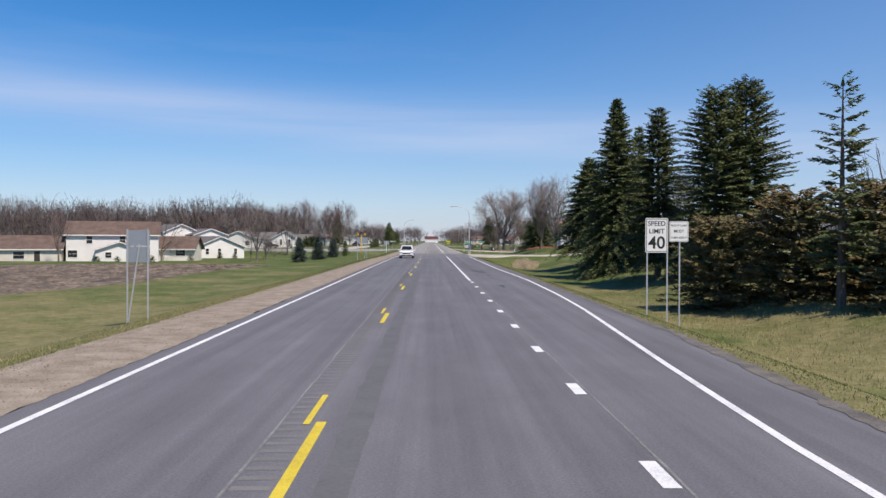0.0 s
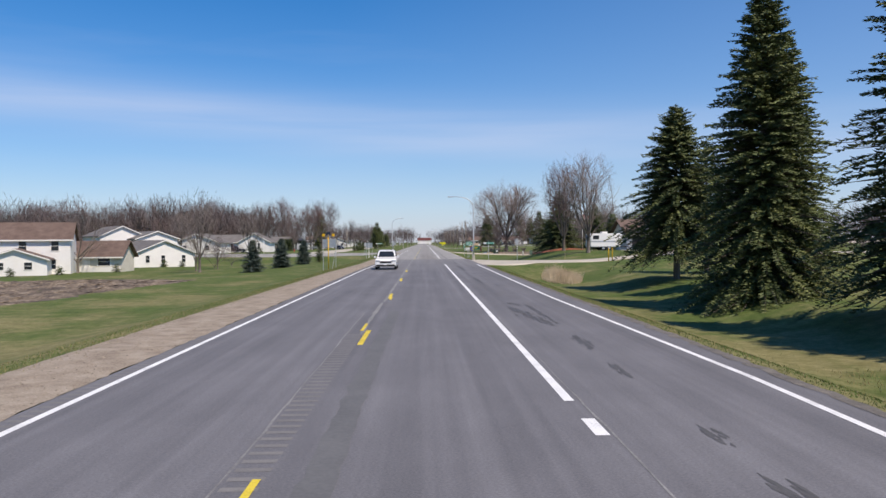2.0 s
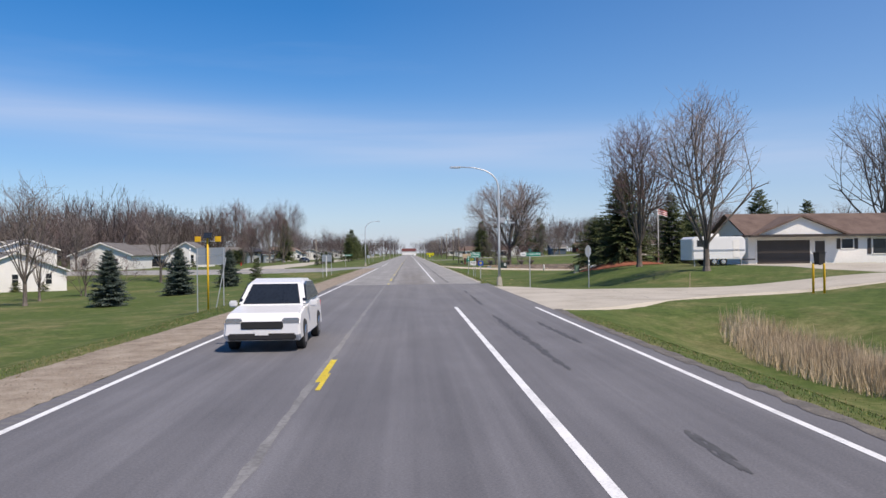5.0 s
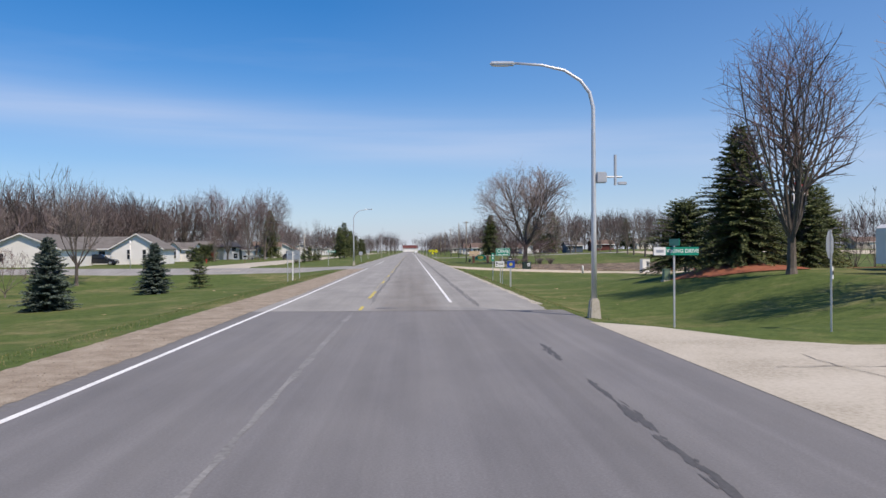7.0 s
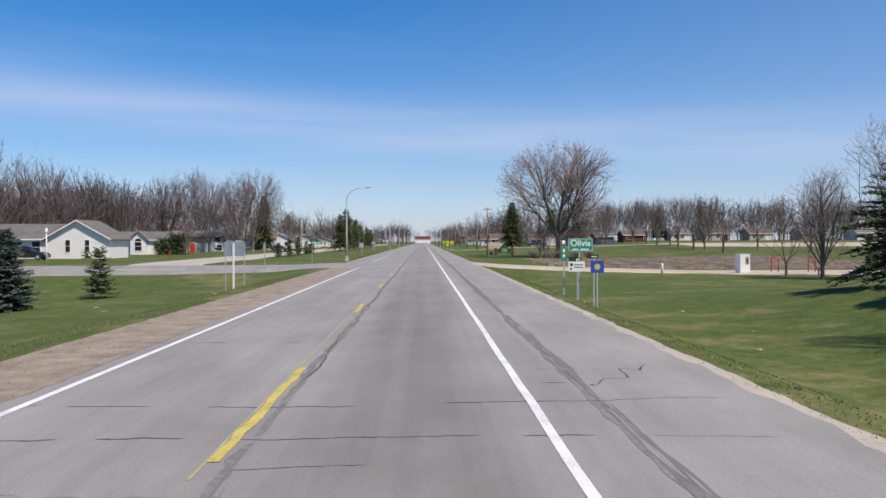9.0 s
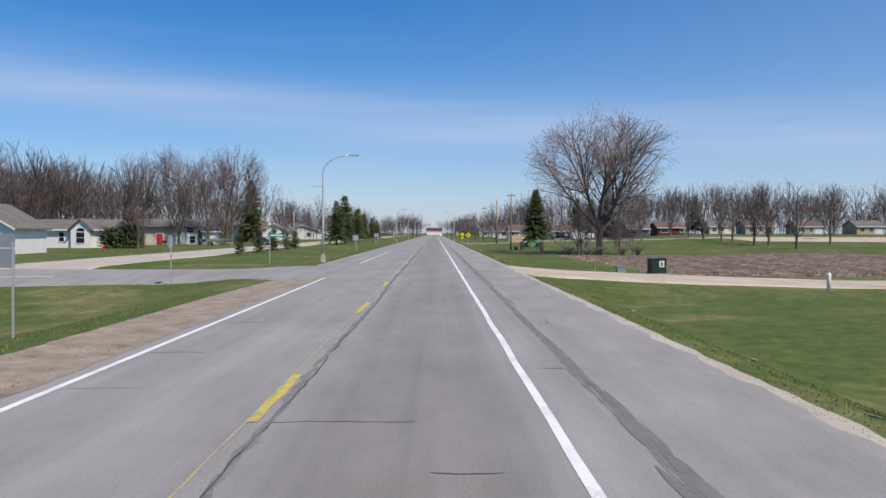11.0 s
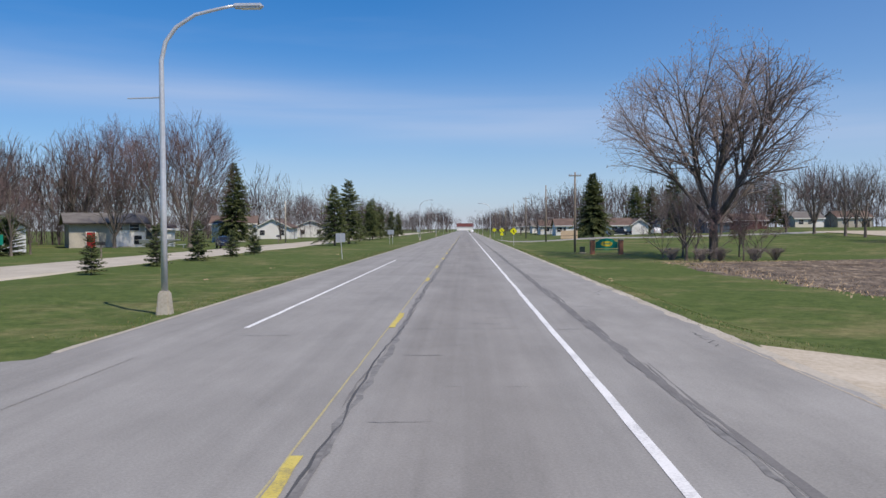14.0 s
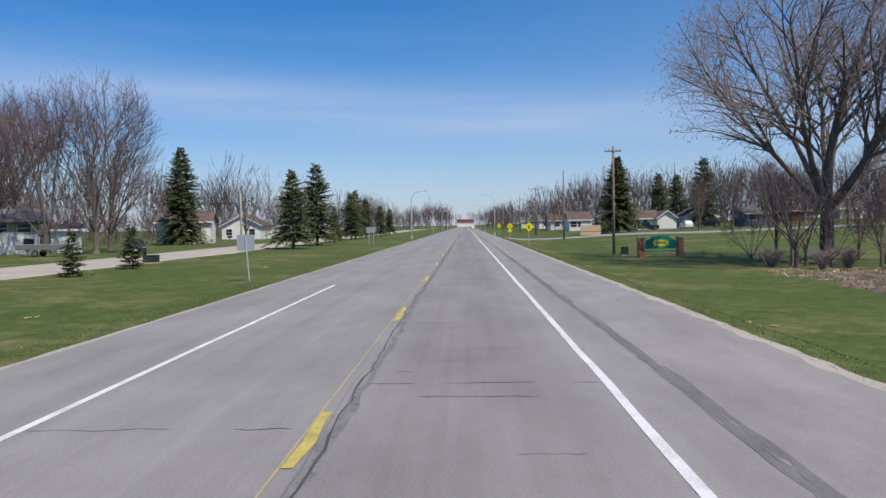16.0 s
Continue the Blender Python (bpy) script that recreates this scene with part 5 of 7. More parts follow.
grand = bare_tree("yard_tree", -36.2, 316.2, "tall bare reddish tree with a wide fanned crown", 74, 17.2, M_red_twig, fork=0.14, wide=0.35, limbs=9, steps=(7, 5, 4, 2), kids=(2, 3, 2), rise=0.22, spread=0.75, thick=0.017, fan=(0.3, 0.75), wander=0.8, clear=2, limb=0.8, group="tall bare trees", fat=1.5)
far_red = bare_tree("yard_tree", -62.0, 336, "tall bare reddish tree behind the houses", 72, 18.0, M_red_twig, fork=0.16, wide=0.34, limbs=9, steps=(6, 4, 3), kids=(2, 3), rise=0.28, spread=0.65, fan=(0.3, 0.7), wander=0.7, group="tall bare trees")
far_round = bare_tree("yard_tree", 68.4, 383, "bare round-crowned tree in a row", 73, 13.5, M_dark_twig, fork=0.22, wide=0.42, limbs=9, steps=(5, 4, 3), kids=(2, 3), rise=0.25, spread=0.9, group="tall bare trees")
low = bare_tree("shrub_tree", -37.0, 176, "low bare spreading tree on the lawn", 67, 4.2, M_red_twig, fork=0.1, wide=0.5, limbs=8, steps=(4, 3, 3, 2), rise=0.15, spread=1.0, group="low bare trees", thick=0.014, leader=False)
for src, x, y, s, rz in (
    (round_tree, -38.0, 168, 0.62, 50), (round_tree, -37, 205, 0.95, 100), (round_tree, -36.5, 176, 0.5, 10), (low, -37.4, 190, 1.1, 0), (upright, -64, 230, 1.0, 40), (round_tree, -58, 226, 0.9, 200),
    (maple, 51.5, 168, 1.3, 150), (open_tree, 57, 190, 0.85, 10), (open_tree, 32.6, 212, 0.55, 20), (maple, 33.3, 207, 0.68, 30), (maple, 37.5, 203, 0.95, 140), (low, 36.5, 214, 1.1, 0), (maple_b, 52, 214, 0.8, 10),
    (upright, -41.5, 287, 0.62, 10), (upright, -40.5, 282, 0.75, 60), (far_tall, -44.6, 312.4, 0.83, 90), (grand, -39.6, 313.2, 0.88, 140), (grand, -52.5, 331, 1.08, 250), (far_tall, -60, 336, 1.2, 30), (far_tall, -77, 330, 1.13, 120), (far_red, -80, 322, 0.87, 0), (far_round, -39, 380, 0.81, 30), (far_round, -62, 312, 1.09, 90), (far_tall, -72, 300, 1.17, 0), (far_tall, -84, 290, 1.22, 200),
    (open_tree, 22.9, 294.0, 0.78, 160), (low, 25.5, 294.5, 1.3, 0), (low, 30.5, 297, 1.3, 90), (low, 22.0, 300, 1.3, 200), (upright, 25.0, 303, 0.82, 0), (open_tree, 24.6, 296.5, 0.6, 60), (upright, 23.4, 296.0, 0.7, 100), (upright, 31, 302, 0.6, 50), (low, 33.0, 301, 1.5, 130), (upright, 28.9, 294.5, 0.55, 220),
    (far_tall, 65.5, 362.7, 0.94, 60), (far_round, 65.3, 350, 0.95, 0), (far_round, 65.1, 342.8, 0.93, 120), (far_tall, 64.5, 329.5, 0.89, 10), (far_tall, 65.4, 324.7, 0.85, 200), (far_round, 64.6, 311.1, 0.93, 30), (far_tall, 52, 395, 0.87, 30), (far_red, 60, 400, 0.79, 80), (far_tall, 70, 405, 1.00, 10), (far_red, 88, 415, 0.87, 0), (far_tall, 100, 418, 1.04, 50), (far_round, 112, 420, 1.05, 0), (far_red, 125, 418, 0.87, 90), (far_tall, 30, 385, 0.61, 10), (far_red, 43, 386, 0.58, 80), (far_tall, 55, 384, 0.74, 0), (far_round, 80, 330, 0.89, 70), (far_round, 84, 312, 0.89, 70),
):
    again(src, x, y, rz, s)


# ---- far woods ----
def woods(name, places, seed, label, mat, steps=(4, 2, 2), fat=1.7):
    """Many bare trees in one mesh, too many to count."""
    kinds = []
    for k in range(6):
        wood, fine = bare_segments(seed + k, 10.0, fork=0.16, wide=0.34 + 0.06 * (k % 3), limbs=7 + k % 3, steps=steps, kids=(3, 3), rise=0.22, spread=0.75 + 0.2 * (k % 2), thick=0.011, fan=(0.3, 0.75), wander=0.75)
        v, f = [], []
        for p, q, ra, rb in wood + fine:
            d = (q - p).normalized()
            u = d.cross(Vector((0.3, 0.2, 0.93))).normalized()
            w = d.cross(u)
            for e in ((u, w) if ra > 0.03 else (u * 1.4 + w * 0.4,)):
                b = len(v)
                g = fat if ra < 0.03 else 0.75
                v += [p + e * ra * g, q + e * max(rb, 0.004) * g, q - e * max(rb, 0.004) * g, p - e * ra * g]
                f.append((b, b + 1, b + 2, b + 3))
        kinds.append((np.array([tuple(x) for x in v]), np.array(f)))
    r = random.Random(seed)
    vs, fs, base = [], [], 0
    for x, y, hh in places:
        v, f = kinds[r.randrange(6)]
        a, s = r.uniform(0, 6.283), hh / 10.0
        m = np.array([[math.cos(a), -math.sin(a), 0], [math.sin(a), math.cos(a), 0], [0, 0, 1]]) * s
        vs.append(v @ m.T + (x, y, ground_z(x, y)))
        fs.append(f + base)
        base += len(v)
    vs, fs = np.concatenate(vs), np.concatenate(fs)
    me = bpy.data.meshes.new(name)
    me.vertices.add(len(vs))
    me.vertices.foreach_set("co", vs.ravel())
    me.loops.add(fs.size)
    me.loops.foreach_set("vertex_index", fs.ravel())
    me.polygons.add(len(fs))
    me.polygons.foreach_set("loop_start", np.arange(0, fs.size, 4))
    me.update(calc_edges=True)
    me.validate()
    me.materials.append(mat)
    return tagged(new(name, me), label, "woods", kind="stuff")


r = random.Random(77)
spots = []
for k in range(200):
    spots.append((r.uniform(-190, -62), r.uniform(270, 330) + 30 * r.random(), r.uniform(10, 17.5)))
for k in range(150):
    y = r.uniform(360, 900)
    spots.append((r.uniform(-100, -56), y, r.uniform(12, 20)))
for k in range(50):
    spots.append((r.uniform(-36, -30), r.uniform(400, 1000), r.uniform(10, 15)))
for k in range(50):
    spots.append((r.uniform(-160, -78), r.uniform(175, 235), r.uniform(8, 11)))
for k in range(150):
    y = r.uniform(335, 420)
    spots.append((r.uniform(-230, -66), y, r.uniform(9, 15)))
for k in range(160):
    spots.append((r.uniform(-110, -54), r.uniform(250, 420) if k % 2 else r.uniform(420, 1000), r.uniform(4, 7)) if k % 4 else (r.uniform(-200, -100), r.uniform(240, 400), r.uniform(5, 9)))
for k in range(60):
    spots.append((r.uniform(-48, -30), r.uniform(395, 900), r.uniform(5, 12)))
for k in range(130):
    spots.append((r.uniform(-150, -60), r.uniform(262, 345), r.uniform(10, 18)))
spots = [p for p in spots if not (-62 < p[0] < -36 and p[1] < 330)]
spots = [p for k, p in enumerate(spots) if p[1] < 520 or k % 2]
woods("woods_left", spots, 500, "far bare woods behind the houses", M_wood_far)
spots = [(r.uniform(-200, -63), r.uniform(258, 350), r.uniform(4, 7.5)) for k in range(260)] + [(r.uniform(-75, -56), r.uniform(335, 440), r.uniform(4, 8)) for k in range(110)] + [(r.uniform(-56, -34), r.uniform(395, 900), r.uniform(4, 9)) for k in range(80)] + [(r.uniform(-150, -72), r.uniform(160, 250), r.uniform(3, 6)) for k in range(90)]
woods("brush_left", spots, 540, "dense bare brush under the far woods", M_wood_far, (3, 2, 2), 2.1)
spots = []
for k in range(70):
    spots.append((r.uniform(24, 60), r.uniform(440, 1000), r.uniform(12, 18)))
for k in range(260):
    x = r.uniform(36, 340)
    spots.append((x, 474 - 0.25 * (x - 40) + r.uniform(-14, 46), r.uniform(12.5, 18)))
for k in range(50):
    spots.append((r.uniform(60, 130), r.uniform(170, 230), r.uniform(8, 11)))
for k in range(40):
    spots.append((r.uniform(26, 80), r.uniform(20, 60), r.uniform(7, 10)))
for k in range(70):
    spots.append((r.uniform(-160, 160), r.uniform(1200, 1300), r.uniform(14, 22)))
for k in range(110):
    spots.append((r.choice((-1, 1)) * r.uniform(12, 26), r.uniform(620, 1100), r.uniform(11, 16)))
for k in range(120):
    x = r.uniform(24, 260)
    spots.append((x, 470 - 0.2 * (x - 40) + r.uniform(-10, 30), r.uniform(5, 10)))
for k in range(50):
    spots.append((r.uniform(18, 34), r.uniform(440, 900), r.uniform(6, 13)))
spots = [p for k, p in enumerate(spots) if p[1] < 520 or k % 2]
woods("woods_right", spots, 600, "far bare woods behind the fields", M_wood_far)
spots = [(x, 466 - 0.2 * (x - 40) + r.uniform(-6, 34), r.uniform(4, 9)) for x in [r.uniform(24, 260) for k in range(270)]] + [(r.uniform(17, 36), r.uniform(450, 1000), r.uniform(4, 9)) for k in range(110)] + [(r.uniform(48, 130), r.uniform(176, 232), r.uniform(3, 6)) for k in range(90)]
woods("brush_right", spots, 640, "dense bare brush under the far woods", M_wood_far, (3, 2, 2), 2.1)

# ---- signs ----
def letters(name, text, size, x, z, y, parent, mat, bold=0.0, align="CENTER"):
    cu = bpy.data.curves.new(name, "FONT")
    cu.body, cu.size, cu.align_x, cu.align_y, cu.extrude, cu.offset = text, size, align, "CENTER", 0.002, bold
    tmp = bpy.data.objects.new(name, cu)
    me = bpy.data.meshes.new_from_object(tmp)
    bpy.data.objects.remove(tmp)
    me.materials.clear()
    me.materials.append(mat)
    ob = new(name, me)
    ob.parent = parent
    ob.matrix_basis = pose(x, y, z, 90, 0, 0)
    return ob


def plate(bm, x0, x1, z0, z1, y0, y1, bevel=0.04):
    """A sign plate with rounded corners, facing -y."""
    n, pts = 4, []
    for cx, cz, a0 in ((x1 - bevel, z1 - bevel, 0), (x0 + bevel, z1 - bevel, 90), (x0 + bevel, z0 + bevel, 180), (x1 - bevel, z0 + bevel, 270)):
        for k in range(n + 1):
            a = radians(a0 + 90 * k / n)
            pts.append((cx + bevel * math.cos(a), cz + bevel * math.sin(a)))
    prism(bm, pts, y0, y1)
    bmesh.ops.recalc_face_normals(bm, faces=bm.faces[:])
    return bm


def border(bm, x0, x1, z0, z1, w, y0, y1):
    for a, b, c, d in ((x0, x1, z1 - w, z1), (x0, x1, z0, z0 + w), (x0, x0 + w, z0 + w, z1 - w), (x1 - w, x1, z0 + w, z1 - w)):
        box(bm, a, b, y0, y1, c, d)
    return bm


def post(parent, x, z1, y=0.04, z0=-0.25, mat=None, w=0.05, lean=0.0):
    """A flanged steel channel post."""
    bm = bmesh.new()
    box(bm, x - w / 2, x + w / 2, y, y + 0.012, z0, z1)
    box(bm, x - w / 2, x - w / 2 + 0.012, y + 0.012, y + 0.04, z0, z1)
    box(bm, x + w / 2 - 0.012, x + w / 2, y + 0.012, y + 0.04, z0, z1)
    for v in bm.verts:
        v.co.x += lean * (v.co.z - z0)
    return part("post", bm, mat or M_galv, parent)


def bars(parent, rows, y, mat):
    bm = bmesh.new()
    for x0, x1, z0, z1 in rows:
        box(bm, x0, x1, y - 0.003, y - 0.0005, z0, z1)
    return part("lettering", bm, mat, parent)


s = thing("speed_limit_sign", 9.04, 32.4, None, 0, "white speed limit sign reading SPEED LIMIT 40 on steel posts", "road sign")
g = 0.75
face = part("sign_face", plate(bmesh.new(), -0.46, 0.46, 2.72, 4.12, -0.004, 0.0), M_sign_white, s)
part("border", border(bmesh.new(), -0.43, 0.43, 2.75, 4.09, 0.025, -0.0065, -0.0042), M_sign_black, face)
letters("lettering", "SPEED", 0.27, 0, 3.89, -0.006, face, M_sign_black, 0.004)
letters("lettering", "LIMIT", 0.27, 0, 3.58, -0.006, face, M_sign_black, 0.004)
letters("lettering", "40", 0.7, 0, 3.1, -0.006, face, M_sign_black, 0.012)
post(s, -0.38, 4.05, 0.003)
post(s, 0.44, 4.05, 0.003)
s = thing("zone_sign", 10.1, 32.9, None, 0, "white turn lane sign with black capitals on a steel post", "road sign")
g = -ground_z(10.1, 32.9)
face = part("sign_face", plate(bmesh.new(), -0.4, 0.4, g + 2.3, g + 3.15, -0.004, 0.0), M_sign_white, s)
part("border", border(bmesh.new(), -0.38, 0.38, g + 2.32, g + 3.13, 0.015, -0.0065, -0.0042), M_sign_black, face)
for text, z, size in (("RIGHT LANE", 2.97, 0.115), ("MUST", 2.73, 0.17), ("TURN RIGHT", 2.47, 0.115)):
    letters("lettering", text, size, 0, g + z, -0.006, face, M_sign_black, 0.001)
post(s, 0.04, g + 3.1, 0.003)

s = thing("reversed_sign", -11.85, 32.2, None, 0, "two stacked bare sign backs on braced steel posts", "road sign")
g = -ground_z(-11.6, 32.2)
part("sign_panel", plate(bmesh.new(), -0.47, 0.47, g + 2.12, g + 2.75, 0.0, 0.004), M_sign_back, s)
part("sign_panel", plate(bmesh.new(), -0.47, 0.47, g + 1.46, g + 2.1, 0.0, 0.004), M_sign_back, s)
post(s, -0.42, g + 2.8, -0.045)
post(s, 0.40, g + 2.8, -0.045)
post(s, -0.38, g + 2.2, -0.09, lean=0.14)

s = thing("flasher_sign", -11.6, 131.5, None, 0, "yellow-posted solar flasher sign seen from behind", "road sign")
g = -ground_z(-11.6, 131.5)
part("sign_panel", plate(bmesh.new(), -0.75, 0.95, g + 2.32, g + 2.8, 0.0, 0.004), M_sign_back, s)
part("sign_panel", plate(bmesh.new(), -0.75, 0.95, g + 1.8, g + 2.3, 0.0, 0.004), M_sign_back, s)
part("pole", tube(bmesh.new(), [(-0.05, -0.08, -0.3), (-0.05, -0.08, g + 3.35)], [0.055, 0.055], 12), M_yellow_steel, s, "yellow steel pole", True)
part("arm", tube(bmesh.new(), [(-0.62, -0.08, g + 3.18), (0.5, -0.08, g + 3.18)], [0.02, 0.02], 8), M_galv, s)
for dx in (-0.62, 0.55):
    b = part("flasher", box(bmesh.new(), dx - 0.16, dx + 0.16, -0.16, 0.06, g + 3.14, g + 3.46, 0.02), M_yellow_steel, s, "yellow flasher housing")
    part("visor", tube(bmesh.new(), [(dx, 0.06, g + 3.3), (dx, 0.22, g + 3.3)], [0.13, 0.13], 12), M_rubber, b)
bm = box(bmesh.new(), -0.28, 0.2, -0.3, 0.2, -0.015, 0.015)
bm.transform(Matrix.Translation((0, -0.08, g + 3.55)) @ Matrix.Rotation(radians(40), 4, "X"))
part("solar_panel", bm, M_glass, s, "dark solar panel")
post(s, -0.68, g + 2.8, -0.045)
post(s, 0.85, g + 2.8, -0.045)
post(s, 0.35, g + 2.2, -0.1, lean=0.2)

s = thing("street_name_sign", 8.25, 137.2, None, 0, "green street name sign with a white tab reading VIKING DRIVE", "road sign")
g = -ground_z(8.25, 137.2)
part("sign_face", box(bmesh.new(), -0.26, 0.72, -0.01, 0.01, g + 2.02, g + 2.26), M_sign_green, s, "green name blade")
letters("lettering", "VIKING DRIVE", 0.155, 0.24, g + 2.14, -0.0125, s, M_sign_white, 0.002)
part("tab", box(bmesh.new(), -0.62, -0.265, -0.01, 0.01, g + 2.02, g + 2.26), M_sign_white, s, "white name tab")
bars(s, [(-0.55, -0.33, g + 2.1, g + 2.18)], -0.0105, M_sign_back)
part("cross_blade", box(bmesh.new(), -0.01, 0.01, -0.45, 0.45, g + 2.3, g + 2.5), M_sign_green, s)
post(s, 0.0, g + 2.3, 0.02)


def octagon_sign(x, y, turn, label):
    s = thing("stop_sign", x, y, None, turn, label, "road sign")
    pts = [(0.4 * math.cos(radians(22.5 + 45 * k)), 2.3 + 0.4 * math.sin(radians(22.5 + 45 * k))) for k in range(8)]
    bm = prism(bmesh.new(), pts, 0.0, 0.004)
    bmesh.ops.recalc_face_normals(bm, faces=bm.faces[:])
    part("sign_back", bm, M_sign_back, s)
    pts = [(0.39 * math.cos(radians(22.5 + 45 * k)), 2.3 + 0.39 * math.sin(radians(22.5 + 45 * k))) for k in range(8)]
    bm = prism(bmesh.new(), pts, 0.0045, 0.006)
    bmesh.ops.recalc_face_normals(bm, faces=bm.faces[:])
    part("sign_face", bm, M_red_door, s, "red sign face")
    post(s, 0.0, 2.7, -0.045)
    part("sleeve", box(bmesh.new(), -0.06, 0.06, -0.07, -0.047, 1.38, 1.72), M_sign_white, s, "white and black post sleeve")
    part("band", box(bmesh.new(), -0.062, 0.062, -0.074, -0.071, 1.5, 1.6), M_sign_black, s)
    return s


octagon_sign(11.65, 134.8, 48, "stop sign seen from behind on a steel post")
octagon_sign(-13.4, 213.6, 84, "stop sign seen edge-on at the side street")

# town signs
def town_sign(x, y, w, z0, z1, mat, label, posts, name="town_sign", text="", size=0.3, rows=(), ink=None):
    s = thing(name, x, y, None, 0, label, "road sign")
    g = -ground_z(x, y)
    part("sign_face", plate(bmesh.new(), -w / 2, w / 2, g + z0, g + z1, -0.004, 0.0, 0.03), mat, s)
    if text:
        letters("lettering", text, size, 0, g + z0 + (z1 - z0) * 0.62, -0.006, s, ink or M_sign_white, 0.006)
    if rows:
        bars(s, [(a, b, g + c, g + d) for a, b, c, d in rows], -0.004, ink or M_sign_white)
    for p in posts:
        post(s, p, g + z1 - 0.02, 0.003, w=0.06)
    return s


s = town_sign(8.2, 180.6, 1.2, 1.68, 2.32, M_sign_green, "green town sign reading Olivia on steel posts", (-0.05,), text="Olivia", size=0.42, rows=[(-0.4, -0.1, 1.76, 1.82), (0.0, 0.4, 1.76, 1.82)])
part("border", border(bmesh.new(), -0.57, 0.57, -ground_z(8.2, 180.6) + 1.71, -ground_z(8.2, 180.6) + 2.29, 0.018, -0.0062, -0.0042), M_sign_white, s)
town_sign(7.28, 179.9, 0.24, 1.25, 1.92, M_sign_green, "narrow green mile marker on a steel post", (0.0,), "marker_sign", rows=[(-0.05, 0.05, 1.66, 1.82), (-0.05, 0.05, 1.42, 1.58)])
town_sign(7.8, 179.5, 0.76, 0.77, 1.24, M_sign_white, "white sign with small emblems on a steel post", (0.05,), "emblem_sign", rows=[(-0.3, -0.18, 1.02, 1.16), (-0.12, 0.3, 1.06, 1.1), (-0.12, 0.3, 0.95, 0.99), (-0.3, -0.22, 0.84, 0.94)], ink=M_sign_black)
s = town_sign(8.68, 179.1, 0.62, 0.72, 1.28, M_sign_blue, "blue sign with a round emblem on a steel post", (0.0,), "route_sign")
bm = tube(bmesh.new(), [(0, -0.0075, -ground_z(8.68, 179.1) + 1.0), (0, -0.0045, -ground_z(8.68, 179.1) + 1.0)], [0.14, 0.14], 16)
part("emblem", bm, M_old_yellow, s)
town_sign(8.72, 180.0, 0.42, 1.36, 1.54, M_sign_black, "small dark plate above a blue sign", (0.0,), "plate_sign", rows=[(-0.14, 0.14, 1.43, 1.47)])

s = thing("reversed_sign", -10.9, 191.8, None, 0, "plain grey sign back on three posts by the lawn", "road sign")
g = -ground_z(-10.9, 191.8)
part("sign_panel", plate(bmesh.new(), -0.65, 0.65, g + 1.85, g + 2.22, 0.0, 0.004), M_sign_back, s)
part("sign_panel", plate(bmesh.new(), -0.65, 0.65, g + 1.32, g + 1.83, 0.0, 0.004), M_sign_back, s)
post(s, -0.55, g + 2.0, -0.045)
post(s, 0.6, g + 2.0, -0.045)
part("pole", box(bmesh.new(), -0.11, 0.0, -0.1, -0.003, -0.3, g + 2.1, 0.01), M_trim, s, "thick white wooden post")

s = thing("reversed_sign", -9.45, 273.6, None, 24, "square grey sign back on a leaning post", "road sign")
part("sign_panel", plate(bmesh.new(), -0.42, 0.34, 1.35, 2.05, 0.0, 0.004), M_sign_back, s)
post(s, 0.1, 2.0, -0.045, lean=-0.07)
for x, y, w in ((-11.5, 335, 0.6), (-11.2, 337, 0.5), (-12, 420, 0.75)):
    s = thing("reversed_sign", x, y, None, 10, "small grey sign back beside the road", "road sign")
    part("sign_panel", plate(bmesh.new(), -w / 2, w / 2, 1.5, 2.2, 0.0, 0.004), M_sign_back, s)
    post(s, 0.0, 2.2, -0.045)


def diamond_sign(x, y, extra=False):
    s = thing("warning_sign", x, y, None, 0, "yellow-green diamond warning sign beside the shoulder", "road sign", "yellow warning signs")
    g = -ground_z(x, y)
    bm = prism(bmesh.new(), [(0, g + 1.3), (0.54, g + 1.84), (0, g + 2.38), (-0.54, g + 1.84)], -0.004, 0.0)
    bmesh.ops.recalc_face_normals(bm, faces=bm.faces[:])
    part("sign_face", bm, M_sign_yellow, s)
    bars(s, [(-0.06, 0.06, g + 1.62, g + 2.0), (-0.17, -0.02, g + 1.82, g + 1.9), (0.04, 0.16, g + 1.6, g + 1.7)], -0.004, M_sign_black)
    if extra:
        part("plaque", plate(bmesh.new(), -0.3, 0.3, g + 0.85, g + 1.25, -0.004, 0.0), M_sign_yellow, s)
    post(s, 0, g + 2.3, 0.003)
    return s


diamond_sign(7.3, 328)
diamond_sign(7.6, 372, True)
diamond_sign(7.8, 420)
s = thing("street_name_sign", -11.4, 229.5, None, 0, "teal street name blades on a thin post", "road sign")
part("sign_face", box(bmesh.new(), -0.1, 1.1, -0.01, 0.01, 2.0, 2.24), M_sign_green, s)
part("tab", box(bmesh.new(), -0.5, -0.105, -0.01, 0.01, 2.0, 2.24), M_sign_white, s, "white name tab")
bars(s, [(0.02, 0.95, 2.08, 2.17)], -0.0105, M_sign_white)
part("cross_blade", box(bmesh.new(), -0.01, 0.01, -0.3, 0.3, 2.25, 2.42), M_sign_green, s)
post(s, 0.0, 2.25, 0.02)

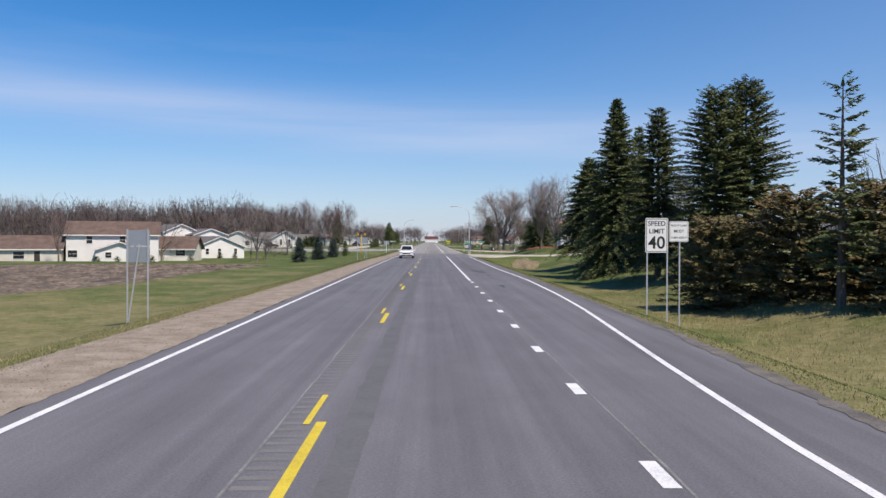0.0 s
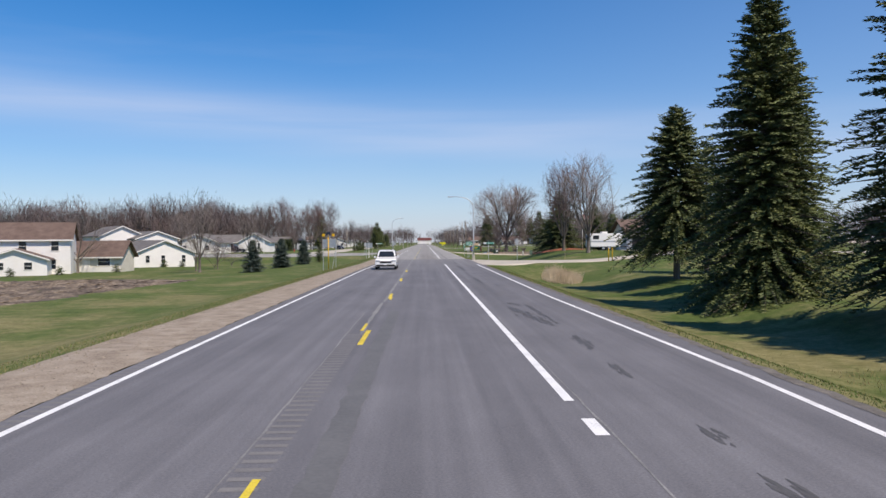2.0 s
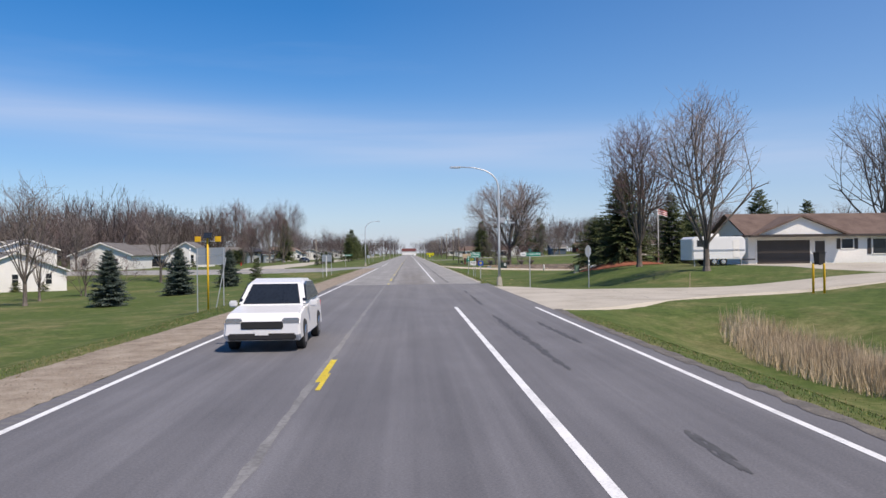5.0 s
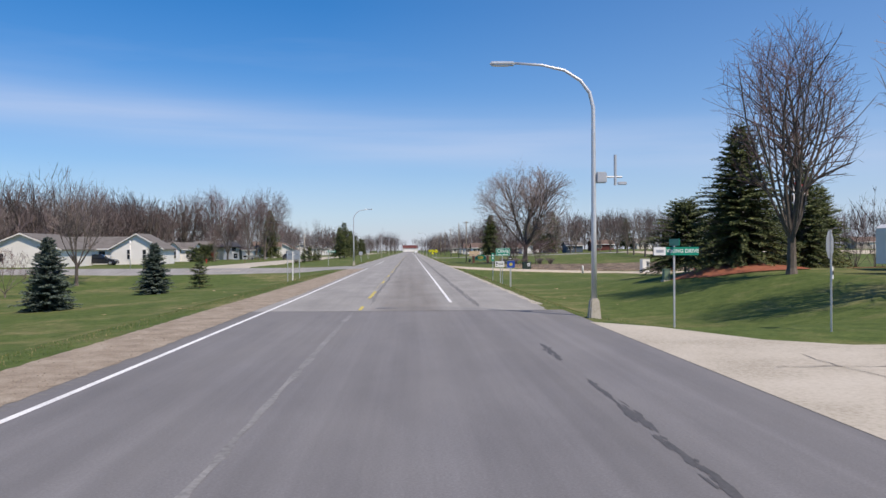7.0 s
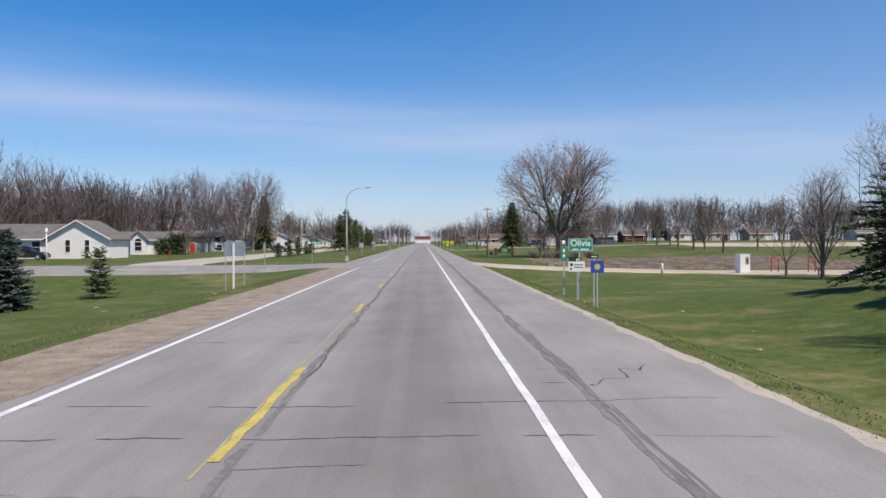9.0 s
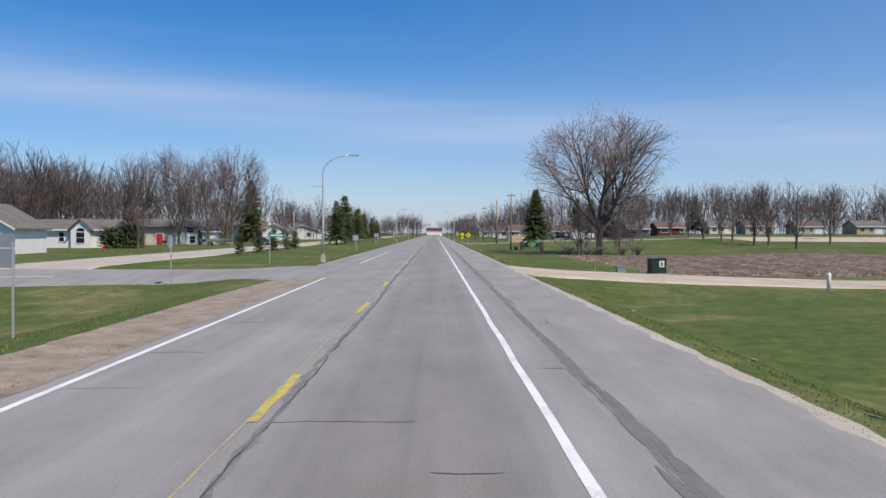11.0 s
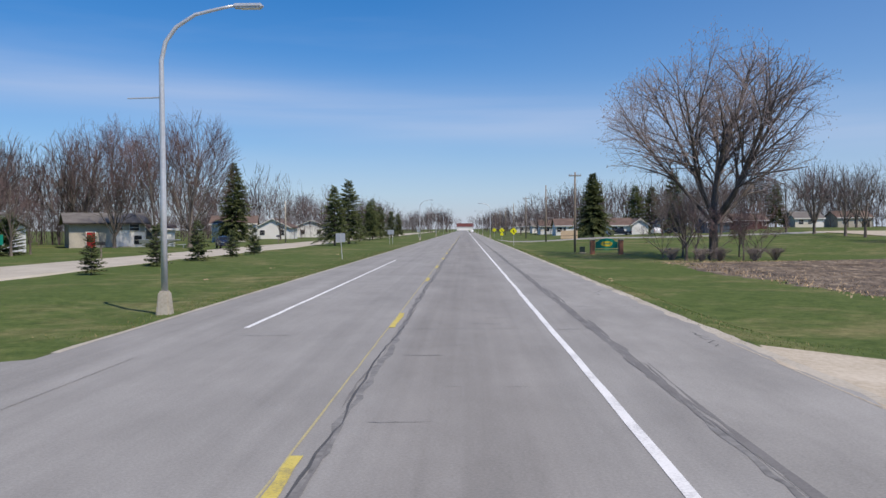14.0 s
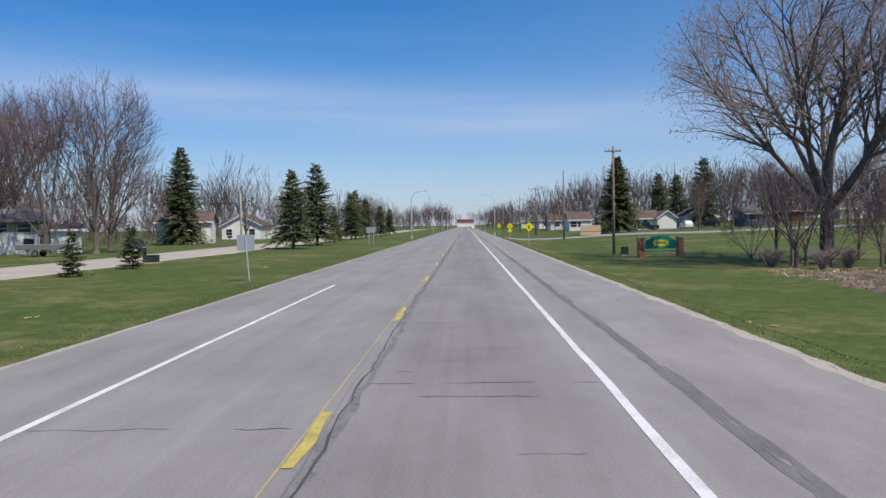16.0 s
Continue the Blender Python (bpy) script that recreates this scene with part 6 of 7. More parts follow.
# dealer's sign between brick pillars
s = thing("entrance_sign", 17.75, 311.0, None, 0, "green arched sign with a yellow oval between brick pillars", "sign")
for dx in (-1.75, 1.75):
    p = part("pillar", box(bmesh.new(), dx - 0.28, dx + 0.28, -0.28, 0.28, -0.2, 1.72), M_mortar, s, "brown brick pillar")
    part("cap", box(bmesh.new(), dx - 0.34, dx + 0.34, -0.34, 0.34, 1.72, 1.82, 0.02), M_concrete, p)
    brick = mesh("brick", [(a, b, c) for a in (-0.128, 0.128) for b in (-0.02, 0.02) for c in (-0.046, 0.046)], [(0, 1, 3, 2), (4, 6, 7, 5), (0, 4, 5, 1), (2, 3, 7, 6), (0, 2, 6, 4), (1, 5, 7, 3)], M_brick)
    for row in range(16):
        for k in (-0.5, 0.5):
            o = attach("brick", brick, p)
            o.location = (dx + k * 0.275 + (0.02 if row % 2 else -0.02), -0.29, 0.02 + row * 0.106)
arch = [(-1.35, 0.75), (1.35, 0.75), (1.35, 1.5), (1.0, 1.6), (0.8, 1.85), (0.0, 1.98), (-0.8, 1.85), (-1.0, 1.6), (-1.35, 1.5)]
bm = prism(bmesh.new(), arch, -0.08, 0.08)
bmesh.ops.recalc_face_normals(bm, faces=bm.faces[:])
b = part("board", bm, M_sign_green, s, "green arched board")
bm = bmesh.new()
prism(bm, [(0.72 * math.cos(2 * math.pi * k / 24), 1.28 + 0.33 * math.sin(2 * math.pi * k / 24)) for k in range(24)], -0.1, -0.081)
bmesh.ops.recalc_face_normals(bm, faces=bm.faces[:])
part("oval", bm, M_yellow_paint, b, "yellow oval emblem")
bars(b, [(-0.4, 0.4, 1.22, 1.36)], -0.1, M_sign_green)
part("lower_rail", box(bmesh.new(), -1.47, 1.47, -0.05, 0.05, 0.5, 0.6), M_sign_green, s)
s = thing("board_sign", 21.3, 374, None, 0, "tan board sign with a brown band on posts", "sign")
part("board", box(bmesh.new(), -1.7, 1.7, -0.06, 0.06, 0.75, 1.75), M_tan, s)
part("lower_board", box(bmesh.new(), -1.7, 1.7, -0.06, 0.06, 0.1, 0.66), M_tan, s)
bars(s, [(-1.68, 1.68, 0.67, 0.74)], -0.04, M_dark)
post(s, -1.6, 1.8, 0.07, w=0.1, mat=M_wood_pole)
post(s, 1.6, 1.8, 0.07, w=0.1, mat=M_wood_pole)

# ---- vehicles ----
def wheel(parent, x, y, rad, w):
    bm = bmesh.new()
    tube(bm, [(0, -w / 2, 0), (0, -w / 2 + 0.03, 0), (0, w / 2 - 0.03, 0), (0, w / 2, 0)], [rad * 0.9, rad, rad, rad * 0.9], 20)
    bm.transform(Matrix.Translation((x, y, rad)))
    t = part("wheel", bm, M_rubber, parent)
    bm = bmesh.new()
    s = 1 if y > 0 else -1
    tube(bm, [(0, s * (w / 2 + 0.001), 0), (0, s * (w / 2 + 0.015), 0)], [rad * 0.62, rad * 0.55], 16)
    bm.transform(Matrix.Translation((x, y, rad)))
    part("rim", bm, M_chrome, t)
    return t


def side_loft(outline, half, tuck_top=0.0, bevel=0.05):
    """A side outline (along x, z) given width, narrowed towards its top."""
    bm = prism(bmesh.new(), outline, -half, half)
    bmesh.ops.recalc_face_normals(bm, faces=bm.faces[:])
    z0, z1 = min(p[1] for p in outline), max(p[1] for p in outline)
    for v in bm.verts:
        v.co.y *= 1 - tuck_top * (v.co.z - z0) / (z1 - z0)
    bmesh.ops.bevel(bm, geom=[e for e in bm.edges if abs(e.verts[0].co.y - e.verts[1].co.y) < half], offset=bevel, segments=2, affect="EDGES")
    return bm


def car(name, x, y, rz, paint_mat, label, length=4.6, width=1.85, kind="suv"):
    t = thing(name, x, y, None, rz, label, "car")
    a = length / 2
    low = [(-a, 0.38), (-a + 0.1, 0.3), (a - 0.1, 0.28), (a, 0.42), (a - 0.02, 0.72), (a - 0.35, 0.93), (a - 1.25, 1.04), (-a + 0.05, 1.08), (-a - 0.02, 0.8)]
    top = {"suv": [(a - 1.35, 1.02), (a - 2.05, 1.6), (a - 2.6, 1.7), (-a + 0.75, 1.66), (-a + 0.12, 1.06)],
           "sedan": [(a - 1.35, 0.98), (a - 2.1, 1.4), (a - 2.7, 1.46), (-a + 1.3, 1.4), (-a + 0.55, 1.02)],
           "pickup": [(a - 1.6, 1.04), (a - 2.25, 1.7), (a - 2.7, 1.78), (a - 3.75, 1.76), (a - 3.9, 1.06)]}[kind]
    body = part("body", side_loft(low, width / 2, 0.06), paint_mat, t)
    cab = part("cabin", side_loft(top, width / 2 - 0.06, 0.22, 0.06), paint_mat, t)
    glass = [(px * 1.0, pz) for px, pz in top]
    cx, cz = sum(p[0] for p in top) / len(top), sum(p[1] for p in top) / len(top)
    small = [(cx + (px - cx) * 0.86, cz + (pz - cz) * 0.7) for px, pz in top]
    bm = prism(bmesh.new(), small, -width / 2 + 0.02, width / 2 - 0.02)
    bmesh.ops.recalc_face_normals(bm, faces=bm.faces[:])
    z0 = min(p[1] for p in top)
    z1 = max(p[1] for p in top)
    for v in bm.verts:
        v.co.y *= 1 - 0.2 * (v.co.z - z0) / (z1 - z0)
    part("side_windows", bm, M_glass, cab)
    (xa, za), (xb, zb) = top[0], top[1]
    nx, nz = (zb - za), -(xb - xa)
    ln = math.hypot(nx, nz)
    nx, nz = nx / ln * 0.012, nz / ln * 0.012
    bm = bmesh.new()
    w0, w1 = width / 2 - 0.2, width / 2 - 0.34
    q = [(xa + (xb - xa) * f, s * w, za + (zb - za) * f) for f, w in ((0.1, w0), (0.92, w1)) for s in (-1, 1)]
    vs = [bm.verts.new((px + nx * k, py, pz + nz * k)) for k in (0.2, 1.6) for px, py, pz in q]
    for f in ((0, 1, 3, 2), (4, 6, 7, 5), (0, 4, 5, 1), (2, 3, 7, 6), (0, 2, 6, 4), (1, 5, 7, 3)):
        bm.faces.new([vs[i] for i in f])
    bmesh.ops.recalc_face_normals(bm, faces=bm.faces[:])
    part("windscreen", bm, M_glass, cab)
    for s in (-1, 1):
        part("headlight", box(bmesh.new(), a - 0.24, a - 0.015, s * (width / 2 - 0.25) - 0.2, s * (width / 2 - 0.25) + 0.2, 0.66, 0.82, 0.03), M_chrome, t, "clear headlight")
        part("tail_light", box(bmesh.new(), -a - 0.02, -a + 0.12, s * (width / 2 - 0.16) - 0.12, s * (width / 2 - 0.16) + 0.12, 0.8, 1.0, 0.02), M_red_door, t, "red tail light")
        part("mirror", box(bmesh.new(), a - 1.75, a - 1.6, s * (width / 2 + 0.1) - 0.1, s * (width / 2 + 0.1) + 0.1, 1.0, 1.16, 0.03), paint_mat, t)
    part("grille", box(bmesh.new(), a - 0.1, a + 0.012, -0.5, 0.5, 0.56, 0.74, 0.02), M_rubber, t, "dark grille")
    part("bumper", box(bmesh.new(), a - 0.1, a + 0.03, -width / 2 + 0.12, width / 2 - 0.12, 0.3, 0.46, 0.03), M_rubber, t, "dark bumper")
    part("number_plate", box(bmesh.new(), a + 0.031, a + 0.04, -0.16, 0.16, 0.42, 0.55), M_sign_white, t)
    rad = 0.34 if kind == "sedan" else 0.37
    for wx in (a - 0.85, -a + 0.85):
        for wy in (-1, 1):
            wheel(t, wx, wy * (width / 2 - 0.1), rad, 0.22)
    return t


car("suv", -3.35, 105.5, -90, M_car_white, "white suv facing the camera in the oncoming lane")
car("sedan", -29.2, 308.6, -64, M_car_blue, "dark blue car standing on the frontage road", 4.5, 1.75, "sedan")
car("pickup_truck", -49.6, 244.5, 3, M_car_black, "black pickup truck parked before a white house", 5.6, 1.95, "pickup")
car("pickup_truck", 38.0, 408, 178, M_car_black, "black pickup truck parked before a bungalow", 5.6, 1.95, "pickup")
car("suv", 47.5, 411, 90, M_car_white, "white suv parked by a bungalow", 4.6, 1.85)
car("suv", 52.5, 412, 175, M_car_black, "dark suv parked by a bungalow", 4.6, 1.85)
car("sedan", 3.9, 640, 90, M_car_white, "white car far down the road", 4.6, 1.8, "sedan")

# white travel trailer beside the bungalow
t = thing("travel_trailer", 26.9, 152.9, None, 6, "white travel trailer parked on the lawn beside the bungalow", "trailer")
out = [(-2.6, 0.5), (1.9, 0.5), (2.3, 1.1), (2.3, 2.2), (2.0, 2.5), (-2.3, 2.5), (-2.6, 2.3)]
bm = side_loft(out, 1.2, 0.0, 0.08)
part("body", bm, M_car_white, t)
part("stripe", box(bmesh.new(), -2.5, 2.2, -1.225, -1.203, 1.25, 1.4), M_sign_back, t, "grey side stripe")
part("roof_unit", box(bmesh.new(), -0.6, 0.3, -0.4, 0.4, 2.47, 2.77, 0.06), M_trim, t)
part("window", box(bmesh.new(), -2.2, -1.3, -1.225, -1.203, 1.65, 2.2), M_glass, t)
part("door", box(bmesh.new(), 1.1, 1.7, -1.225, -1.203, 0.7, 2.2), M_trim, t)
for wx in (-0.6, 0.25):
    wheel(t, wx, -1.05, 0.34, 0.22)
    wheel(t, wx, 1.05, 0.34, 0.22)
part("jack", tube(bmesh.new(), [(-2.3, -0.9, -0.05), (-2.3, -0.9, 0.6)], [0.04, 0.04], 8), M_galv, t)
part("jack", tube(bmesh.new(), [(2.0, -0.9, -0.05), (2.0, -0.9, 0.6)], [0.04, 0.04], 8), M_galv, t)
part("hitch", box(bmesh.new(), 2.4, 3.8, -0.06, 0.06, 0.42, 0.54), M_rubber, t)

# boat on a trailer on the left yard
t = thing("boat_trailer", -37.5, 309, None, 6, "small grey boat on a trailer beside a yard", "boat")
hull = [(-2.2, 0.62), (1.2, 0.6), (2.4, 1.02), (2.3, 1.1), (-2.25, 1.12)]
part("hull", side_loft(hull, 0.8, -0.15, 0.05), M_sign_back, t)
part("frame", box(bmesh.new(), -2.2, 3.2, -0.06, 0.06, 0.42, 0.5), M_galv, t)
wheel(t, -0.5, -0.85, 0.3, 0.18)
wheel(t, -0.5, 0.85, 0.3, 0.18)
part("stand", tube(bmesh.new(), [(2.9, 0, -0.02), (2.9, 0, 0.46)], [0.04, 0.04], 8), M_galv, t)

# ---- boxes, posts, yard things ----
def cabinet(x, y, w, h, d, mat, label, plate_mat=None, name="utility_cabinet"):
    t = thing(name, x, y, None, 4, label, "utility box")
    part("body", box(bmesh.new(), -w / 2, w / 2, 0, d, -0.05, h - 0.06, 0.02), mat, t)
    part("lid", box(bmesh.new(), -w / 2 - 0.03, w / 2 + 0.03, -0.03, d + 0.03, h - 0.06, h, 0.015), mat, t)
    part("plinth", box(bmesh.new(), -w / 2 - 0.08, w / 2 + 0.08, -0.08, d + 0.08, -0.12, 0.06), M_concrete, t)
    if plate_mat:
        part("notice", box(bmesh.new(), 0.02, 0.4, -0.008, -0.002, h * 0.45, h * 0.85), plate_mat, t, "white notice plate")
        part("mark", box(bmesh.new(), 0.14, 0.28, -0.011, -0.0085, h * 0.52, h * 0.76), M_sign_black, t)
    return t


cabinet(17.6, 230.6, 1.15, 1.2, 1.0, M_green_box, "dark green utility cabinet with a white notice", M_sign_white)
cabinet(15.0, 231.5, 0.7, 0.6, 0.5, M_sign_back, "low grey-green utility pedestal by the drive", None, "utility_pedestal")
cabinet(15.4, 315.0, 0.6, 0.8, 0.5, M_green_box, "dark meter box at the foot of a pole")
cabinet(-20.8, 291, 0.9, 0.55, 0.7, M_green_box, "low dark green box on the lawn")
cabinet(17.8, 167.2, 0.42, 0.8, 0.42, M_pale_green, "pale green utility pedestal on the lawn", None, "utility_pedestal")
cabinet(31.8, 219.0, 1.0, 1.85, 1.0, M_trim, "tall white water station cabinet on concrete", M_sign_back, "water_station")
for x in (35.6, 39.3):
    t = thing("guard_frame", x, 221.0, None, 0, "red steel guard frame by the concrete pad", "guard rail", "red guard frames")
    part("frame", tube(bmesh.new(), [(-0.35, 0, -0.2), (-0.35, 0, 1.45), (-0.3, 0, 1.55), (0.3, 0, 1.55), (0.35, 0, 1.45), (0.35, 0, -0.2)], [0.05] * 6, 10), M_red_door, t, smooth=True)
t = thing("bollard", 22.2, 214.0, None, 0, "white concrete bollard beside the drive", "bollard")
part("shaft", tube(bmesh.new(), [(0, 0, -0.2), (0, 0, 0.85), (0, 0, 0.93)], [0.11, 0.11, 0.06], 14), M_trim, t, smooth=True)
for dx in (0.0, 0.28):
    t = thing("marker_post", 20.7 + dx, 123.8 - 2.0 * dx, None, 0, "yellow steel marker post beside the side road", "bollard", "yellow marker posts")
    part("shaft", tube(bmesh.new(), [(0, 0, -0.2), (0, 0, 1.35), (0, 0, 1.42)], [0.06, 0.06, 0.03], 12), M_yellow_steel, t, smooth=True)
t = thing("trash_bin", 33.2, 147.0, None, 10, "dark wheeled rubbish bin on the driveway", "bin")
bm = box(bmesh.new(), -0.32, 0.32, -0.36, 0.36, 0.08, 1.0, 0.03)
for v in bm.verts:
    if v.co.z < 0.5:
        v.co.x *= 0.82
        v.co.y *= 0.82
part("body", bm, M_rubber, t)
part("lid", box(bmesh.new(), -0.34, 0.34, -0.38, 0.4, 1.0, 1.07, 0.02), M_rubber, t)
for s in (-1, 1):
    part("wheel", tube(bmesh.new(), [(s * 0.28, 0.34, 0.11), (s * 0.34, 0.34, 0.11)], [0.11, 0.11], 12), M_rubber, t)


def mailbox(x, y, label="black mailbox on a wooden post by the frontage road"):
    t = thing("mailbox", x, y, None, 90, label, "mailbox", "mailboxes")
    part("post", box(bmesh.new(), -0.05, 0.05, -0.05, 0.05, -0.2, 1.05), M_wood_pole, t)
    bm = bmesh.new()
    prism(bm, [(-0.13, 1.05), (0.13, 1.05), (0.13, 1.2)] + [(0.13 * math.cos(a), 1.2 + 0.13 * math.sin(a)) for a in (0.5, 1.0, 1.57, 2.1, 2.6)] + [(-0.13, 1.2)], -0.3, 0.3)
    bmesh.ops.recalc_face_normals(bm, faces=bm.faces[:])
    part("box", bm, M_rubber, t)


mailbox(-30.0, 277)
mailbox(-30.0, 262)
mailbox(-30.0, 340)
t = thing("yard_lamp", -38.5, 226.5, None, 0, "white yard lamp post beside the side street", "lamp")
part("pole", tube(bmesh.new(), [(0, 0, -0.2), (0, 0, 3.2)], [0.07, 0.05], 10), M_trim, t, smooth=True)
part("lantern", tube(bmesh.new(), [(0, 0, 3.2), (0, 0, 3.3), (0, 0, 3.6), (0, 0, 3.72)], [0.06, 0.16, 0.14, 0.03], 10), M_trim, t)
t = thing("hydrant", -37.0, 262.0, None, 0, "small red hydrant by the side street", "hydrant")
part("barrel", tube(bmesh.new(), [(0, 0, -0.1), (0, 0, 0.5), (0, 0, 0.62), (0, 0, 0.7)], [0.11, 0.1, 0.12, 0.04], 12), M_red_door, t)
for sgn in (-1, 1):
    part("outlet", tube(bmesh.new(), [(sgn * 0.08, 0, 0.42), (sgn * 0.17, 0, 0.42)], [0.05, 0.05], 10), M_red_door, t)

# ---- mulch, reeds, shrubs, blades ----
mv, mf = [], []
for i in range(9):
    for k in range(36):
        a, q = 2 * math.pi * k / 36, i / 8
        wob = 1 + 0.08 * math.sin(3 * a) + 0.05 * math.sin(7 * a)
        x, y = 22.5 + 4.2 * q * wob * math.cos(a), 166.0 + 4.6 * q * wob * math.sin(a)
        mv.append((x, y, ground_z(x, y) + 0.02 + 0.3 * (1 - q * q)))
for i in range(8):
    for k in range(36):
        mf.append((i * 36 + k, (i + 1) * 36 + k, (i + 1) * 36 + (k + 1) % 36, i * 36 + (k + 1) % 36))
tagged(new("mulch_bed", mesh("mulch_bed", mv, mf, M_mulch)), "mounded red mulch bed round the spruce", "mulch bed", kind="structure")
mulch2 = [(v[0] + 14.0, v[1] + 9.0, ground_z(v[0] + 14.0, v[1] + 9.0) + 0.02 + (v[2] - ground_z(v[0], v[1])) * 0.5) for v in mv]
tagged(new("mulch_bed", mesh("mulch_bed", mulch2, mf, M_mulch)), "mounded red mulch bed on the lawn", "mulch bed", kind="structure")


def blades(name, spots, mat, low, high, width, label, seed, lean=0.35, category="grass"):
    r = random.Random(seed)
    verts, faces = [], []
    for x, y in spots:
        z, hh, a = ground_z(x, y) - 0.02, r.uniform(low, high), r.uniform(0, 6.283)
        w, dx, dy = width * r.uniform(0.6, 1.3), r.gauss(0, lean) * hh, r.gauss(0, lean) * hh
        b = len(verts)
        c, q = math.cos(a) * w, math.sin(a) * w
        verts += [(x - c, y - q, z), (x + c, y + q, z), (x + dx, y + dy, z + hh)]
        faces.append((b, b + 1, b + 2))
    return tagged(new(name, mesh(name, verts, faces, mat)), label, category, kind="stuff")


r = random.Random(5)
spots = []
while len(spots) < 12000:
    u, v = r.gauss(0, 0.45), r.gauss(0, 0.45)
    if u * u + v * v < 1:
        spots.append((12.6 + 1.7 * u + 0.4 * v, 108.0 + 7.4 * v))
blades("reed_clump", spots, M_straw_reed, 0.3, 0.85, 0.012, "clump of dry tan reeds in the ditch", 6, 0.2, "reeds")
green, dry = [], []
for k in range(140000):
    y = r.uniform(2, 300) if k % 3 else r.uniform(2, 130)
    if r.random() < 0.5:
        x = -7.5 - abs(r.gauss(0, 1.6)) if y < 200 else (-7.5 - abs(r.gauss(0, 1.5)))
        if 199 < y < 228:
            continue
    else:
        x = (R_EDGE(y) + 0.12 if y < 116 else 5.6) + abs(r.gauss(0, 1.8))
        if 114 < y < 139 or 215 < y < 227:
            continue
    p = (0.25 if x > 0 else 0.5) if y < 45 else 0.15
    (dry if r.random() < p else green).append((x, y))
blades("verge_grass", green, M_blade, 0.015, 0.045, 0.011, "short green grass along the road edge", 7)
blades("dry_grass", dry, M_dry, 0.02, 0.08, 0.01, "dry straw grass along the road edge", 8)
spots = [(r.uniform(10.5, 24), r.uniform(14, 56)) for k in range(18000)]
blades("ditch_grass", spots, M_dry, 0.05, 0.16, 0.012, "tall dry grass below the spruces", 9, 0.3)
spots = []
for k in range(26000):
    u, v = r.random(), r.random()
    x, y = 18.2 + 1.2 * v + 46 * u, 231.5 + 60 * v
    spots.append((round(x / 0.76) * 0.76 + r.gauss(0, 0.25), y))
blades("corn_stubble", spots, M_reed, 0.04, 0.2, 0.06, "pale corn stubble in the ploughed field", 10, 0.5, "stubble")


def shrub(name, x, y, label, seed, hh, rad, mat, n=420):
    """A bare many-stemmed shrub."""
    q = random.Random(seed)
    segs = []
    for k in range(n // 12):
        a, s = q.uniform(0, 6.283), q.uniform(0.1, 1.0)
        d = Vector((math.cos(a) * s * rad, math.sin(a) * s * rad, hh * q.uniform(0.7, 1.0)))
        p0 = Vector((d.x * 0.15, d.y * 0.15, -0.05))
        mid = Vector((d.x * 0.5, d.y * 0.5, d.z * 0.6))
        segs += [(p0, mid, 0.02, 0.013), (mid, d, 0.013, 0.007)]
        for j in range(11):
            f = q.uniform(0.3, 1.0)
            at = p0.lerp(mid, f) if q.random() < 0.3 else mid.lerp(d, f)
            segs.append((at, at + Vector((q.uniform(-0.35, 0.35) * rad, q.uniform(-0.35, 0.35) * rad, q.uniform(0.0, 0.32) * hh)), 0.009, 0.005))
    t = thing(name, x, y, None, 0, label, "shrub")
    attach("bush", segments_mesh("bush", segs, mat, lambda a: 3), t)
    return t


shrub("shrub", 30.6, 122.0, "bare reddish many-stemmed shrub beside the side road", 1, 3.6, 3.0, M_dogwood, 3600)
shrub("shrub", 45.5, 147.5, "bare reddish shrub by the bungalow", 2, 1.8, 1.6, M_red_twig, 900)
for x, y, q in ((24.0, 292.5, 3), (26.2, 293.5, 4), (29.5, 293.0, 5), (21.8, 295.5, 6), (32.5, 295.5, 7)):
    shrub("shrub", x, y, "bare undergrowth at the foot of the cottonwood", q, 1.2, 1.3, M_twig, 700)
for x, y, q in ((-49.2, 186.3, 11), (-46.0, 186.8, 12), (-57.2, 186.0, 13), (-60.8, 145.6, 14), (-57.2, 145.8, 15), (-52.5, 150.4, 18), (-48.6, 161.2, 19), (-41.0, 281.0, 16), (-44.0, 249.5, 17)):
    conifer("foundation_shrub", x, y, "low round evergreen shrub by a house wall", q, 1.1, 0.75, "foundation shrubs", skirt=0.02, power=0.35, twig=0.2, mat=M_needle)
for x, y, q, hh in ((-44.3, 282.6, 21, 2.4), (-42.4, 283.6, 22, 3.2)):
    conifer("evergreen_shrub", x, y, "dense round evergreen shrub at a yard corner", q, hh, 2.3, "", skirt=0.02, power=0.22, twig=0.26, density=1.7, droop=0.0)


# ---- small things on the verges ----
mound = bmesh.new()
bmesh.ops.create_icosphere(mound, subdivisions=3, radius=0.26)
for v in mound.verts:
    k = 1 + 0.35 * noise.noise(v.co * 4.0)
    v.co = Vector((v.co.x * 1.1 * k, v.co.y * 0.7 * k, max(-0.05, v.co.z * 0.35 * k)))
t = thing("dirt_mound", 8.8, 203.5, None, 20, "small mound of dark dug soil in the grass", "dirt mound")
part("soil", mound, M_soil, t)
for x, y, lean in ((13.3, 233.0, -4), (17.2, 131.9, 3)):
    t = thing("marker_stake", x, y, None, 0, "thin pale wooden marker stake in the grass", "stake", "marker stakes")
    part("stake", tube(bmesh.new(), [(0, 0, -0.2), (lean * 0.01, 0, 0.9)], [0.022, 0.018], 6), M_tan, t)
q = random.Random(91)
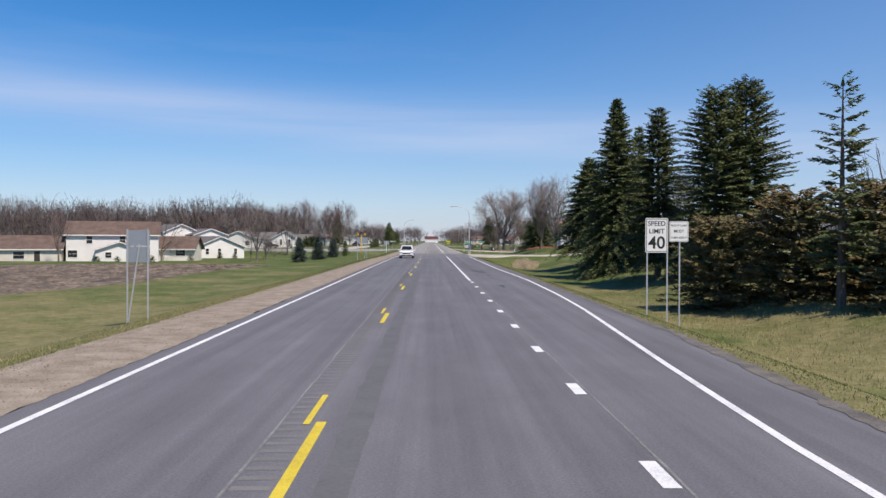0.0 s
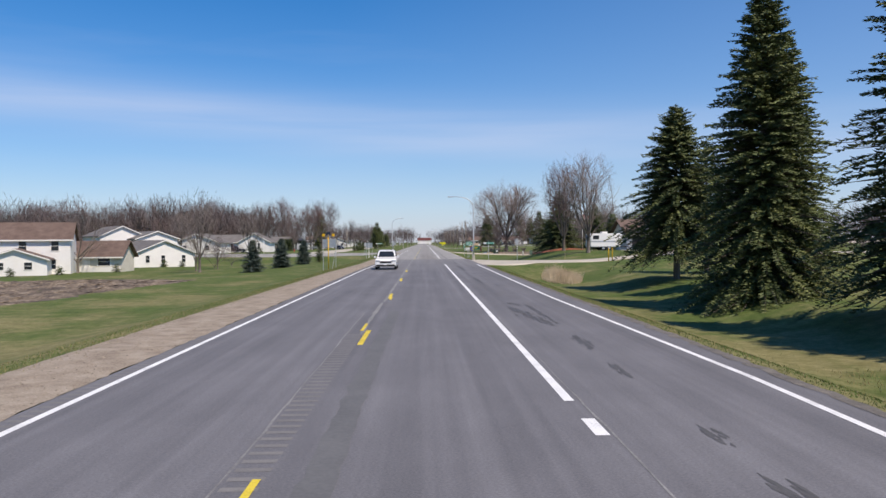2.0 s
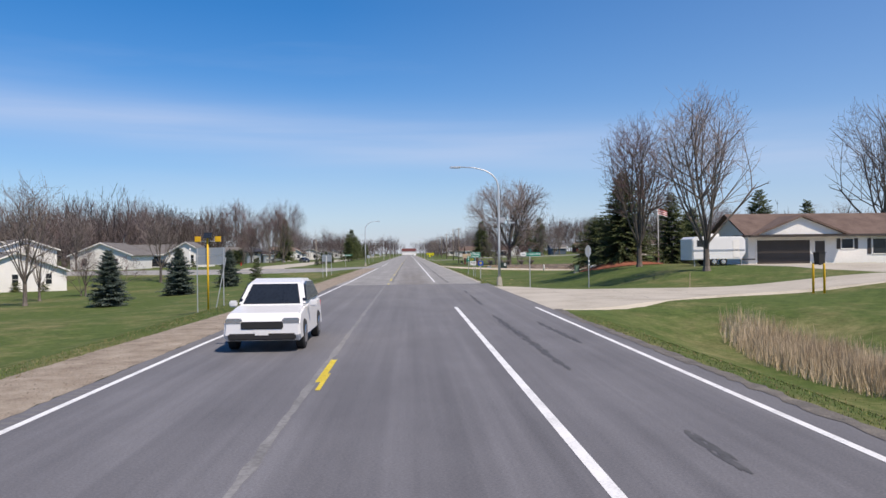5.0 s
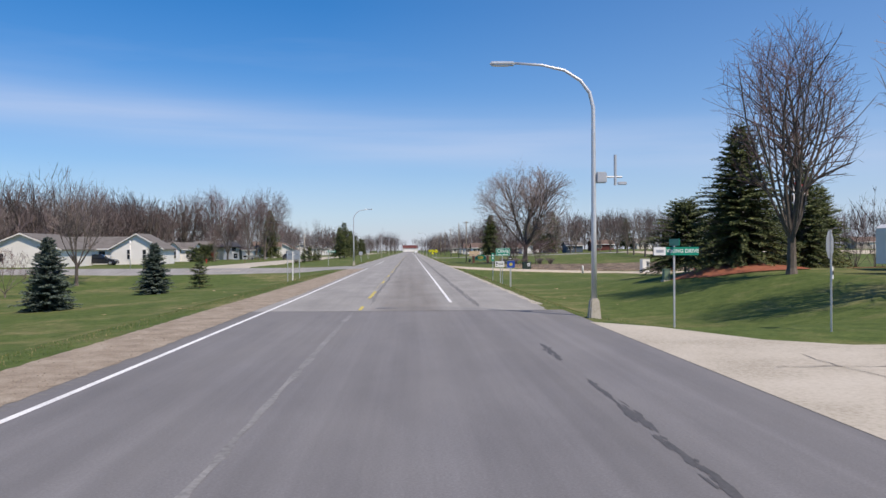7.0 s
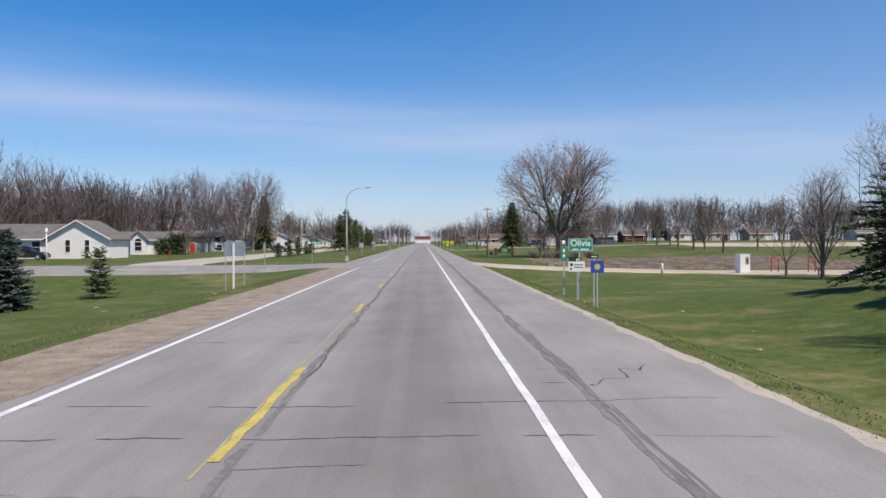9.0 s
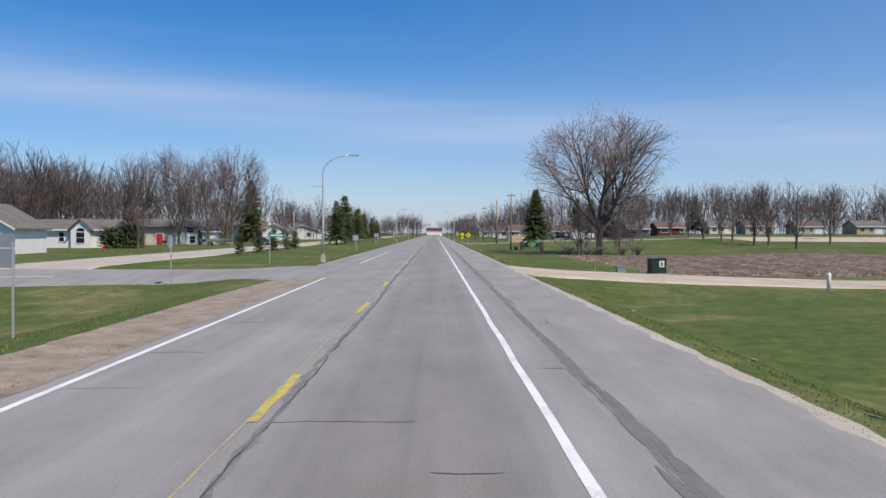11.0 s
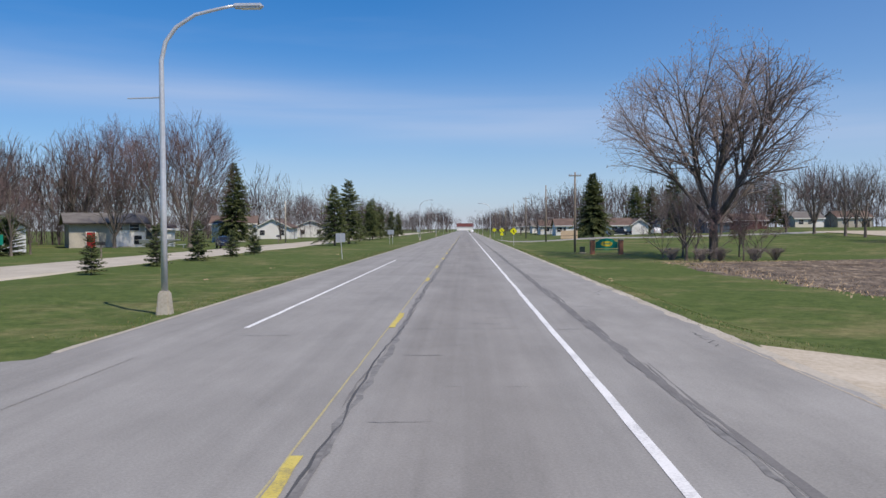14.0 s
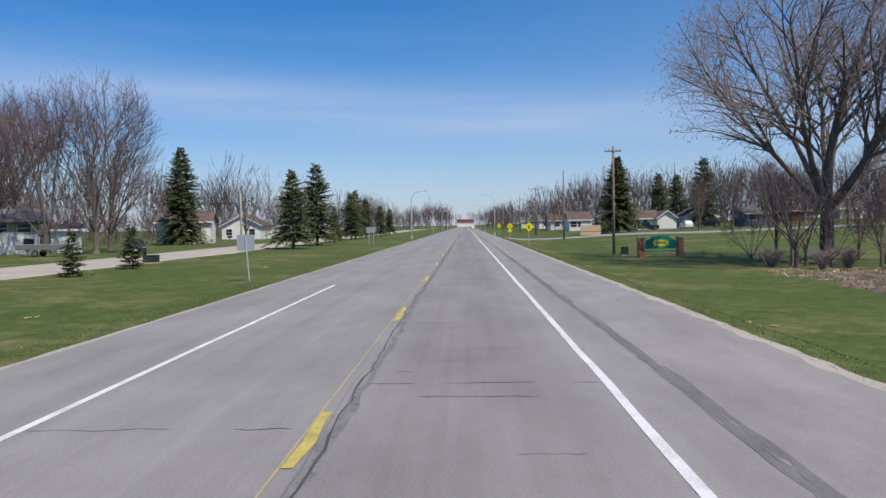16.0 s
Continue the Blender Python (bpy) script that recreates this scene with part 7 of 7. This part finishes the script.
for k in range(26):
    y = q.uniform(150, 300)
    x = q.uniform(6.6, 13) if k % 2 else -q.uniform(8.5, 18)
    if 198 < y < 230:
        continue
    bm = bmesh.new()
    for j in range(4):
        bmesh.ops.create_cube(bm, size=1.0, matrix=pose(q.uniform(-0.12, 0.12), q.uniform(-0.12, 0.12), 0.02, q.uniform(-20, 20), q.uniform(-20, 20), q.uniform(0, 90)) @ Matrix.Diagonal((q.uniform(0.05, 0.16), q.uniform(0.03, 0.08), 0.02, 1)))
    t = thing("bark_scrap", x, y, None, 0, "pale dry scraps of bark on the grass", "debris", "scraps on the grass")
    part("scrap", bm, M_reed, t)

t = thing("flag_pole", 26.3, 166.7, None, 0, "thin pale flag pole with a striped flag", "flag pole")
part("pole", tube(bmesh.new(), [(0, 0, -0.2), (0, 0, 3.0), (0, 0, 5.9)], [0.05, 0.04, 0.03], 10), M_trim, t, smooth=True)
part("ball", tube(bmesh.new(), [(0, 0, 5.88), (0, 0, 5.95), (0, 0, 6.02)], [0.03, 0.07, 0.02], 10), M_trim, t)
for k in range(6):
    bm = bmesh.new()
    rows = [[bm.verts.new((0.04 + 0.12 * i, 0.06 * math.sin(i * 1.1) + 0.006 * j, 5.75 - 0.1 * (k + j) - 0.035 * i)) for i in range(9)] for j in (0, 1)]
    for i in range(8):
        bm.faces.new((rows[0][i], rows[0][i + 1], rows[1][i + 1], rows[1][i]))
    f = part("stripe", bm, M_red_door if k % 2 == 0 else M_trim, t)
    f.modifiers.new("thickness", "SOLIDIFY").thickness = 0.006

# ---- loose stones on the gravel shoulder ----
q = random.Random(404)
sv, sf = [], []
for k in range(9000):
    y = 6 + 195 * q.random() ** 1.3
    x = q.uniform(-7.95 + 0.8 * sm(92, 124, y), -5.75 + 0.55 * sm(100, 150, y))
    e, z, a = q.uniform(0.008, 0.026), ground_z(x, y) + 0.008, q.uniform(0, 6.283)
    b = len(sv)
    for i in range(4):
        sv.append((x + e * math.cos(a + 1.571 * i) * q.uniform(0.7, 1.3), y + e * math.sin(a + 1.571 * i) * q.uniform(0.7, 1.3), z))
    sv.append((x + q.uniform(-0.3, 0.3) * e, y + q.uniform(-0.3, 0.3) * e, z + e * q.uniform(0.5, 1.0)))
    sf += [(b + i, b + (i + 1) % 4, b + 4) for i in range(4)]
tagged(new("gravel_stones", mesh("gravel_stones", sv, sf, M_stone)), "loose tan and grey stones on the gravel shoulder", "stones", kind="stuff")
